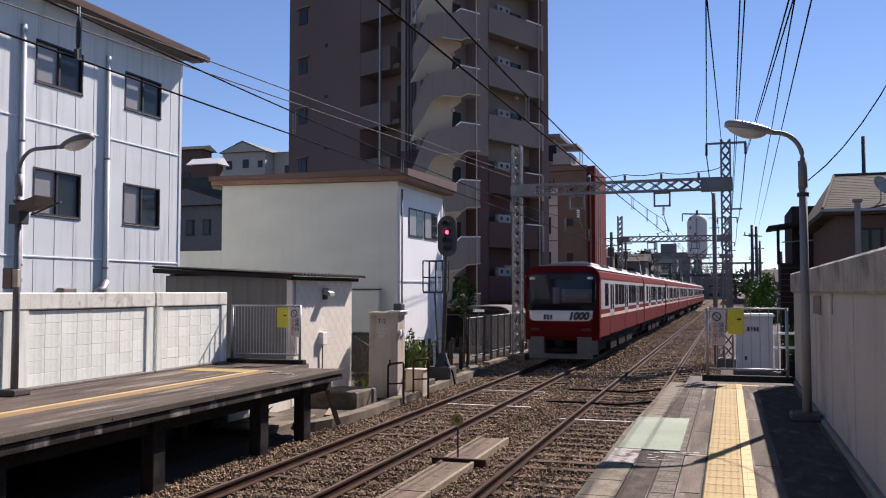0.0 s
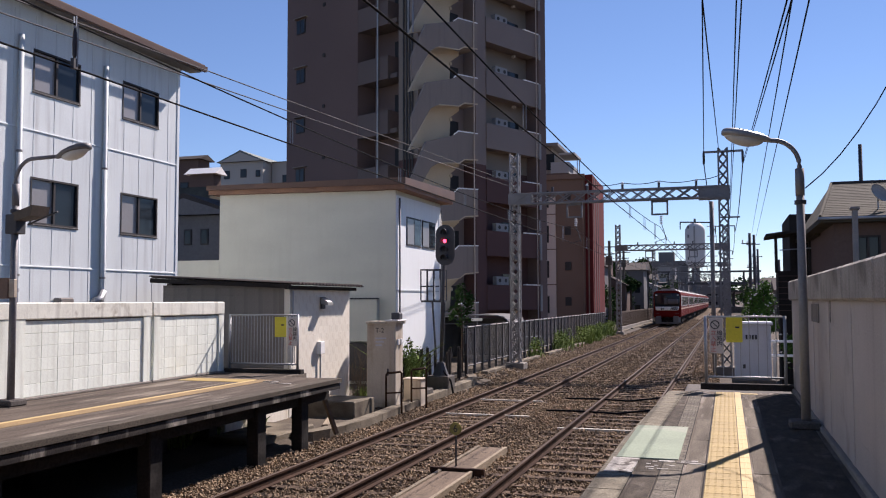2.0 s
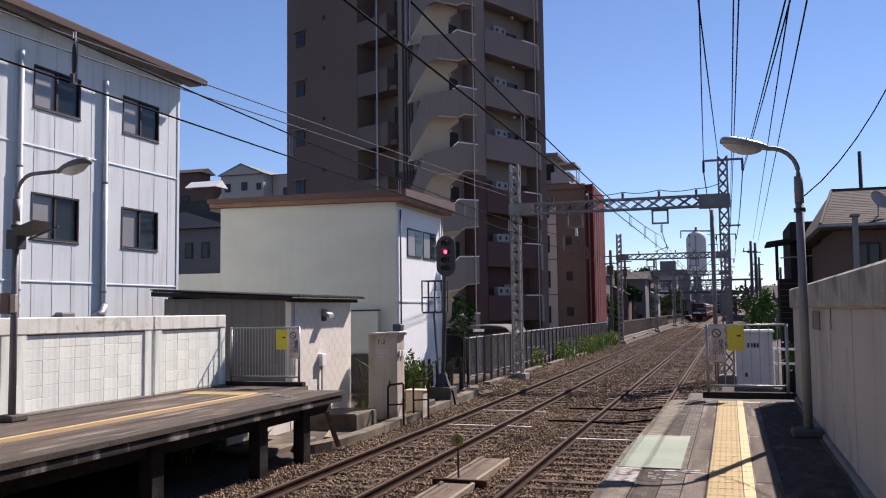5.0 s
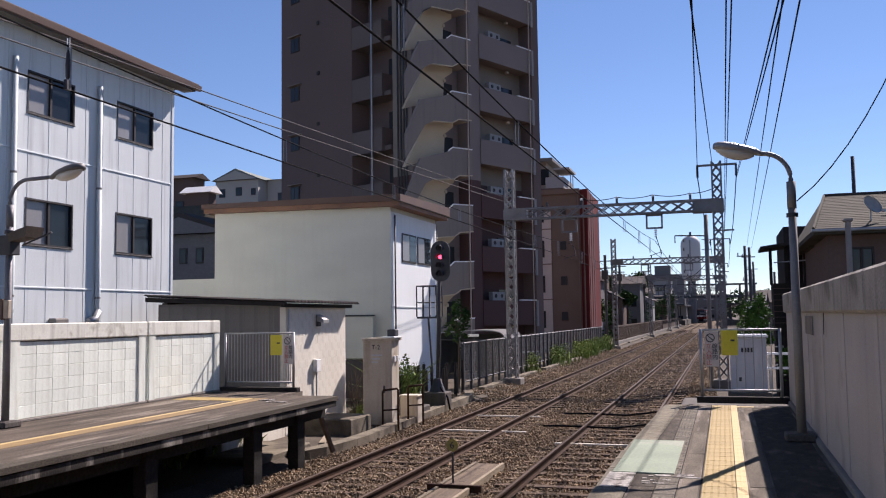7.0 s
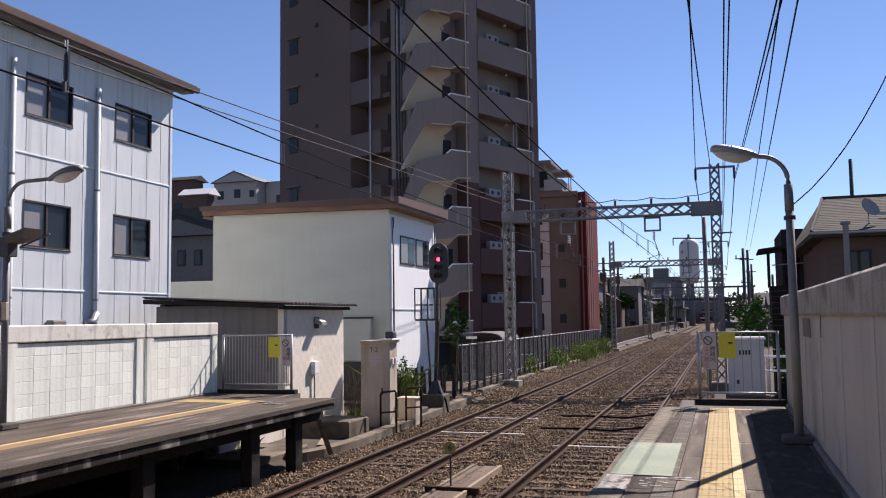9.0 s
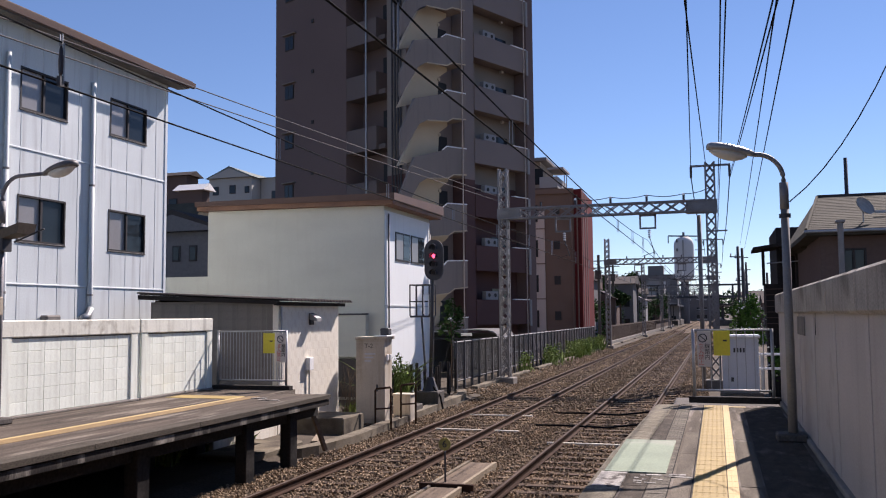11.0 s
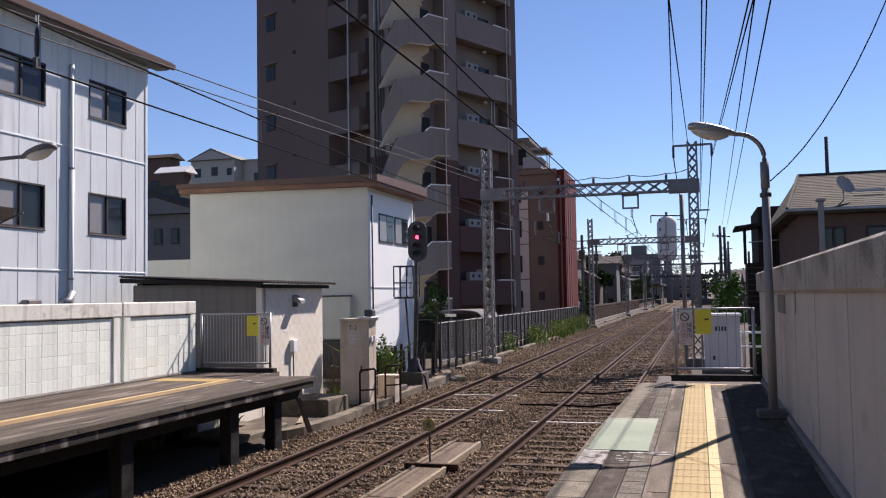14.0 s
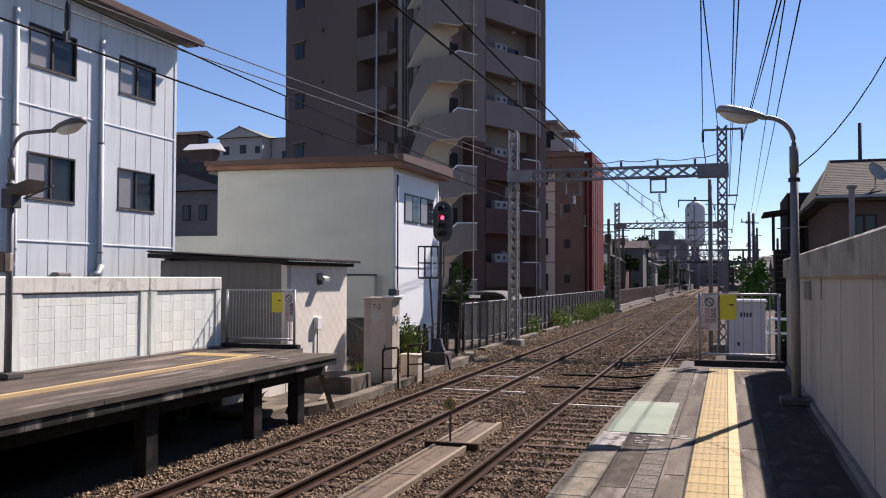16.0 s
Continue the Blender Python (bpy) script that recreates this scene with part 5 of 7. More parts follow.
def build_lamp(base, reach, height, label, rust, hood_mat):
    """Station lamp: tall post, curved arm and an oval head. reach: the arm's length along x, with its sign."""
    x, y, z = base
    s = 1 if reach > 0 else -1
    root = thing("platform_lamp", label, "street lamp", base, "platform lamps")
    top = z + height
    part("base_block", Geo().box(x - 0.2, x + 0.16, y - 0.18, y + 0.18, z, z + 0.10, 0.02), M_CONCRETE_DARK, root, "concrete foot block")
    part("post", Geo().rod((x, y, z + 0.08), (x, y, top - 0.8), 0.058, 0.05, 14), rust, root, "painted post", smooth=True)
    part("post_sleeve", Geo().rod((x, y, top - 0.82), (x, y, top - 0.48), 0.056, n=14), rust, root, smooth=True)
    r = abs(reach) - 0.60
    pts = [(x, y, top - 0.48)]
    for k in range(11):
        a = math.pi / 2 * k / 10
        pts.append((x + s * 0.33 * (1 - math.cos(a)), y, top - 0.44 + 0.34 * math.sin(a)))
    pts.append((x + s * (r + 0.08), y, top - 0.085))
    part("arm", Geo().path(pts, 0.030, 10), rust, root, "curved steel arm", smooth=True)
    # boat-shaped head that tapers into the arm and lifts towards its tip
    us = (0.0, 0.08, 0.25, 0.5, 0.75, 0.9, 0.97, 1.0)
    half = (0.04, 0.065, 0.115, 0.15, 0.15, 0.12, 0.075, 0.03)
    rise = (0.03, 0.055, 0.08, 0.095, 0.095, 0.08, 0.055, 0.02)
    n = 12
    hood, glass = Geo(), Geo()
    for u, w, h in zip(us, half, rise):
        cx, cz = x + s * (r + 0.60 * u), top - 0.10 + 0.13 * u
        for j in range(n):
            b = 2 * math.pi * j / n
            hood.v.append((cx, y + w * math.cos(b), cz + (h * math.sin(b) if math.sin(b) > 0 else 0.028 * math.sin(b))))
    for i in range(len(us) - 1):
        for j in range(n):
            hood.f.append((i * n + j, i * n + (j + 1) % n, (i + 1) * n + (j + 1) % n, (i + 1) * n + j))
    hood.f += [tuple(range(n))[::-1], tuple((len(us) - 1) * n + j for j in range(n))]
    gu = [0.16 + 0.78 * k / 8 for k in range(9)]
    for u in gu:
        f = math.sin(math.pi * (0.04 + 0.92 * (u - 0.16) / 0.78)) ** 0.6
        cx, cz = x + s * (r + 0.60 * u), top - 0.115 + 0.13 * u
        for j in range(n):
            b = 2 * math.pi * j / n
            glass.v.append((cx, y + 0.115 * f * math.cos(b), cz + (0.01 * math.sin(b) if math.sin(b) > 0 else 0.115 * f * math.sin(b))))
    for i in range(len(gu) - 1):
        for j in range(n):
            glass.f.append((i * n + j, i * n + (j + 1) % n, (i + 1) * n + (j + 1) % n, (i + 1) * n + j))
    glass.f += [tuple(range(n))[::-1], tuple((len(gu) - 1) * n + j for j in range(n))]
    part("hood", hood, hood_mat, root, "pale boat-shaped lamp hood", smooth=True)
    part("diffuser", glass, M_LAMP_GLASS, root, "clear bowl diffuser", smooth=True)
    part("post_strap", Geo().rod((x, y, top - 0.93), (x, y, top - 0.88), 0.072, n=14), M_STEEL_DARK, root, "dark strap round the post")
    return root


def gate(x0, x1, y, z0, z1, nbars, label, posts=True):
    root = thing("platform_gate", label, "gate", ((x0 + x1) / 2, y, z0 - 0.15), "platform end gates")
    part("base_beam", Geo().box(x0 - 0.1, x1 + 0.12, y - 0.09, y + 0.09, z0 - 0.16, z0 - 0.05, 0.01), M_BLACK_TIMBER, root, "dark base beam")
    for x in (x0, x1):
        part("gate_post", Geo().rod((x, y, z0 - 0.05), (x, y, z1), 0.028, n=10), M_STEEL, root, "steel post", smooth=True)
    for z in (z1 - 0.02, z0 + 0.06):
        part("rail", Geo().rod((x0, y, z), (x1, y, z), 0.02, n=8), M_STEEL, root, "steel rail", smooth=True)
    for k in range(1, nbars):
        x = x0 + (x1 - x0) * k / nbars
        part("bar", Geo().rod((x, y, z0 + 0.06), (x, y, z1 - 0.02), 0.0085, n=6), M_STEEL, root)
    return root


def build_train():
    """Eight cars; the train's own origin is on the rails below its rear end, and it runs towards +y."""
    root = thing("train", "red and ivory commuter train with a dark windowed cab", "train", (TRACK_L, 32.0, 0.0))

    def p(name, g, m, par, label="", smooth=False):
        return part(name, g, m, par, label, smooth, world=False)
    Lc, W = 17.6, 1.40
    # car shell profile
    def shell(w, z0, z1, round_top=True):
        return [(-w, z0), (w, z0), (w, z1 - 0.45), (w - 0.08, z1 - 0.22), (w - 0.35, z1 - 0.07), (w - 0.8, z1), (-w + 0.8, z1), (-w + 0.35, z1 - 0.07),
                (-w + 0.08, z1 - 0.22), (-w, z1 - 0.45)]
    body = Geo().extrude(shell(W, 0.95, 3.62), "y", 0, Lc).mesh("car_body", M_TRAIN_RED)
    roofp = [(-1.25, 3.50), (1.25, 3.50), (0.9, 3.66), (0.4, 3.72), (-0.4, 3.72), (-0.9, 3.66)]
    roof = Geo().extrude(roofp, "y", 0.35, Lc - 0.1).mesh("roof", M_TRAIN_ROOF)
    ac = Geo().extrude([(-0.8, 3.68), (0.8, 3.68), (0.72, 3.8), (0.5, 3.85), (-0.5, 3.85), (-0.72, 3.8)], "y", -1.25, 1.25).mesh("air_conditioner", M_TRAIN_ROOF)
    under = Geo().box(-1.2, 1.2, 0.5, Lc - 0.4, 0.62, 0.95).box(-0.95, 0.95, 0.6, Lc - 0.5, 0.30, 0.63)
    for y0, y1 in ((4.2, 6.2), (7.0, 9.5), (10.1, 12.6)):
        under.box(-1.25, 1.25, y0, y1, 0.28, 0.7)
    for yc in (2.4, 14.9):
        under.box(-1.1, 1.1, yc - 1.4, yc + 1.4, 0.35, 0.62)
    under = under.mesh("underframe", M_TRAIN_GREY)
    wheel = Geo().rod((0.70, 0, 0.43), (0.83, 0, 0.43), 0.43, n=16).mesh("wheel", M_TRAIN_GREY)
    band = Geo().box(W, W + 0.006, 0.3 - Lc / 2, Lc / 2 - 0.3, 1.98, 3.10).mesh("window_band", M_TRAIN_BAND)
    stripe = Geo().box(W, W + 0.008, 0.25 - Lc / 2, Lc / 2 - 0.25, 1.68, 1.80).mesh("ivory_stripe", M_TRAIN_STRIPE)
    pane = Geo().box(W, W + 0.012, -0.525, 0.525, 2.1, 2.97).mesh("window", M_TRAIN_GLASS)
    leaf = Geo().box(W, W + 0.010, -0.3225, 0.3225, 1.0, 3.0, 0.004).mesh("door_leaf", M_TRAIN_BAND)
    leafglass = Geo().box(W, W + 0.014, -0.23, 0.23, 1.95, 2.95).mesh("door_window", M_TRAIN_GLASS)
    lower = Geo().box(W, W + 0.0125, -0.32, 0.32, 0.98, 1.68).mesh("door_panel", M_TRAIN_RED)
    gang = Geo().box(-1.1, 1.1, -0.42, 0.02, 1.0, 3.4).mesh("gangway", M_TRAIN_GREY)
    for k in range(8):
        y = 18.0 * k
        car = piece("car_body", body, root, (0, y, 0))
        for nm, me in (("roof", roof), ("underframe", under)):
            piece(nm, me, car)
        for ya in (3.4, 8.9, 14.1):
            piece("air_conditioner", ac, car, (0, ya, 0))
        for turn in (0, 180):
            piece("window_band", band, car, (0, Lc / 2, 0), turn)
            piece("ivory_stripe", stripe, car, (0, Lc / 2, 0), turn)
            for yc in (1.35, 3.45, 13.85, 15.95):
                piece("wheel", wheel, car, (0, yc, 0), turn)
            for yd in (2.9, 8.15, 13.4):
                for o in (0.3225, 0.9775):
                    piece("door_leaf", leaf, car, (0, yd + o, 0), turn)
                    piece("door_window", leafglass, car, (0, yd + o, 0), turn)
                    piece("door_panel", lower, car, (0, yd + o, 0), turn)
            for yw in (1.35, 4.55, 5.8, 6.95, 9.8, 11.0, 12.15, 15.0, 16.2):
                piece("window", pane, car, (0, yw + 0.525, 0), turn)
        if k:
            piece("gangway", gang, car)
    # rear cab: a slightly bowed front with a black window field
    def bow(x, z):
        return -0.34 - 0.16 * (1 - (x / 1.4) ** 2) + 0.18 * max(0, (z - 1.9) / 1.8) + 0.26 * max(0, (abs(x) - 1.12) / 0.28) ** 2
    def sheet(poly_rows, m, name, label, off, par=root):
        g = Geo()
        n = len(poly_rows[0][1])
        for z, xs in poly_rows:
            g.v += [(x, bow(x, z) - off, z) for x in xs]
        k = len(g.v)
        g.v += [(x, y + 0.05 + off, z) for x, y, z in g.v]
        for i in range(len(poly_rows) - 1):
            for j in range(n - 1):
                a = i * n + j
                g.f.append((a, a + 1, a + n + 1, a + n))
                g.f.append((k + a, k + a + n, k + a + n + 1, k + a + 1))
        edge = [j for j in range(n)] + [i * n + n - 1 for i in range(1, len(poly_rows))] + [(len(poly_rows) - 1) * n + j for j in range(n - 2, -1, -1)] + [i * n for i in range(len(poly_rows) - 2, 0, -1)]
        for a, b in zip(edge, edge[1:] + edge[:1]):
            g.f.append((a, b, k + b, k + a))
        return part(name, g, m, par, label, True, world=False)
    def xs(w, n=21):
        return [w * (2 * j / (n - 1) - 1) for j in range(n)]
    full = [(0.85, 1.36), (1.1, 1.40), (1.6, 1.40), (2.2, 1.40), (2.8, 1.40), (3.2, 1.39), (3.42, 1.33), (3.54, 1.18), (3.61, 0.9)]
    cab = sheet([(z, xs(w)) for z, w in full], M_TRAIN_RED, "cab_front", "red cab front", 0.0)
    part("cab_shell", Geo().extrude(shell(1.395, 0.9, 3.6), "y", -0.13, 0.02), M_TRAIN_RED, root, "red cab shell", world=False)
    sheet([(z, xs(w)) for z, w in ((1.97, 1.27), (2.4, 1.28), (2.9, 1.28), (3.15, 1.27), (3.28, 1.21), (3.35, 1.06))], M_TRAIN_GLASS, "cab_window", "black cab window", 0.02, cab)
    sheet([(z, xs(w)) for z, w in ((1.56, 0.98), (1.59, 1.08), (1.66, 1.16), (1.95, 1.19))], M_TRAIN_WHITE, "number_band", "ivory band", 0.025, cab)
    sheet([(z, [0.05 + 1.1 * j / 6 for j in range(7)]) for z in (2.25, 2.5, 2.75)], M_BLIND, "window_blind", "pale blind behind the window", 0.026, cab)
    sheet([(z, [-0.28 + 0.26 * j / 2 for j in range(3)]) for z in (2.2, 2.5, 2.8)], M_BLIND, "window_blind", "pale blind behind the window", 0.026, cab)
    for sx in (-1, 1):
        part("marker_lamp", Geo().box(sx * 1.08 - 0.1, sx * 1.08 + 0.1, -0.36, -0.2, 3.1, 3.2, 0.02).moved(Matrix.Translation((0, 0.0, 0))), M_TRAIN_WHITE, cab, "small white marker lamp", world=False)
        part("tail_lamp", Geo().box(sx * 0.95 - 0.17, sx * 0.95 + 0.17, -0.47, -0.3, 1.18, 1.30, 0.03), M_TAIL, cab, "recessed tail lamp", world=False)
    part("destination_panel", Geo().box(-0.45, 0.45, -0.42, -0.25, 3.12, 3.28, 0.01), M_DARK, cab, "dark destination panel", world=False)
    g = Geo().prism([(-1.32, -0.05), (-1.12, -0.42), (-0.62, -0.5), (-0.62, 0.0)], 0.32, 0.98).prism([(1.32, -0.05), (1.12, -0.42), (0.62, -0.5), (0.62, 0.0)], 0.32, 0.98)
    g.prism([(-1.18, -0.5), (-0.62, -0.56), (0.62, -0.56), (1.18, -0.5), (1.1, -0.3), (-1.1, -0.3)], 0.18, 0.36)
    p("skirt", g, M_TRAIN_SKIRT, cab, "grey skirt")
    cp = Geo().box(-0.15, 0.15, -0.78, 0.0, 0.62, 0.88, 0.03).rod((-0.45, -0.6, 0.5), (0.45, -0.6, 0.5), 0.05).box(-0.35, 0.35, -0.66, -0.3, 0.42, 0.55, 0.02)
    p("coupler", cp, M_TRAIN_GREY, cab, "dark coupler and hoses")
    # series number on the band
    cu = bpy.data.curves.new("series_number", "FONT")
    cu.body, cu.size, cu.extrude, cu.align_x, cu.shear, cu.offset = "1000", 0.37, 0.006, "CENTER", 0.25, 0.024
    tmp = new("series_number", cu)
    me = bpy.data.meshes.new_from_object(tmp.evaluated_get(bpy.context.evaluated_depsgraph_get()))
    bpy.data.objects.remove(tmp)
    me.materials.clear()
    me.materials.append(M_SIGN_BLACK)
    ob = piece("series_number", me, cab, (0.66, -0.50, 1.63))
    ob.rotation_euler = (radians(90), 0, radians(6))
    g = Geo()
    for k in range(3):
        g.box(-0.62 + 0.12 * k, -0.54 + 0.12 * k, -0.53, -0.4, 1.62, 1.8)
    p("car_number", g, M_SIGN_BLACK, cab, "dark unreadable number bars")
    pan = Geo()
    for k in (1, 4, 6):
        y = 18 * k + 6
        pan.bar((-0.7, y, 3.75), (-0.5, y + 1.2, 4.4), 0.04).bar((0.7, y, 3.75), (0.5, y + 1.2, 4.4), 0.04).bar((-0.5, y + 1.2, 4.4), (-0.4, y, 4.9), 0.035)
        pan.bar((0.5, y + 1.2, 4.4), (0.4, y, 4.9), 0.035).bar((-0.8, y, 4.9), (0.8, y, 4.9), 0.05)
    p("pantograph", pan, M_STEEL_DARK, root, "raised pantograph")
    return root


def motions():
    rows = [(0.0, 33.0), (0.5, 48.4), (1.0, 63.9), (1.5, 79.4), (2.0, 95.0), (2.5, 110.7), (3.0, 126.5), (3.5, 142.3), (4.0, 158.1),
            (6.5, 237.0), (9.0, 316.0), (16.0, 537.0)]
    walk(TRAIN, [(t, pose(TRACK_L, y, 0)) for t, y in rows])


def text_mesh(body, size, material, depth=0.003):
    cu = bpy.data.curves.new("lettering", "FONT")
    cu.body, cu.size, cu.extrude, cu.align_x, cu.align_y = body, size, depth, "CENTER", "CENTER"
    cu.resolution_u = 2
    tmp = new("lettering", cu)
    me = bpy.data.meshes.new_from_object(tmp.evaluated_get(bpy.context.evaluated_depsgraph_get()))
    bpy.data.objects.remove(tmp)
    me.materials.clear()
    me.materials.append(material)
    return me


def gate_signs(root, yx, wx, y, z1):
    """A yellow notice and a white keep-out notice hung on a gate."""
    o = ORIGIN[root]
    s = part("notice", Geo().box(yx - 0.14, yx + 0.14, y - 0.02, y - 0.008, z1 - 0.46, z1 - 0.02, 0.003), M_SIGN_YELLOW, root, "plain yellow notice plate")
    part("notice_mark", Geo().box(yx + 0.02, yx + 0.09, y - 0.024, y - 0.0195, z1 - 0.21, z1 - 0.18), M_SIGN_BLACK, s, "small dark mark")
    w = part("notice", Geo().box(wx - 0.115, wx + 0.115, y - 0.02, y - 0.008, z1 - 0.66, z1 - 0.03, 0.003), M_SIGN_WHITE, root, "white keep-out notice with red and black writing")
    g = Geo()
    n = 20
    for k in range(n):
        a, b = 2 * math.pi * k / n, 2 * math.pi * (k + 1) / n
        g.add([(wx - 0.02 + r * math.cos(t), y - 0.024, z1 - 0.15 + r * math.sin(t)) for t in (a, b) for r in (0.062, 0.08)], [(0, 1, 3, 2)])
    g.bar((wx - 0.065, y - 0.024, z1 - 0.105), (wx + 0.03, y - 0.024, z1 - 0.195), 0.002, 0.016)
    part("prohibition_ring", g, M_SIGN_BLACK, w, "dark prohibition ring")
    for chars, dx, m in (("立入禁止", -0.05, M_SIGN_RED), ("線路内", 0.055, M_SIGN_BLACK)):
        for k, c in enumerate(chars):
            ob = piece("lettering", text_mesh(c, 0.10, m), w, (wx + dx - o.x, y - 0.024 - o.y, z1 - 0.30 - 0.098 * k - o.z))
            ob.rotation_euler = (radians(90), 0, 0)


def build_signal():
    x, y = -8.3, 26.2
    root = thing("railway_signal", "black oval railway signal showing red on a steel mast", "railway signal", (x, y, -0.2))
    part("base_block", Geo().box(x - 0.55, x + 0.15, y - 0.35, y + 0.35, -0.3, 0.34, 0.03), M_CONCRETE_DARK, root, "concrete foundation")
    part("base_cone", Geo().rod((x - 0.2, y, 0.33), (x - 0.2, y, 0.75), 0.26, 0.1, 8), M_STEEL_DARK, root, "dark flared foot")
    part("mast", Geo().rod((x - 0.2, y, 0.6), (x - 0.05, y, 4.9), 0.05, n=12), M_STEEL_DARK, root, "steel mast", smooth=True)
    prof = []
    for k in range(13):
        a = math.pi * k / 12
        prof.append((x + 0.31 * math.cos(a), 4.70 + 0.31 * math.sin(a)))
    for k in range(13):
        a = math.pi + math.pi * k / 12
        prof.append((x + 0.31 * math.cos(a), 4.05 + 0.31 * math.sin(a)))
    head = part("backplate", Geo().extrude(prof, "y", y - 0.16, y - 0.13), M_STEEL_DARK, root, "black oval backplate")
    part("lamp_case", Geo().box(x - 0.17, x + 0.17, y - 0.13, y + 0.12, 3.8, 4.95, 0.03), M_STEEL_DARK, root, "black lamp case")
    for z, m, lab in ((4.76, M_DARK, "dark lens"), (4.50, M_SIGNAL_RED, "lit red lens"), (4.24, M_DARK, "dark lens"), (3.98, M_DARK, "dark lens")):
        part("lens", Geo().rod((x, y - 0.16, z), (x, y - 0.175, z), 0.062, n=16), m, head, lab)
        g = Geo()
        n = 12
        for k in range(n):
            a, b = math.pi * (k / n * 1.3 - 0.15), math.pi * ((k + 1) / n * 1.3 - 0.15)
            g.add([(x + r * math.cos(t), yy, z + r * math.sin(t)) for t in (a, b) for r, yy in ((0.10, y - 0.16), (0.10, y - 0.34), (0.108, y - 0.16), (0.108, y - 0.34))],
                  [(0, 1, 5, 4), (2, 6, 7, 3), (1, 3, 7, 5)])
        part("visor", g, M_STEEL_DARK, head, "black visor")
    # maintenance cage and ladder behind the head
    xl, xr, yb = -9.15, -8.5, y + 0.25
    cage = part("cage_floor", Geo().box(xl, xr, y, y + 0.6, 2.60, 2.66), M_STEEL_DARK, root, "cage floor")
    for x1 in (xl, xl + 0.22, xl + 0.44, xr):
        for yy in (y, y + 0.6):
            part("cage_post", Geo().bar((x1, yy, 2.66), (x1, yy, 3.62), 0.035), M_STEEL_DARK, cage)
    for z in (3.1, 3.62):
        for yy in (y, y + 0.6):
            part("cage_rail", Geo().bar((xl, yy, z), (xr, yy, z), 0.035), M_STEEL_DARK, cage)
        part("cage_rail", Geo().bar((xl, y, z), (xl, y + 0.6, z), 0.035), M_STEEL_DARK, cage)
    part("cage_strut", Geo().bar((xl + 0.35, y + 0.1, 2.6), (x - 0.35, y, 0.9), 0.05), M_STEEL_DARK, root, "slanting cage strut")
    part("cage_strut", Geo().bar((xl + 0.75, y + 0.1, 2.6), (x - 0.15, y, 0.9), 0.05), M_STEEL_DARK, root, "slanting cage strut")
    part("white_grab_rail", Geo().bar((xr - 0.02, y - 0.03, 2.7), (xr - 0.02, y - 0.03, 3.3), 0.03).bar((xr - 0.18, y - 0.03, 2.7), (xr - 0.18, y - 0.03, 3.3), 0.03)
         .bar((xr - 0.18, y - 0.03, 3.3), (xr - 0.02, y - 0.03, 3.3), 0.03), M_WHITE_WALL, root, "white grab rail")
    part("cable", Geo().path([(x - 0.1, y - 0.1, 0.5), (x + 0.2, y - 0.25, 0.2), (x + 0.3, y - 0.3, -0.2)], 0.03), M_WIRE, root)


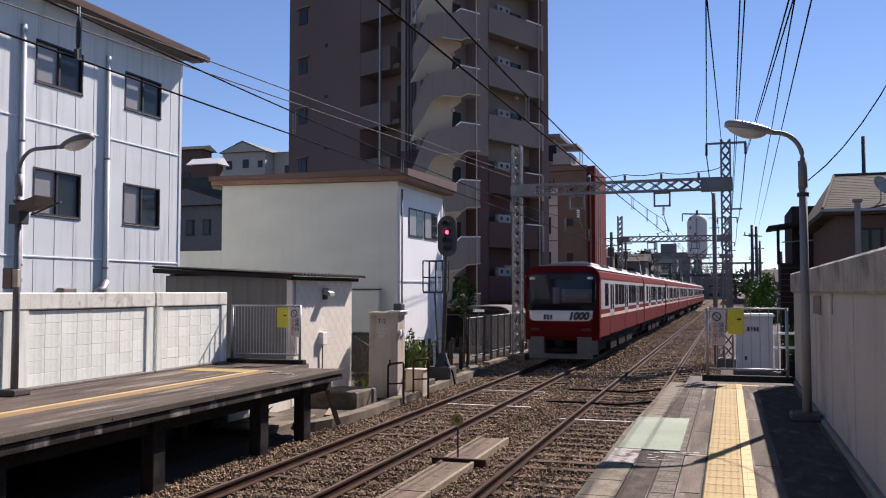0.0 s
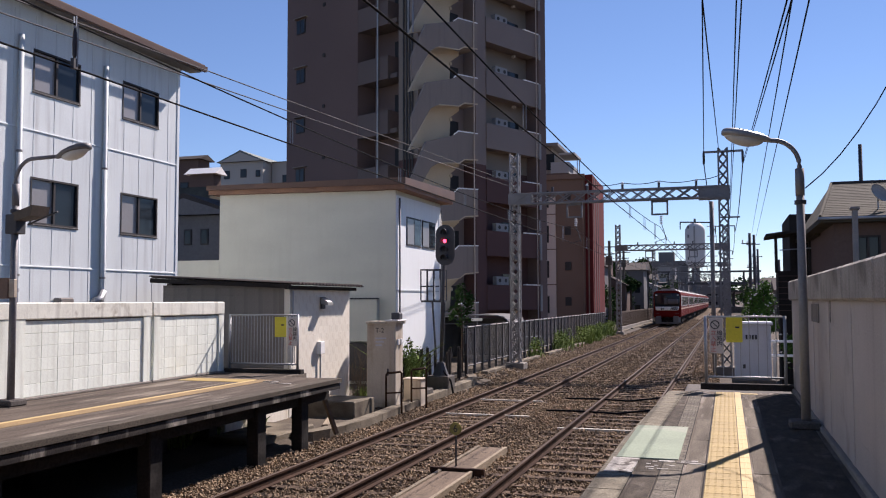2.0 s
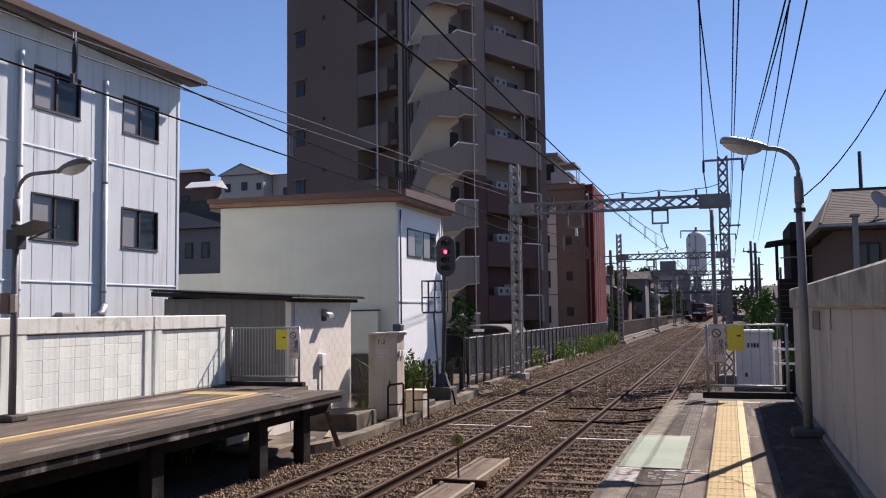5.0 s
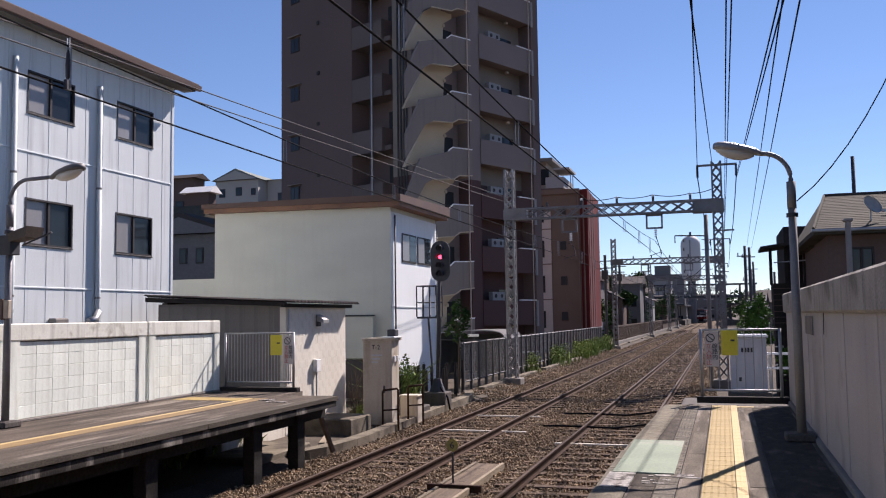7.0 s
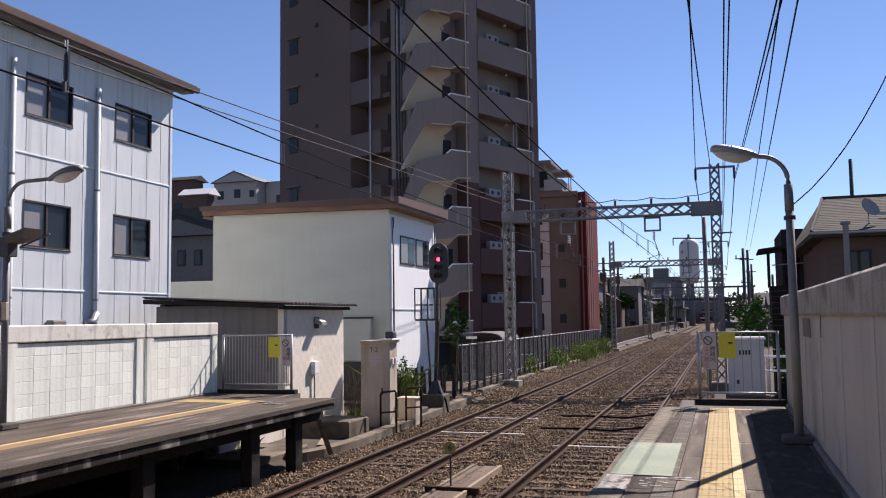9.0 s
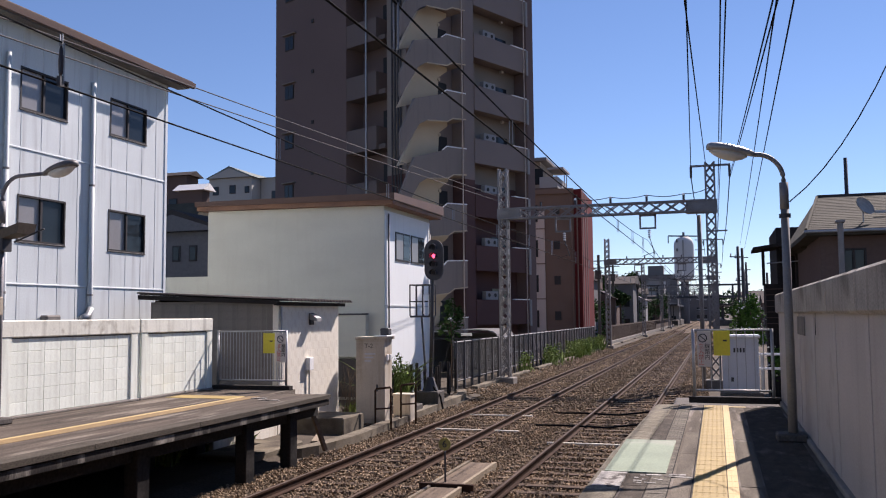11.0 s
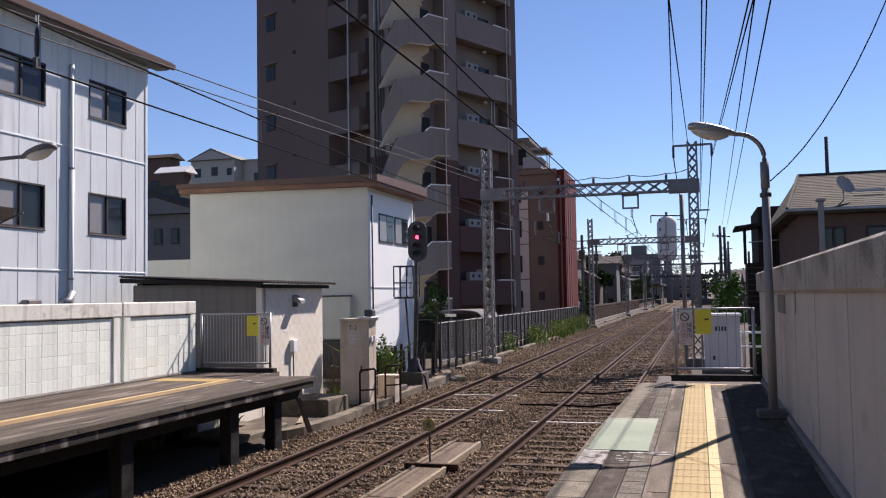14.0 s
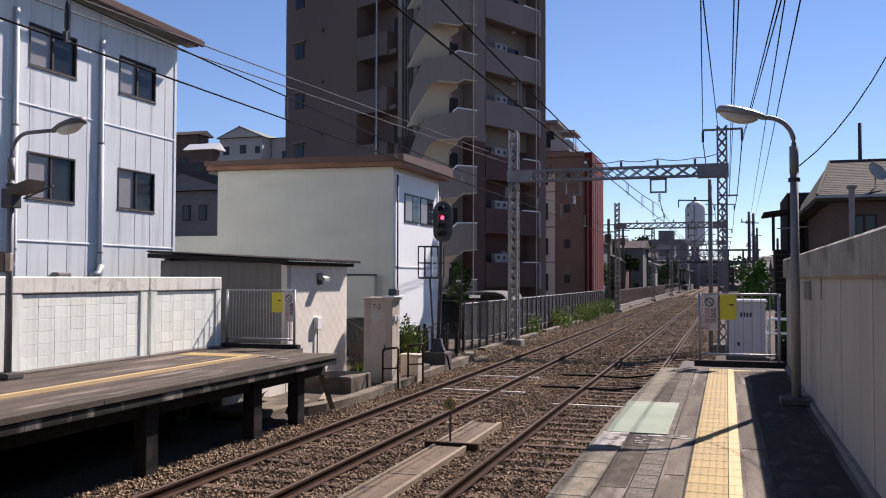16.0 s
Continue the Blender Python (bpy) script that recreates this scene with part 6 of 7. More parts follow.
def build_relay_cabinet():
    x0, x1, y0, y1, z1 = -8.97, -8.17, 21.4, 21.95, 2.06
    root = thing("relay_cabinet", "tall rust-stained beige relay cabinet by the track", "cabinet", ((x0 + x1) / 2, 21.7, -0.2))
    part("body", Geo().box(x0, x1, y0, y1, -0.25, z1, 0.015), M_CABINET, root, "beige steel body")
    part("lid", Geo().box(x0 + 0.0, x1 + 0.06, y0 - 0.06, y1 + 0.05, z1 - 0.01, z1 + 0.06, 0.012), M_CABINET, root, "overhanging lid")
    part("cap", Geo().box(x1 - 0.28, x1 + 0.10, y0 - 0.08, y1, z1 + 0.06, z1 + 0.10, 0.01), M_WHITE_WALL, root, "white cover plate")
    part("top_box", Geo().box(x1 - 0.18, x1 + 0.05, y0 + 0.15, y0 + 0.4, z1 + 0.10, z1 + 0.28, 0.02), M_STEEL_DARK, root, "dark box on top")
    part("door", Geo().box(x0 + 0.03, x1 - 0.03, y0 - 0.012, y0, 0.0, z1 - 0.08, 0.005), M_CABINET, root, "front door")
    part("handle", Geo().box(x1 - 0.22, x1 - 0.18, y0 - 0.05, y0 - 0.012, 0.72, 0.9, 0.008), M_STEEL_DARK, root, "dark handle")
    for k, dy in enumerate((0.14, 0.36)):
        part("side_lamp", Geo().box(x1, x1 + 0.05, y0 + dy - 0.05, y0 + dy + 0.05, 1.5, 1.66, 0.015), M_WHITE_WALL, root, "small white fitting")
    me = text_mesh("T-2", 0.17, M_SIGN_BLACK)
    ob = piece("lettering", me, root, (-0.03, y0 - 0.016 - 21.7, 1.88 + 0.2))
    ob.rotation_euler = (radians(90), 0, 0)
    g = Geo()
    for k in range(3):
        g.box(x0 + 0.25, x0 + 0.55 - 0.06 * k, y0 - 0.0145, y0 - 0.01, 1.66 - 0.09 * k, 1.70 - 0.09 * k)
    part("lettering_bars", g, M_CABINET_GREY, root, "faded unreadable lines")
    # pipe guards in front
    for x, y in ((-8.05, 20.95), (-7.82, 22.2)):
        gr = thing("pipe_guard", "rusty brown bent-pipe guard rail by the cabinet", "guard rail", (x, y, -0.2), "pipe guards")
        pts = [(x - 0.2, y, -0.25), (x - 0.2, y, 0.78), (x - 0.18, y, 0.82), (x + 0.16, y + 0.1, 0.86), (x + 0.18, y + 0.1, 0.82), (x + 0.18, y + 0.1, -0.25)]
        part("hoop", Geo().path(pts, 0.028, 8), M_RAIL, gr, "bent pipe hoop", smooth=True)
        part("mid_rail", Geo().rod((x - 0.2, y, 0.32), (x + 0.18, y + 0.1, 0.34), 0.022), M_RAIL, gr)
    b = thing("junction_box", "low stained beige junction box beside the track", "junction box", (-8.1, 22.9, -0.2))
    part("body", Geo().box(-8.45, -7.95, 22.75, 23.15, -0.3, 0.5, 0.015), M_CABINET, b, "stained beige box")
    part("lid", Geo().box(-8.48, -7.92, 22.72, 23.18, 0.5, 0.54, 0.01), M_CABINET, b)


def build_trackside():
    # kerb of the cess, in cast lengths
    pts = [(-8.3, 16.3), (-8.0, 17.1), (-7.85, 18.4), (-7.85, 19.7), (-7.93, 21.5), (-8.02, 23.4), (-8.1, 25.3), (-8.18, 27.2), (-8.26, 29.1), (-8.45, 30.2), (-8.8, 31.1)]
    root = thing("track_kerb", "weathered concrete kerb between track bed and lineside", "kerb", (-8.05, 23, -0.2), kind="structure")
    fine = []
    for i in range(len(pts) - 1):
        p0, p1, p2, p3 = (Vector(pts[max(0, min(len(pts) - 1, j))]) for j in (i - 1, i, i + 1, i + 2))
        for t in (0.0, 0.5):
            fine.append(0.5 * (2 * p1 + (p2 - p0) * t + (2 * p0 - 5 * p1 + 4 * p2 - p3) * t * t + (3 * p1 - p0 - 3 * p2 + p3) * t ** 3))
    fine.append(Vector(pts[-1]))
    sides = []
    for i, q in enumerate(fine):
        d = (fine[min(i + 1, len(fine) - 1)] - fine[max(i - 1, 0)]).normalized()
        sides.append(q + Vector((-d.y, d.x)) * 0.32)
    for i in range(len(fine) - 1):
        u = 0.004 / (fine[i + 1] - fine[i]).length
        a0, b0, a1, b1 = fine[i].lerp(fine[i + 1], u), fine[i].lerp(fine[i + 1], 1 - u), sides[i].lerp(sides[i + 1], u), sides[i].lerp(sides[i + 1], 1 - u)
        part("kerb_stone", Geo().prism([tuple(a0), tuple(b0), tuple(b1), tuple(a1)], -0.35, -0.03), M_KERB, root)
    g = Geo()
    root2 = thing("trough_line", "pale concrete cable trough along the fence", "cable trough", (-8.75, 60, -0.2), kind="structure")
    me = Geo().box(-0.14, 0.14, 0.01, 1.99, -0.1, 0.20, 0.015).mesh("trough_lid", M_KERB)
    for k in range(44):
        if k % 7 != 5:
            piece("trough_lid", me, root2, (random.Random(k).uniform(-0.03, 0.03), 32.2 + 2 * k - 60, 0.0))
    # slabs and boxes by the platform end
    for x0, x1, y0, y1, z0, z1, m, lab in ((-9.85, -8.45, 19.4, 20.7, -0.3, 0.26, M_KERB, "flat-topped concrete deck"),
                                           (-8.9, -8.2, 23.6, 24.6, -0.3, 0.12, M_CONCRETE_DARK, "low dark slab"), (-9.75, -8.55, 15.2, 17.5, -0.3, 0.0, M_KERB, "low concrete ledge")):
        solid("concrete_slab", Geo().box(x0, x1, y0, y1, z0, z1, 0.03), m, "weathered " + lab + " beside the platform end", "slab", kind="")
    solid("retaining_wall", Geo().box(-10.12, -9.95, 16.2, 18.98, -0.35, 0.42, 0.02), M_HUT, "pale whitewashed low wall below the platform end", "wall")
    rng = random.Random(44)
    for x, y, ln, turn, m, lab in ((-8.75, 18.6, 1.3, 20, M_BATTEN, "pale"), (-8.6, 22.3, 1.0, -30, M_TIMBER, "brown"), (-8.85, 24.9, 1.2, 50, M_TIMBER, "brown"), (-8.55, 27.6, 1.1, 12, M_BATTEN, "pale")):
        tagged(solid("scrap_plank", Geo().box(-0.07, 0.07, -ln / 2, ln / 2, 0.0, 0.04, 0.005).moved(pose(x, y, -0.12, 0, 0, turn)), m, "weathered " + lab + " plank lying in the cess", "plank", kind=""), group="scrap planks")
    g = Geo()
    for _ in range(420):
        x, y = rng.uniform(-9.7, -8.35), rng.uniform(20.8, 30.5)
        r = rng.uniform(0.03, 0.09)
        g.box(x - r, x + r, y - r * 0.6, y + r * 0.6, -0.13, -0.12 + r * rng.uniform(0.3, 0.9), r * 0.3)
    tagged(new("cess_rubble", g.mesh("cess_rubble", M_STONE)), "loose rubble and broken stone beside the cabinet", "rubble", "", "stuff")
    # timber walkway between the tracks and a numbered post
    root = thing("timber_walkway", "worn brown timber walkway boards between the tracks", "walkway", (-4.2, 12, -0.2))
    for y0, y1, dz in ((4.0, 6.6, 0.0), (6.62, 9.2, 0.0), (9.22, 11.6, 0.0), (11.62, 13.75, 0.0), (13.9, 16.1, 0.02)):
        part("board", Geo().box(-4.44, -3.99, y0, y1, -0.20, -0.095 + dz, 0.01), M_TIMBER, root, "worn brown centre board")
        for x in (-4.50, -3.985):
            part("edge_batten", Geo().box(x, x + 0.058, y0, y1, -0.22, -0.07 + dz, 0.006), M_BATTEN, root, "pale edge batten")
        y = y0 + 0.35
        while y < y1 - 0.3:
            part("slot", Geo().box(-4.25, -4.16, y, y + 0.025, -0.10 + dz, -0.0945 + dz), M_VOID, root, "dark lifting slot")
            y += 0.62
    part("cross_bearer", Geo().box(-4.66, -3.75, 13.78, 13.86, -0.22, -0.045, 0.01), M_RAIL, root, "dark cross bearer")
    root = thing("marker_post", "thin dark post with a small yellow number plate", "marker post", (-4.31, 14.1, -0.2))
    part("post", Geo().rod((-4.31, 14.1, -0.2), (-4.31, 14.1, 0.42), 0.016), M_STEEL_DARK, root, "dark post")
    pl = part("plate", Geo().rod((-4.31, 14.09, 0.54), (-4.31, 14.075, 0.54), 0.105, n=14), M_OLIVE, root, "round dull yellow plate")
    ob = piece("number", text_mesh("6", 0.17, M_SIGN_BLACK), pl, (0, -0.03, 0.74))
    ob.rotation_euler = (radians(90), 0, 0)
    # white cable covers across the sleepers
    for x0, x1, y in ((-7.0, -4.6, 21.0), (-6.7, -4.9, 24.2), (-3.6, -1.3, 19.3)):
        solid("cable_cover", Geo().box(x0, x1, y, y + 0.11, -0.19, -0.125, 0.01), M_PALE_COVER, "pale cable cover laid across the track bed", "cable cover", kind="")
    for x, y0, y1 in ((-1.9, 25.0, 25.0), (-1.6, 22.2, 22.6)):
        solid("cable", Geo().path([(-4.4, y0, -0.12), (-3.6, y0 - 0.5, -0.05), (-2.6, y0 - 0.3, -0.1), (-1.8, y0 + 0.2, -0.05), (-0.9, y1 + 1.0, -0.12)], 0.026, 6), M_WIRE,
              "thick black cable lying across the near track", "cable", kind="")


def build_fences():
    root = thing("lineside_fence", "dark mesh lineside fence with slim posts and a pale top rail", "fence", (-9.25, 50, 0))
    post = Geo().box(-0.05, 0.05, -0.05, 0.05, -0.3, 1.72, 0.01).mesh("post", M_STEEL_DARK)
    for k in range(36):
        piece("post", post, root, (0, 31.6 + 1.1 * k - 50, 0))
    part("top_rail", Geo().rod((-9.25, 31.4, 1.66), (-9.25, 71, 1.66), 0.03), M_MAST, root, "grey top rail")
    part("bottom_rail", Geo().rod((-9.25, 31.4, 0.22), (-9.25, 71, 0.22), 0.025), M_STEEL_DARK, root)
    mesh = Geo()
    for k in range(658):
        mesh.box(-9.262, -9.256, 31.5 + 0.06 * k, 31.509 + 0.06 * k, 0.25, 1.62)
    part("wire_mesh", mesh, M_MAST, root, "thin wire mesh", kind="stuff")
    root = thing("barred_fence", "rust-brown barred fence on a low kerb far along the line", "fence", (-9.2, 110, 0))
    post = Geo().box(-0.06, 0.06, -0.09, 0.09, -0.3, 1.55).mesh("bar", M_BAR_BROWN)
    for k in range(150):
        piece("bar", post, root, (0, 80 + 0.42 * k - 110, 0))
    part("top_rail", Geo().box(-9.26, -9.14, 79.5, 200, 1.5, 1.62), M_BAR_BROWN, root)
    part("back_panel", Geo().box(-9.42, -9.36, 79.5, 200, 0.1, 1.3), M_BAR_BROWN, root, "brown backing panel")
    part("kerb", Geo().box(-9.1, -8.9, 79.5, 200, -0.3, 0.25), M_CONCRETE, root, "pale kerb")
    rng = random.Random(12)
    for k in range(20):
        x, y = -9.15 + rng.uniform(-0.12, 0.12), 23.2 + 0.42 * k
        h = rng.uniform(0.75, 1.15)
        st = Geo().rod((x, y, -0.2), (x + rng.uniform(-0.05, 0.05), y, h), 0.06, 0.05, 7)
        tagged(solid("timber_stake", st, M_BLACK_TIMBER, "blackened timber stake in a lineside row", "stake", kind=""), group="stakes in the row")


def blades(g, x, y, z, h, n, spread, rng):
    for _ in range(n):
        a = rng.uniform(0, 2 * math.pi)
        r = spread * math.sqrt(rng.random())
        px, py = x + r * math.cos(a), y + r * math.sin(a)
        hh = h * rng.uniform(0.45, 1.1)
        lean = Vector((rng.gauss(0, 0.22), rng.gauss(0, 0.22), 1)) * hh
        w = rng.uniform(0.012, 0.03)
        b = Vector((math.cos(a * 3), math.sin(a * 3), 0)) * w
        p = Vector((px, py, z))
        m = p + lean * 0.55
        q = p + lean + Vector((lean.x, lean.y, -0.1 * hh))
        g.add([p - b, p + b, m + b * 1.3, m - b * 1.3, q], [(0, 1, 2, 3), (3, 2, 4)])


def build_plants():
    rng = random.Random(21)
    g = Geo()
    for k in range(105):
        y = 41.5 + 30 * rng.random() ** 0.9
        if 44.5 < y < 47.5 or 53.5 < y < 55:
            continue
        blades(g, -8.95 + rng.uniform(-0.25, 0.35) - 0.0, y, -0.15, rng.uniform(0.3, 1.15) * (1.15 if y > 50 else 0.9), 12, 0.4, rng)
        leaves(g, (-8.95 + rng.uniform(-0.2, 0.3), y, rng.uniform(0.2, 0.8)), (0.35, 0.45, 0.4), 60, 0.06, rng)
    tagged(new("lineside_weeds", g.mesh("lineside_weeds", M_WEED)), "rank green weeds along the lineside fence", "weeds", "", "stuff")
    for x, y, h, n in ((-9.35, 24.6, 1.75, 70), (-9.3, 25.5, 1.65, 70), (-9.0, 24.9, 1.3, 50), (-9.4, 26.6, 1.3, 40)):
        g = Geo()
        blades(g, x, y, -0.1, h, n, 0.28, rng)
        leaves(g, (x, y, h * 0.55), (0.3, 0.3, h * 0.45), 160, 0.07, rng)
        tagged(solid("weed_clump", g, M_WEED, "tall bright green weeds against the white wall", "weeds", kind=""), group="weed clumps")
    for x, y, h in ((-10.2, 15.9, 0.45), (-10.0, 14.6, 0.4), (-9.9, 17.2, 0.5), (-9.7, 22.9, 0.5), (-9.75, 23.4, 0.4), (-9.4, 22.5, 0.5)):
        g = Geo()
        blades(g, x, y, -0.12, h, 40, 0.3, rng)
        leaves(g, (x, y, 0.1), (0.3, 0.3, 0.25), 90, 0.05, rng)
        tagged(solid("weed_clump", g, M_WEED, "small green weeds in the lineside gravel", "weeds", kind=""), group="weed clumps")
    # dry stems at the hut corner
    g = Geo()
    for _ in range(40):
        x, y = -9.75 + rng.uniform(-0.1, 0.2), 22.5 + rng.uniform(-0.2, 0.4)
        g.path([(x, y, -0.2), (x + rng.uniform(-0.1, 0.1), y + rng.uniform(-0.1, 0.1), rng.uniform(0.3, 0.9)), (x + rng.uniform(-0.25, 0.25), y + rng.uniform(-0.2, 0.2), rng.uniform(0.6, 1.4))], 0.007, 4)
    tagged(solid("climbing_plant", g, M_TIMBER, "dry brown climbing stems at the hut corner", "dead plant", kind=""))
    # shrub behind the signal
    tree("shrub", (-9.85, 33.0, -0.2), 3.7, 0.05, (0.55, 0.6, 1.2), 900, 0.075, M_LEAF_DARK, "dark green shrub growing beside the white building", 31)
    # flowering bush beyond the platform end
    tree("flowering_bush", (0.74, 22.0, -0.25), 3.42, 0.05, (0.46, 0.5, 0.75), 3200, 0.042, M_LEAF, "leafy green bush dotted with pale flowers", 33)
    tree("flowering_bush", (1.35, 20.6, -0.25), 2.3, 0.04, (0.35, 0.4, 0.5), 900, 0.045, M_LEAF, "small leafy bush beside the wall end", 34)
    for k, (x, y, h, r) in enumerate(((-27, 175, 9.5, 3.6), (-19.5, 170, 10.6, 3.2), (-15.2, 168, 11.0, 2.8), (-10.8, 106, 5.6, 1.1), (-34, 190, 11, 4.2), (-14.5, 118, 6.2, 1.9), (-13.2, 130, 5.2, 1.6), (12, 150, 5.5, 2.2), (6.5, 120, 4.5, 1.6))):
        tree("tree", (x, y, -0.2), h, 0.18, (r, r, r * 0.8), 1100, 0.30, M_LEAF_DARK, "dark green broadleaf tree far along the line", 50 + k)


def tree(name, at, height, trunk, crown, count, leaf, material, label, seed):
    rng = random.Random(seed)
    x, y, z = at
    root = thing(name, label, "tree" if name == "tree" else "bush", at)
    cz = z + height - crown[2]
    g = Geo().path([(x, y, z), (x + 0.03, y, z + (cz - z) * 0.5), (x, y + 0.04, cz)], [trunk, trunk * 0.8, trunk * 0.5], 8)
    for k in range(6):
        a = k * 1.1 + rng.random()
        g.path([(x, y, cz - crown[2] * rng.uniform(0.2, 0.7)), (x + math.cos(a) * crown[0] * 0.35, y + math.sin(a) * crown[1] * 0.35, cz),
                (x + math.cos(a) * crown[0] * 0.7, y + math.sin(a) * crown[1] * 0.7, cz + crown[2] * rng.uniform(0, 0.5))], [trunk * 0.5, trunk * 0.35, trunk * 0.15], 5)
    part("trunk", g, M_BARK, root, "brown trunk with limbs")
    g = Geo()
    n = 9
    leaves(g, (x, y, cz), crown, count // 3, leaf, rng, 0.35)
    for k in range(n):
        d = Vector((rng.gauss(0, 1), rng.gauss(0, 1), rng.gauss(0.2, 0.8))).normalized() * rng.uniform(0.45, 0.8)
        s = rng.uniform(0.3, 0.5)
        leaves(g, (x + d.x * crown[0], y + d.y * crown[1], cz + d.z * crown[2]), (crown[0] * s, crown[1] * s, crown[2] * s), count * 2 // 3 // n, leaf, rng, 0.4)
    part("crown", g, material, root, "loose leafy crown")
    if name == "flowering_bush":
        g = Geo()
        leaves(g, (x, y, cz), (crown[0] * 1.05, crown[1] * 1.05, crown[2] * 1.05), count // 16, leaf * 0.75, rng, 0.8)
        part("flowers", g, M_FLOWER, root, "pale flowers", kind="stuff")
    return root


def gable_house(at, w, d, hw, hr, wall, roof, label, wins=(), along="x", category="house", base=-0.3, overhang=0.35):
    """A plain house: at is the middle of its front (towards -y); along: the ridge's axis."""
    x, y = at
    root = thing("house", label, category, (x, y + d / 2, base), "houses beyond the line")
    x0, x1, y0, y1 = x - w / 2, x + w / 2, y, y + d
    part("wall", Geo().box(x0, x1, y0, y1, base, hw), wall, root, "rendered wall")
    o = overhang
    if along == "x":
        prof = [(y0 - o, hw - 0.05), (y1 + o, hw - 0.05), ((y0 + y1) / 2, hr)]
        part("roof", Geo().extrude(prof, "x", x0 - o, x1 + o), roof, root, "pitched roof")
    else:
        prof = [(x0 - o, hw - 0.05), (x1 + o, hw - 0.05), ((x0 + x1) / 2, hr)]
        part("roof", Geo().extrude(prof, "y", y0 - o, y1 + o), roof, root, "pitched roof")
        part("gable", Geo().extrude([(x0, hw - 0.05), (x1, hw - 0.05), ((x0 + x1) / 2, hr - 0.25)], "y", y0 - o - 0.04, y0), wall, root, "gable wall")
    for wx, wz, ww, wh in wins:
        win = part("window", Geo().box(x + wx - ww / 2, x + wx + ww / 2, y0 - 0.05, y0 + 0.02, wz, wz + wh), M_ALU, root, "window frame")
        part("pane", Geo().box(x + wx - ww / 2 + 0.07, x + wx + ww / 2 - 0.07, y0 - 0.065, y0 - 0.04, wz + 0.07, wz + wh - 0.07), M_PANE, win)
    return root


def build_neighbourhood():
    # hill behind the far side
    g = Geo()
    nx, ny = 24, 20
    for j in range(ny + 1):
        for i in range(nx + 1):
            x, y = -150 + 125 * i / nx, 44 + 170 * j / ny
            e = min(1, i / 7, (nx - i) / 9, j / 4, (ny - j) / 6)
            g.v.append((x, y, -0.5 + 14.5 * max(0, e) ** 1.3 + 1.2 * noise.noise(Vector((x, y, 0)) * 0.03) * e))
    for j in range(ny):
        for i in range(nx):
            a = j * (nx + 1) + i
            g.f.append((a, a + 1, a + nx + 2, a + nx + 1))
    solid("hill", g, M_EARTH, "low wooded hill behind the houses", "hill", smooth=True)
    gable_house((-24.3, 36), 5.2, 6.5, 6.75, 7.75, M_FAR_GREY, M_ROOF_DARK, "grey two-storey house with small upright windows",
                [(0.05, 5.3, 0.42, 0.75), (0.95, 5.3, 0.42, 0.75), (-1.2, 5.3, 0.42, 0.75)], "y")
    gable_house((-32.7, 45), 6.2, 2.6, 8.0, 9.6, M_FAR_BROWN, M_ROOF_BROWN, "brown-roofed house on the slope", [(1.8, 6.4, 0.9, 1.0)], "x", base=-0.5)
    gable_house((-37.3, 57), 2.0, 1.0, 12.2, 12.7, M_FAR_BROWN, M_WHITE_WALL, "house with a bright white roof on the slope", [(-0.5, 9.8, 0.5, 0.8), (0.4, 9.8, 0.5, 0.8)], "x", base=2.0)
    gable_house((-42.6, 62), 3.4, 1.6, 14.3, 14.7, M_FAR_BROWN, M_ROOF_DARK, "dark flat-topped house on the hill", [(0.4, 11.5, 0.8, 0.9)], "x", base=2.0)
    gable_house((-53.6, 90), 5.6, 9, 18.9, 20.2, M_HILL_HOUSE, M_HILL_ROOF, "grey-green gabled house on the hilltop", [(-1.9, 16.9, 0.8, 1.0), (0.3, 17.0, 0.8, 1.0), (2.2, 17.0, 0.6, 0.8)], "y", base=8.0)
    gable_house((-47.2, 92), 7.0, 9, 19.0, 19.4, M_HILL_HOUSE, M_HILL_ROOF, "long grey-green house beside the gabled one", [(-1.5, 16.4, 1.2, 1.0), (1.4, 16.4, 1.2, 1.0)], "x", base=8.0)
    # stepped building behind the red one
    root = thing("stepped_building", "beige apartment building with roof terraces behind the red one", "building", (-16, 90, -0.2))
    part("wall", Geo().box(-24, -14.8, 86, 96, -0.3, 15.2), M_FAR_BROWN, root, "brown wall")
    part("terrace", Geo().box(-22, -16.4, 86.4, 94, 15.2, 17.9), M_TOWER_BEIGE, root, "set-back top storey")
    part("roof_slab", Geo().box(-22.5, -15.6, 85.6, 94.5, 17.9, 18.2), M_FAR_GREY, root, "overhanging roof slab")
    part("terrace_wall", Geo().box(-16.4, -14.6, 86, 92, 15.2, 16.3), M_FAR_LIGHT, root, "pale terrace wall")
    part("terrace_slab", Geo().box(-15.6, -14, 86, 90, 17.0, 17.2), M_FAR_LIGHT, root, "pale balcony slab")
    for k in range(3):
        part("window", Geo().box(-19.9 + 1.5 * k, -19.1 + 1.5 * k, 86.3, 86.42, 15.6, 17.2), M_PANE, root, "terrace window")
    part("antenna", Geo().bar((-19, 88, 18.2), (-19, 88, 19.4), 0.06).bar((-19.5, 88, 19.2), (-18.5, 88, 19.2), 0.05), M_STEEL_DARK, root, "roof aerial")
    # low houses along the line, far off
    rng = random.Random(77)
    walls = (M_FAR_LIGHT, M_FAR_GREY, M_FAR_BROWN, M_FAR_GREY)
    roofs = (M_ROOF_DARK, M_FAR_GREY, M_ROOF_DARK, M_ROOF_DARK)
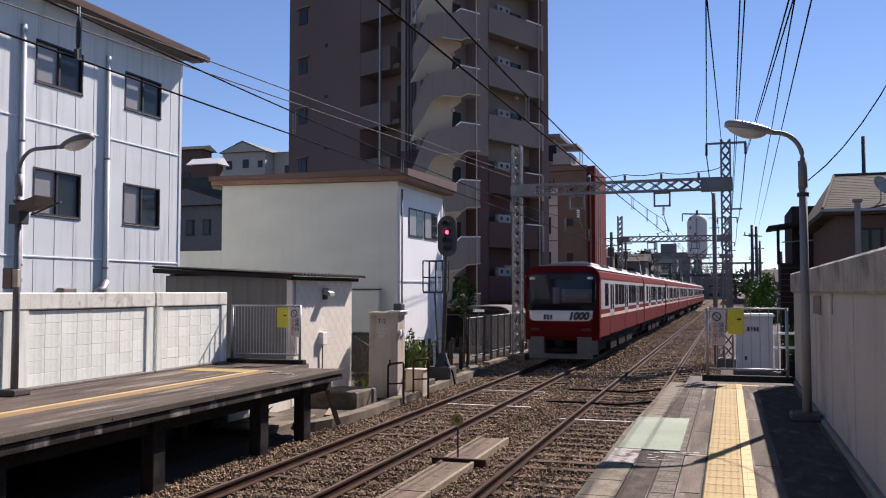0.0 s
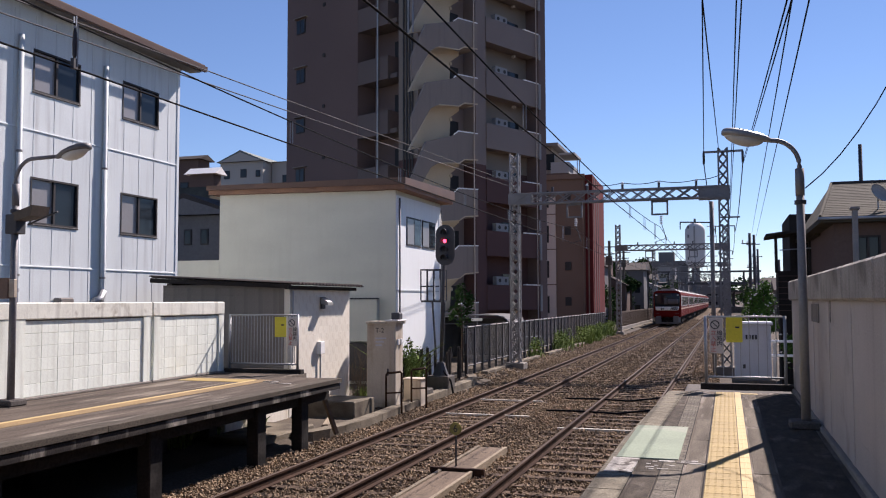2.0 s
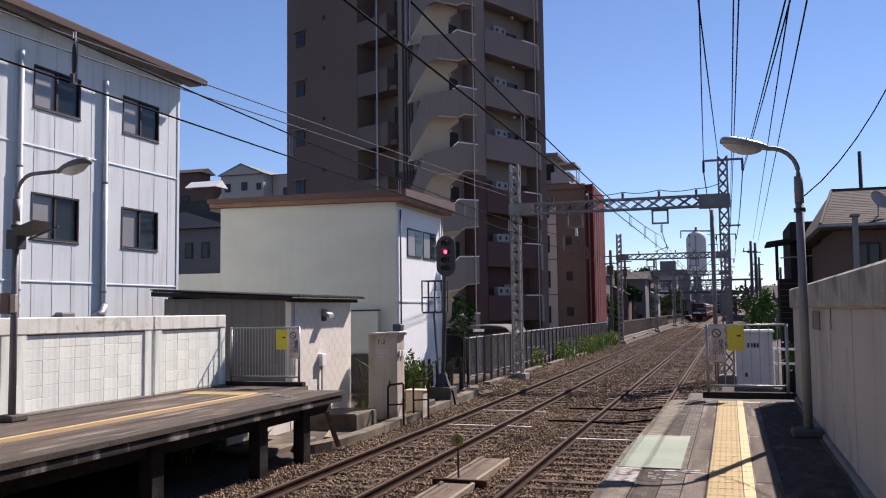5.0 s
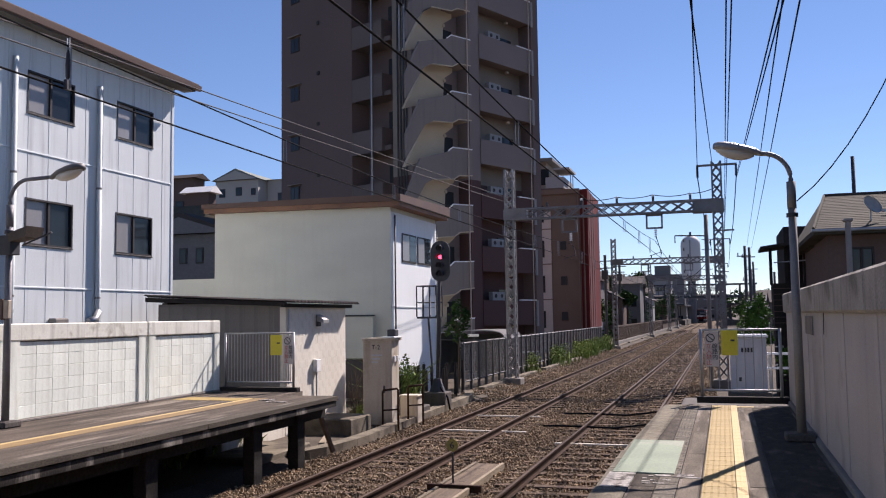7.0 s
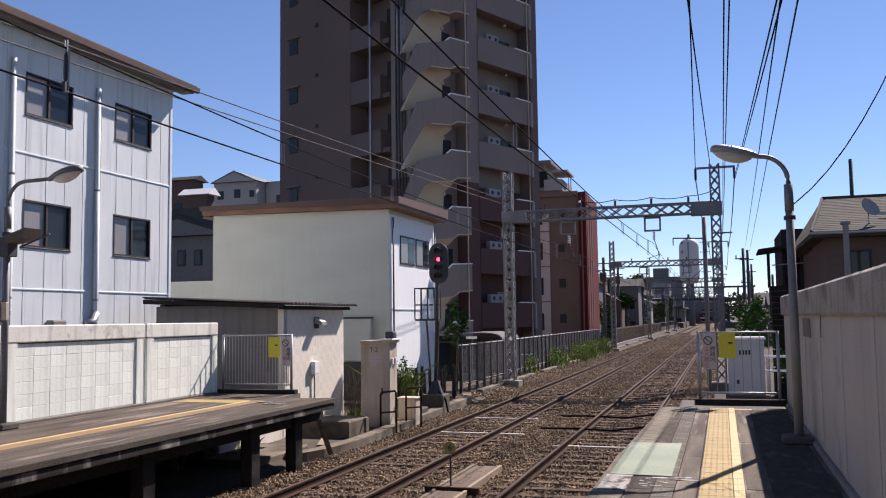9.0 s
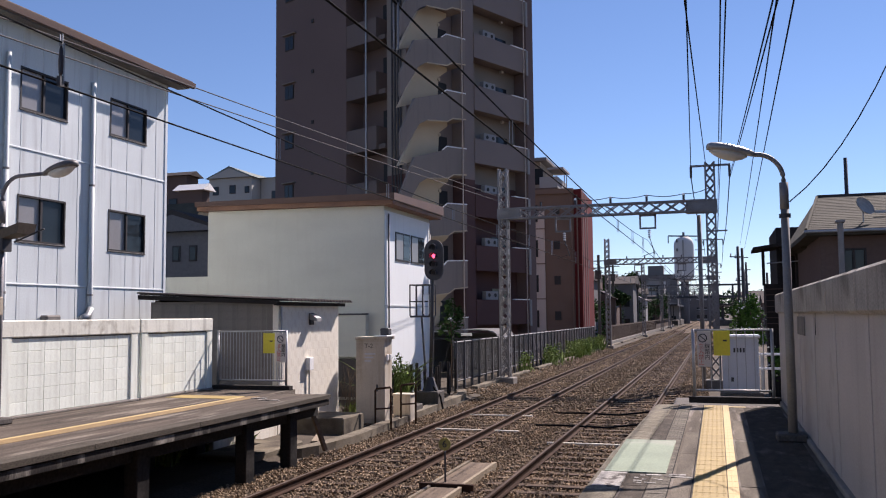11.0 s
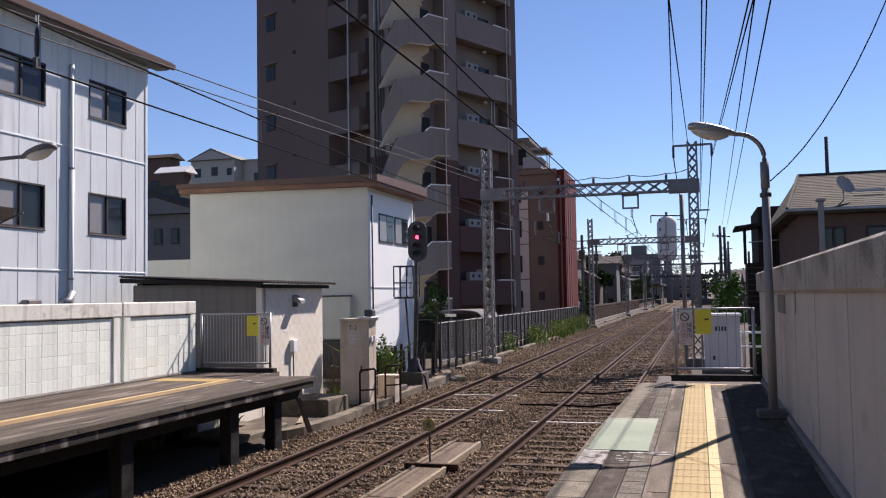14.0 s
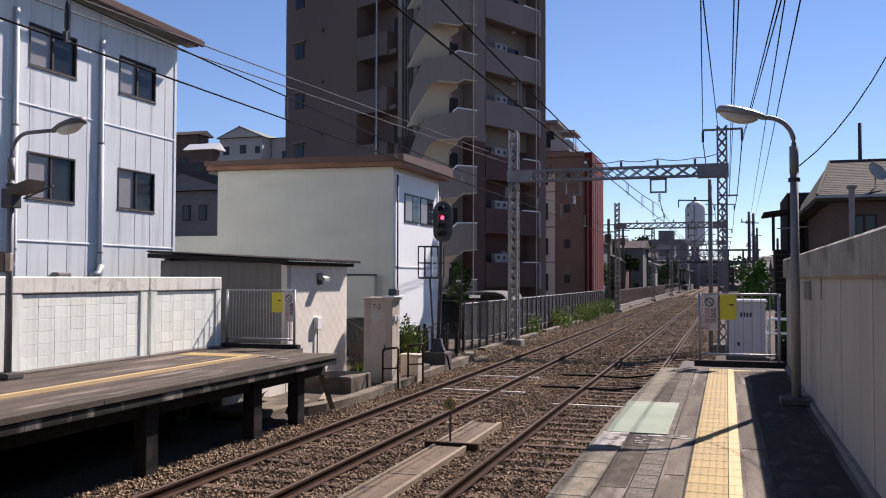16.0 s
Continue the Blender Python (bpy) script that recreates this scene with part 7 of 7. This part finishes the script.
    spots = [(-13.4, 83, 3.2, 8.0), (-15.5, 96, 5, 7.2), (-13.2, 104, 4.0, 5.2), (-12.4, 122, 3.4, 7.6), (-12.8, 139, 4.4, 5.6), (-15, 158, 6, 7.0), (-13, 176, 5, 5.0), (-14, 205, 7, 6.5),
             (-12, 232, 6, 5.5), (-20, 112, 6, 9.0), (-22, 145, 7, 10), (-28, 215, 10, 12), (-20, 260, 12, 13), (-9, 330, 16, 9), (-30, 320, 18, 16)]
    for k, (x, y, w, h) in enumerate(spots):
        wins = []
        for f in range(int(h // 2.8)):
            for q in (-0.25, 0.25):
                if rng.random() < 0.85:
                    wins.append((q * w, 0.9 + 2.7 * f, 0.22 * w, 1.1))
        gable_house((x, y), w, rng.uniform(6, 9), h - 0.8, h + 0.3, walls[k % 4], roofs[(k * 3 + 1) % 4], ("pale", "grey", "brown", "grey")[k % 4] + " house with a pitched roof along the line", wins,
                    "x" if k % 2 else "y")
    for k, (x, y, w, h) in enumerate(((8.6, 90, 8, 4.6), (6.4, 118, 5, 4.8), (9, 140, 7, 6.0), (7, 175, 6, 5.6), (10, 215, 9, 7.5), (14, 280, 12, 9.0))):
        gable_house((x, y), w, 7, h - 1.0, h, walls[(k + 1) % 4], roofs[k % 4], "low far house with a pitched roof beyond the wall", [(0, 1.2, 1.2, 1.1)], "x")
    # pale storage tower
    root = thing("storage_tower", "tall pale round-topped tower far beyond the line", "tower", (-8, 250, -0.2))
    part("stem", Geo().rod((-8, 250, -0.3), (-8, 250, 12.0), 1.1, n=16), M_FAR_GREY, root, "narrow grey stem")
    prof = [(0.9, 11.4), (1.9, 11.7), (2.5, 12.6), (2.65, 14.0), (2.65, 21.4)]
    for k in range(1, 8):
        a = math.pi / 2 * k / 7
        prof.append((2.65 * math.cos(a), 21.4 + 2.65 * math.sin(a)))
    part("shell", Geo().lathe(prof, (-8, 250, -0.2), 28), M_TANK, root, "pale rounded shell", smooth=True)
    part("ladder_strip", Geo().box(-8.3, -7.9, 247.2, 247.4, 8, 22.5), M_FAR_LIGHT, root, "upright service strip")
    for z in (13.5, 16.5, 19.5, 22.0):
        part("hatch", Geo().box(-9.9, -9.55, 247.6, 248.2, z, z + 0.8), M_FAR_GREY, root, "small hatch")
    part("roof_box", Geo().box(-8.3, -7.7, 249.6, 250.2, 23.8, 24.8), M_FAR_GREY, root)
    for k, (x, y, h) in enumerate(((-11.6, 92, 4.6), (-12.6, 116, 6.6), (-11.4, 133, 5.4), (-12.5, 151, 7.6), (-11.0, 170, 6.4), (-10.6, 190, 7.5), (3.2, 132, 4.6), (3.6, 160, 5.6))):
        tree("tree", (x, y, -0.2), h, 0.14, (1.7, 1.9, h * 0.36), 900, 0.17, M_LEAF_DARK, "dark leafy tree behind the lineside fence", 300 + k)
    for k, (x, y, h) in enumerate(((-11.0, 88, 8.5), (-11.8, 108, 9.0), (-10.6, 128, 8.6), (-11.2, 150, 9.2), (-10.2, 182, 9.0))):
        solid("utility_pole", Geo().rod((x, y, -0.3), (x, y, h), 0.14, n=8).bar((x - 0.8, y, h - 0.6), (x + 0.8, y, h - 0.6), 0.1).bar((x - 0.6, y, h - 1.3), (x + 0.6, y, h - 1.3), 0.1)
              .box(x - 0.3, x + 0.3, y - 0.5, y - 0.1, h - 2.4, h - 1.5, 0.03), M_CONCRETE_DARK, "far grey utility pole with crossarms", "utility pole", kind="")
    root = thing("office_block", "far grey block with a flat roof box", "building", (-16, 300, -0.2))
    part("wall", Geo().box(-25, -12, 300, 312, -0.3, 15.5), M_FAR_GREY, root, "grey wall")
    part("roof_box", Geo().box(-21.5, -16.5, 302, 308, 15.5, 18.5), M_FAR_GREY, root, "roof box")
    # covered footbridge across the line
    root = thing("footbridge", "dark covered footbridge across the railway far off", "footbridge", (-4, 200, -0.2))
    part("deck", Geo().box(-16, 7, 199, 202, 5.9, 6.4), M_STEEL_DARK, root, "dark deck")
    part("roof", Geo().box(-16, 7, 198.6, 202.4, 8.6, 8.9), M_STEEL_DARK, root, "dark roof")
    for x in (-15.5, -12.2, 0.4, 3.5, 6.5):
        part("column", Geo().box(x - 0.2, x + 0.2, 199.4, 199.8, -0.3, 8.6), M_STEEL_DARK, root, "steel column")
    for k in range(22):
        part("baluster", Geo().bar((-15.5 + k, 199.0, 6.4), (-15.5 + k, 199.0, 7.5), 0.12), M_STEEL_DARK, root)


def build_distance():
    """A dark line of far trees and roofs that closes the view."""
    rng = random.Random(90)
    g = Geo()
    for k in range(330):
        x = rng.uniform(-75, 95)
        y = rng.uniform(330, 520)
        r = rng.uniform(3, 6)
        leaves(g, (x, y, rng.uniform(2, 10)), (r, r, r * 0.9), 70, 0.8, rng, 0.5)
    tagged(new("far_woods", g.mesh("far_woods", M_LEAF_DARK)), "dark far trees closing the line", "woods", "", "stuff")
    for x0, x1, y0, y1, z in ((-11.6, -8.4, 208, 300, 4.4), (-0.2, 3.4, 208, 300, 4.4)):
        root = thing("station_canopy", "dark canopy of a far station platform", "canopy", ((x0 + x1) / 2, 250, -0.2), "station canopies")
        part("roof", Geo().box(x0, x1, y0, y1, z, z + 0.35), M_STEEL_DARK, root, "dark roof")
        part("platform", Geo().box(x0, x1, y0, y1, -0.3, 1.05), M_CONCRETE_DARK, root, "far platform")
        for k in range(8):
            part("column", Geo().box((x0 + x1) / 2 - 0.12, (x0 + x1) / 2 + 0.12, y0 + 2 + 12 * k, y0 + 2.24 + 12 * k, 1.05, z), M_STEEL_DARK, root)
    g = Geo()
    for k in range(60):
        x, y = -10.5 - 5 * rng.random(), 84 + 150 * rng.random()
        r = rng.uniform(0.6, 1.3)
        leaves(g, (x, y, rng.uniform(0.6, 2.6)), (r, r, r), 120, 0.14, rng, 0.4)
    tagged(new("lineside_bushes", g.mesh("lineside_bushes", M_LEAF_DARK)), "dark bushes behind the far barred fence", "bushes", "", "stuff")


def build_closing_walls():
    """Unseen plain walls, added beside and behind the platform to cut sky light."""
    solid("wall_closing", Geo().box(3.9, 4.3, -30, 14.0, -0.3, 8.0), M_FAR_BROWN, "unseen brown wall added to block sky light from the east", "wall")
    solid("wall_closing", Geo().box(-14.3, 3.9, -30.4, -30, -0.3, 6.5), M_FAR_GREY, "unseen grey wall added to block sky light from behind", "wall")


def build_right_side():
    # house with a slate hip roof beyond the wall
    root = thing("house", "dark brown house with a grey-brown slate hip roof", "house", (6, 26, -0.3), "houses beyond the line")
    x0, x1, y0, y1, ze, zr = 2.17, 12.0, 22.9, 31.0, 4.62, 5.90
    wins = [(3.0, 3.55, 3.3, 4.2), (4.0, 6.2, 2.4, 4.2)]
    part("wall", slab_wall(Geo(), "y", y0 + 0.5, 0.2, x0 + 0.35, x1 - 0.3, -0.3, ze, wins), M_FAR_BROWN, root, "dark brown wall")
    part("wall", Geo().box(x0 + 0.35, x0 + 0.55, y0 + 0.7, y1 - 0.4, -0.3, ze).box(x0 + 0.55, x1, y1 - 0.6, y1 - 0.4, -0.3, ze), M_FAR_BROWN, root)
    for a, b, c, d in wins:
        window_unit(root, "y", y0 + 0.5, a, b, c, d, frosted=False, out=-1)
    yr = 27.0
    roofv = [(x0, y0, ze), (x1, y0, ze), (x1, y1, ze), (x0, y1, ze), (x0 + 0.7, yr, zr), (x1 - 0.7, yr, zr)]
    g = Geo().add(roofv + [(x, y, z - 0.12) for x, y, z in roofv[:4]], [(0, 1, 5, 4), (1, 2, 5), (2, 3, 4, 5), (3, 0, 4), (0, 6, 7, 1), (1, 7, 8, 2), (2, 8, 9, 3), (3, 9, 6, 0), (6, 9, 8, 7)])
    roof = part("roof", g, M_ROOF_BROWN, root, "slate hip roof")
    n = 20
    for k in range(n):
        f0, f1 = k / n, (k + 1.15) / n
        a0, a1 = x0 + 0.7 * f0, x1 - 0.7 * f0
        p0 = Vector((0, y0 + (yr - y0) * f0, ze + (zr - ze) * f0))
        p1 = Vector((0, y0 + (yr - y0) * min(f1, 1), ze + (zr - ze) * min(f1, 1)))
        g = Geo().add([(a0, p0.y, p0.z + 0.02), (a1, p0.y, p0.z + 0.02), (a1 - 0.1, p1.y, p1.z + 0.012), (a0 + 0.1, p1.y, p1.z + 0.012),
                       (a0, p0.y, p0.z + 0.005), (a1, p0.y, p0.z + 0.005), (a1 - 0.1, p1.y, p1.z), (a0 + 0.1, p1.y, p1.z)],
                      [(0, 1, 2, 3), (4, 7, 6, 5), (0, 4, 5, 1), (1, 5, 6, 2), (2, 6, 7, 3), (3, 7, 4, 0)])
        part("slate_course", g, M_ROOF_BROWN, roof)
    part("ridge_cap", Geo().rod((x0 + 0.7, yr, zr + 0.02), (x1 - 0.7, yr, zr + 0.02), 0.06), M_ROOF_DARK, roof)
    part("hip_cap", Geo().rod((x0, y0, ze + 0.03), (x0 + 0.7, yr, zr + 0.03), 0.035), M_ROOF_BROWN, roof, "hip capping")
    part("gutter", Geo().rod((x0 - 0.05, y0 - 0.05, ze - 0.03), (x1, y0 - 0.05, ze - 0.03), 0.035), M_STEEL, root, "pale gutter")
    part("snow_guard", Geo().bar((3.9, 24.2, 5.15), (4.6, 24.2, 5.15), 0.03, 0.06), M_STEEL, roof)
    dish = [(0.0, 0.0)] + [(0.26 * math.sin(a), 0.10 * (1 - math.cos(a))) for a in (0.4, 0.8, 1.2, 1.5)]
    g = Geo().lathe(dish, (0, 0, 0), 14).moved(Matrix.Translation((3.55, 23.6, 5.2)) @ Euler((radians(60), 0, radians(40))).to_matrix().to_4x4())
    part("dish_aerial", g, M_FAR_LIGHT, root, "pale dish aerial")
    part("dish_stem", Geo().bar((3.55, 23.6, 4.75), (3.55, 23.6, 5.2), 0.03), M_STEEL, root)
    post = thing("pale_post", "pale grey square post beyond the wall", "post", (2.82, 22.0, -0.3))
    part("shaft", Geo().box(2.76, 2.88, 21.94, 22.06, -0.3, 4.7, 0.02), M_POLE, post, "grey shaft")
    part("cap", Geo().box(2.72, 2.92, 21.9, 22.1, 4.7, 4.76, 0.01), M_POLE, post)
    # dark timber balcony annex
    root = thing("balcony_annex", "dark timber house annex with a roofed balcony", "house", (2.6, 30.5, -0.3))
    part("wall", Geo().box(2.0, 4.2, 31.0, 35.0, -0.3, 5.45), M_BLACK_TIMBER, root, "dark wall")
    part("balcony", Geo().box(1.55, 2.6, 29.6, 31.0, 2.2, 3.55), M_BLACK_TIMBER, root, "boarded balcony")
    part("support", Geo().box(1.58, 2.5, 29.7, 30.9, -0.3, 2.2), M_BLACK_TIMBER, root)
    part("balcony_roof", Geo().extrude([(1.2, 4.62), (3.0, 4.84), (3.0, 4.94), (1.2, 4.70)], "y", 29.2, 31.2), M_BLACK_TIMBER, root, "lean-to roof")
    for x in (1.5, 1.95, 2.5):
        part("balcony_post", Geo().bar((x, 29.65, 3.5), (x, 29.65, 4.7), 0.09), M_BLACK_TIMBER, root)
    for k in range(7):
        part("board_gap", Geo().box(1.53, 2.6, 29.585, 29.6, 2.3 + 0.18 * k, 2.32 + 0.18 * k), M_FAR_BROWN, root)
    part("side_roof", Geo().extrude([(2.35, 4.45), (3.2, 4.45), (3.2, 5.3), (2.9, 5.3)], "y", 26.6, 29.0), M_ROOF_BROWN, root, "small slate side roof")
    part("laundry_pole", Geo().rod((1.6, 29.5, 4.2), (2.6, 29.5, 4.25), 0.02), M_STEEL, root)
    # grey cabinet and boxes behind the gate
    root = thing("equipment_cabinet", "ribbed grey equipment cabinet behind the platform gate", "cabinet", (0.47, 19.1, 0.9))
    part("plinth", Geo().box(0.06, 0.90, 18.75, 19.5, -0.35, 1.06, 0.02), M_CONCRETE_DARK, root, "concrete plinth")
    part("body", Geo().box(0.12, 0.82, 18.8, 19.4, 1.06, 2.14, 0.015), M_CABINET_GREY, root, "grey steel body")
    part("lid", Geo().box(0.10, 0.86, 18.76, 19.44, 2.14, 2.21, 0.02), M_CABINET_GREY, root, "lid")
    part("lid_edge", Geo().box(0.12, 0.84, 18.74, 18.77, 2.165, 2.195), M_WHITE_WALL, root, "white lid edge")
    for k in range(6):
        x = 0.16 + 0.125 * k
        part("rib", Geo().box(x, x + 0.014, 18.785, 18.80, 1.1, 2.1), M_CABINET_GREY, root)
    g = Geo()
    for k in range(4):
        g.box(0.34 + 0.06 * k, 0.375 + 0.06 * k, 18.782, 18.79, 1.86, 1.95)
    part("lettering_bars", g, M_SIGN_BLACK, root, "dark unreadable marks")
    part("latch", Geo().box(0.28, 0.33, 18.77, 18.80, 1.28, 1.36), M_STEEL_DARK, root, "dark latch")
    root = thing("low_fence", "low white railing beyond the platform end", "railing", (1.1, 20, -0.2))
    for z in (1.45, 1.75):
        part("rail", Geo().box(0.86, 1.6, 19.95, 20.05, z, z + 0.05, 0.01), M_WHITE_WALL, root, "white rail")
    for x in (0.9, 1.55):
        part("post", Geo().box(x, x + 0.06, 19.97, 20.03, -0.3, 1.8), M_STEEL, root)
    # poles
    for x, y, h, lab in ((5.4, 40, 9.1, 0.10), (2.0, 82, 8.5, 0.16), (2.5, 87, 8.7, 0.16), (3.6, 112, 8.7, 0.16), (3.2, 60, 5.2, 0.1), (4.2, 140, 9, 0.16), (2.8, 100, 7.0, 0.12)):
        root = thing("utility_pole", "slim dark utility pole with crossarms beyond the wall", "utility pole", (x, y, -0.3), "utility poles")
        part("shaft", Geo().rod((x, y, -0.3), (x, y, h), lab, lab * 0.75, 10), M_STEEL_DARK, root, "dark shaft", smooth=True)
        if h > 6 and y > 50:
            part("crossarm", Geo().bar((x - 0.7, y, h - 0.9), (x + 0.5, y, h - 0.9), 0.09), M_STEEL_DARK, root)
            part("insulator", Geo().rod((x - 0.6, y, h - 0.85), (x - 0.6, y, h - 0.6), 0.06), M_WHITE_INS, root)
    root = thing("line_pole", "round dark steel pole with step bolts beside the portal mast", "pole", (-0.52, 36.9, -0.2))
    part("shaft", Geo().rod((-0.52, 36.9, -0.3), (-0.52, 36.9, 6.6), 0.085, n=12), M_MAST, root, "dark shaft", smooth=True)
    part("arm", Geo().bar((-0.52, 36.9, 5.75), (-1.75, 36.9, 5.8), 0.05).bar((-1.75, 36.9, 5.8), (-1.75, 36.9, 5.5), 0.04), M_STEEL_DARK, root, "thin side arm")
    for k in range(10):
        part("step_bolt", Geo().bar((-0.72, 36.9, 2.0 + 0.4 * k), (-0.32, 36.9, 2.0 + 0.4 * k), 0.03), M_STEEL, root)
    part("brace_cable", Geo().path(sag((-0.6, 36.9, 4.6), (-2.2, 44, 4.4), 0.3), 0.012), M_WIRE, root)


def build_shelter():
    root = thing("cycle_shelter", "dark cycle shelter with a grey curved roof behind the fence", "shelter", (-11.3, 41.8, -0.2))
    ya, yb = 40.0, 43.4
    arc = [(-13.4, 1.86), (-12.3, 1.94), (-11.5, 1.99), (-10.7, 2.00), (-10.2, 1.97), (-9.9, 1.90), (-9.74, 1.78), (-9.68, 1.60)]
    part("roof_sheet", Geo().extrude(arc + [(u - 0.02, v - 0.05) for u, v in reversed(arc)], "y", ya, yb), M_FAR_GREY, root, "grey curved roof sheet")
    part("roof_rim", Geo().path([(u, ya - 0.02, v - 0.02) for u, v in arc], 0.028, 6), M_FAR_LIGHT, root, "pale roof rim")
    for x, z in ((-9.68, 1.65), (-12.9, 1.9)):
        for y in (ya + 0.1, yb - 0.1):
            part("post", Geo().box(x - 0.05, x + 0.05, y - 0.05, y + 0.05, -0.2, z), M_STEEL_DARK, root, "dark steel post")
    part("back_panel", Geo().box(-12.95, -12.88, ya + 0.2, yb - 0.2, -0.1, 1.85), M_STEEL_DARK, root, "dark back panel")
    part("end_panel", Geo().box(-12.8, -9.8, yb - 0.08, yb - 0.03, -0.1, 1.75), M_STEEL_DARK, root, "dark end panel")
    part("cross_tube", Geo().rod((-12.9, ya + 0.1, 1.55), (-9.7, ya + 0.1, 1.55), 0.03), M_STEEL_DARK, root)
    sign = thing("pale_board", "small pale board behind the lineside fence", "board", (-10.3, 37.5, 0), )
    part("plate", Geo().box(-10.75, -10.25, 37.5, 37.54, 1.75, 1.87, 0.008), M_WHITE_WALL, sign, "white plate")
    part("stem", Geo().bar((-10.5, 37.55, -0.15), (-10.5, 37.55, 1.8), 0.05), M_STEEL_DARK, sign)


def lamp_fittings():
    x, y = -10.48, 10.95
    root = thing("loudspeaker", "weathered horn loudspeaker fixed to the lamp post", "loudspeaker", (x + 0.2, y, 3.95))
    part("bracket", Geo().box(x - 0.1, x + 0.12, y - 0.1, y + 0.1, 3.7, 4.0, 0.01), M_STEEL_DARK, root, "dark clamp bracket")
    g = Geo().add([(x + 0.02, y - 0.09, 3.88), (x + 0.02, y + 0.09, 3.88), (x + 0.02, y + 0.09, 4.02), (x + 0.02, y - 0.09, 4.02),
                   (x + 0.46, y - 0.18, 3.96), (x + 0.46, y + 0.18, 3.96), (x + 0.5, y + 0.18, 4.12), (x + 0.5, y - 0.18, 4.12)],
                  [(0, 1, 2, 3), (4, 7, 6, 5), (0, 4, 5, 1), (1, 5, 6, 2), (2, 6, 7, 3), (3, 7, 4, 0)])
    part("horn", g, M_HORN, root, "brownish flared horn")
    part("stay_rod", Geo().rod((x + 0.25, y, 3.84), (x + 0.82, y - 0.02, 4.02), 0.014), M_STEEL_DARK, root, "thin stay rod")
    root = thing("switch_box", "small beige switch box on the lamp post", "switch box", (x, y, 2.85))
    part("body", Geo().box(x - 0.16, x + 0.02, y - 0.13, y - 0.06, 2.70, 3.02, 0.01), M_BROWN_METAL, root, "brown box")
    part("cover", Geo().box(x + 0.03, x + 0.13, y - 0.13, y - 0.05, 2.72, 3.0, 0.01), M_CABINET, root, "beige cover")
    part("band", Geo().rod((x, y, 2.8), (x, y, 2.86), 0.085, n=12), M_STEEL, root)
    # insulator in the far track's wire
    Y = 6.93
    root = thing("section_insulator", "dark section insulator hanging in the overhead wire", "insulator", (-5.96, Y, 4.95))
    part("rod", Geo().lathe([(0.008, 0.0), (0.02, 0.03), (0.024, 0.15), (0.018, 0.26), (0.008, 0.3)], (-5.96, Y, 5.0), 8), M_INSULATOR, root, "ribbed insulator rod")
    part("clamp", Geo().bar((-5.975, Y, 5.3), (-5.975, Y, 5.42), 0.009).bar((-5.945, Y, 5.3), (-5.945, Y, 5.42), 0.009), M_STEEL, root, "steel links")
    part("wire_clamp", Geo().box(-5.98, -5.94, Y - 0.03, Y + 0.03, 4.9, 5.0), M_STEEL_DARK, root)




build_ground()
build_platform_right()
build_wall_right()
build_platform_left()
build_wall_left()
build_left_building()
build_hut()
build_white_building()
build_tower()
build_red_building()
TRACKS = [(build_track(TRACK_L, "far railway track with rusty rails on wooden sleepers"), TRACK_L),
          (build_track(TRACK_R, "near railway track with rusty rails on wooden sleepers"), TRACK_R)]
for k, y in enumerate((36.4, 73.6, 110.8, 148.0, 172.0, 222.0)):
    build_portal(y, k == 0)
build_wires()
build_lamp((0.905, 11.9, PZ), -0.93, 3.72, "pale steel platform lamp with a curved arm and oval head", M_POLE, M_LAMP_HOOD)
build_lamp((-10.48, 10.95, PZ), 1.37, 3.9, "grey platform lamp with a curved arm beside the wall", M_MAST, M_LAMP_HOOD_SHADED)
GATE_A = gate(-0.38, 0.955, 16.6, 1.22, 2.37, 9, "galvanised end gate with warning signs on the platform")
GATE_B = gate(-10.72, -9.02, 17.6, 1.2, 2.36, 22, "barred end gate with warning signs by the hut")
gate_signs(GATE_A, 0.11, -0.195, 16.57, 2.36)
gate_signs(GATE_B, -9.42, -9.12, 17.57, 2.32)
lamp_fittings()
build_signal()
build_relay_cabinet()
build_trackside()
build_fences()
build_shelter()
build_right_side()
build_neighbourhood()
build_distance()
build_closing_walls()
build_plants()
TRAIN = build_train()
build_ballast()
for root, centre in TRACKS:
    build_sleepers(root, centre)
motions()
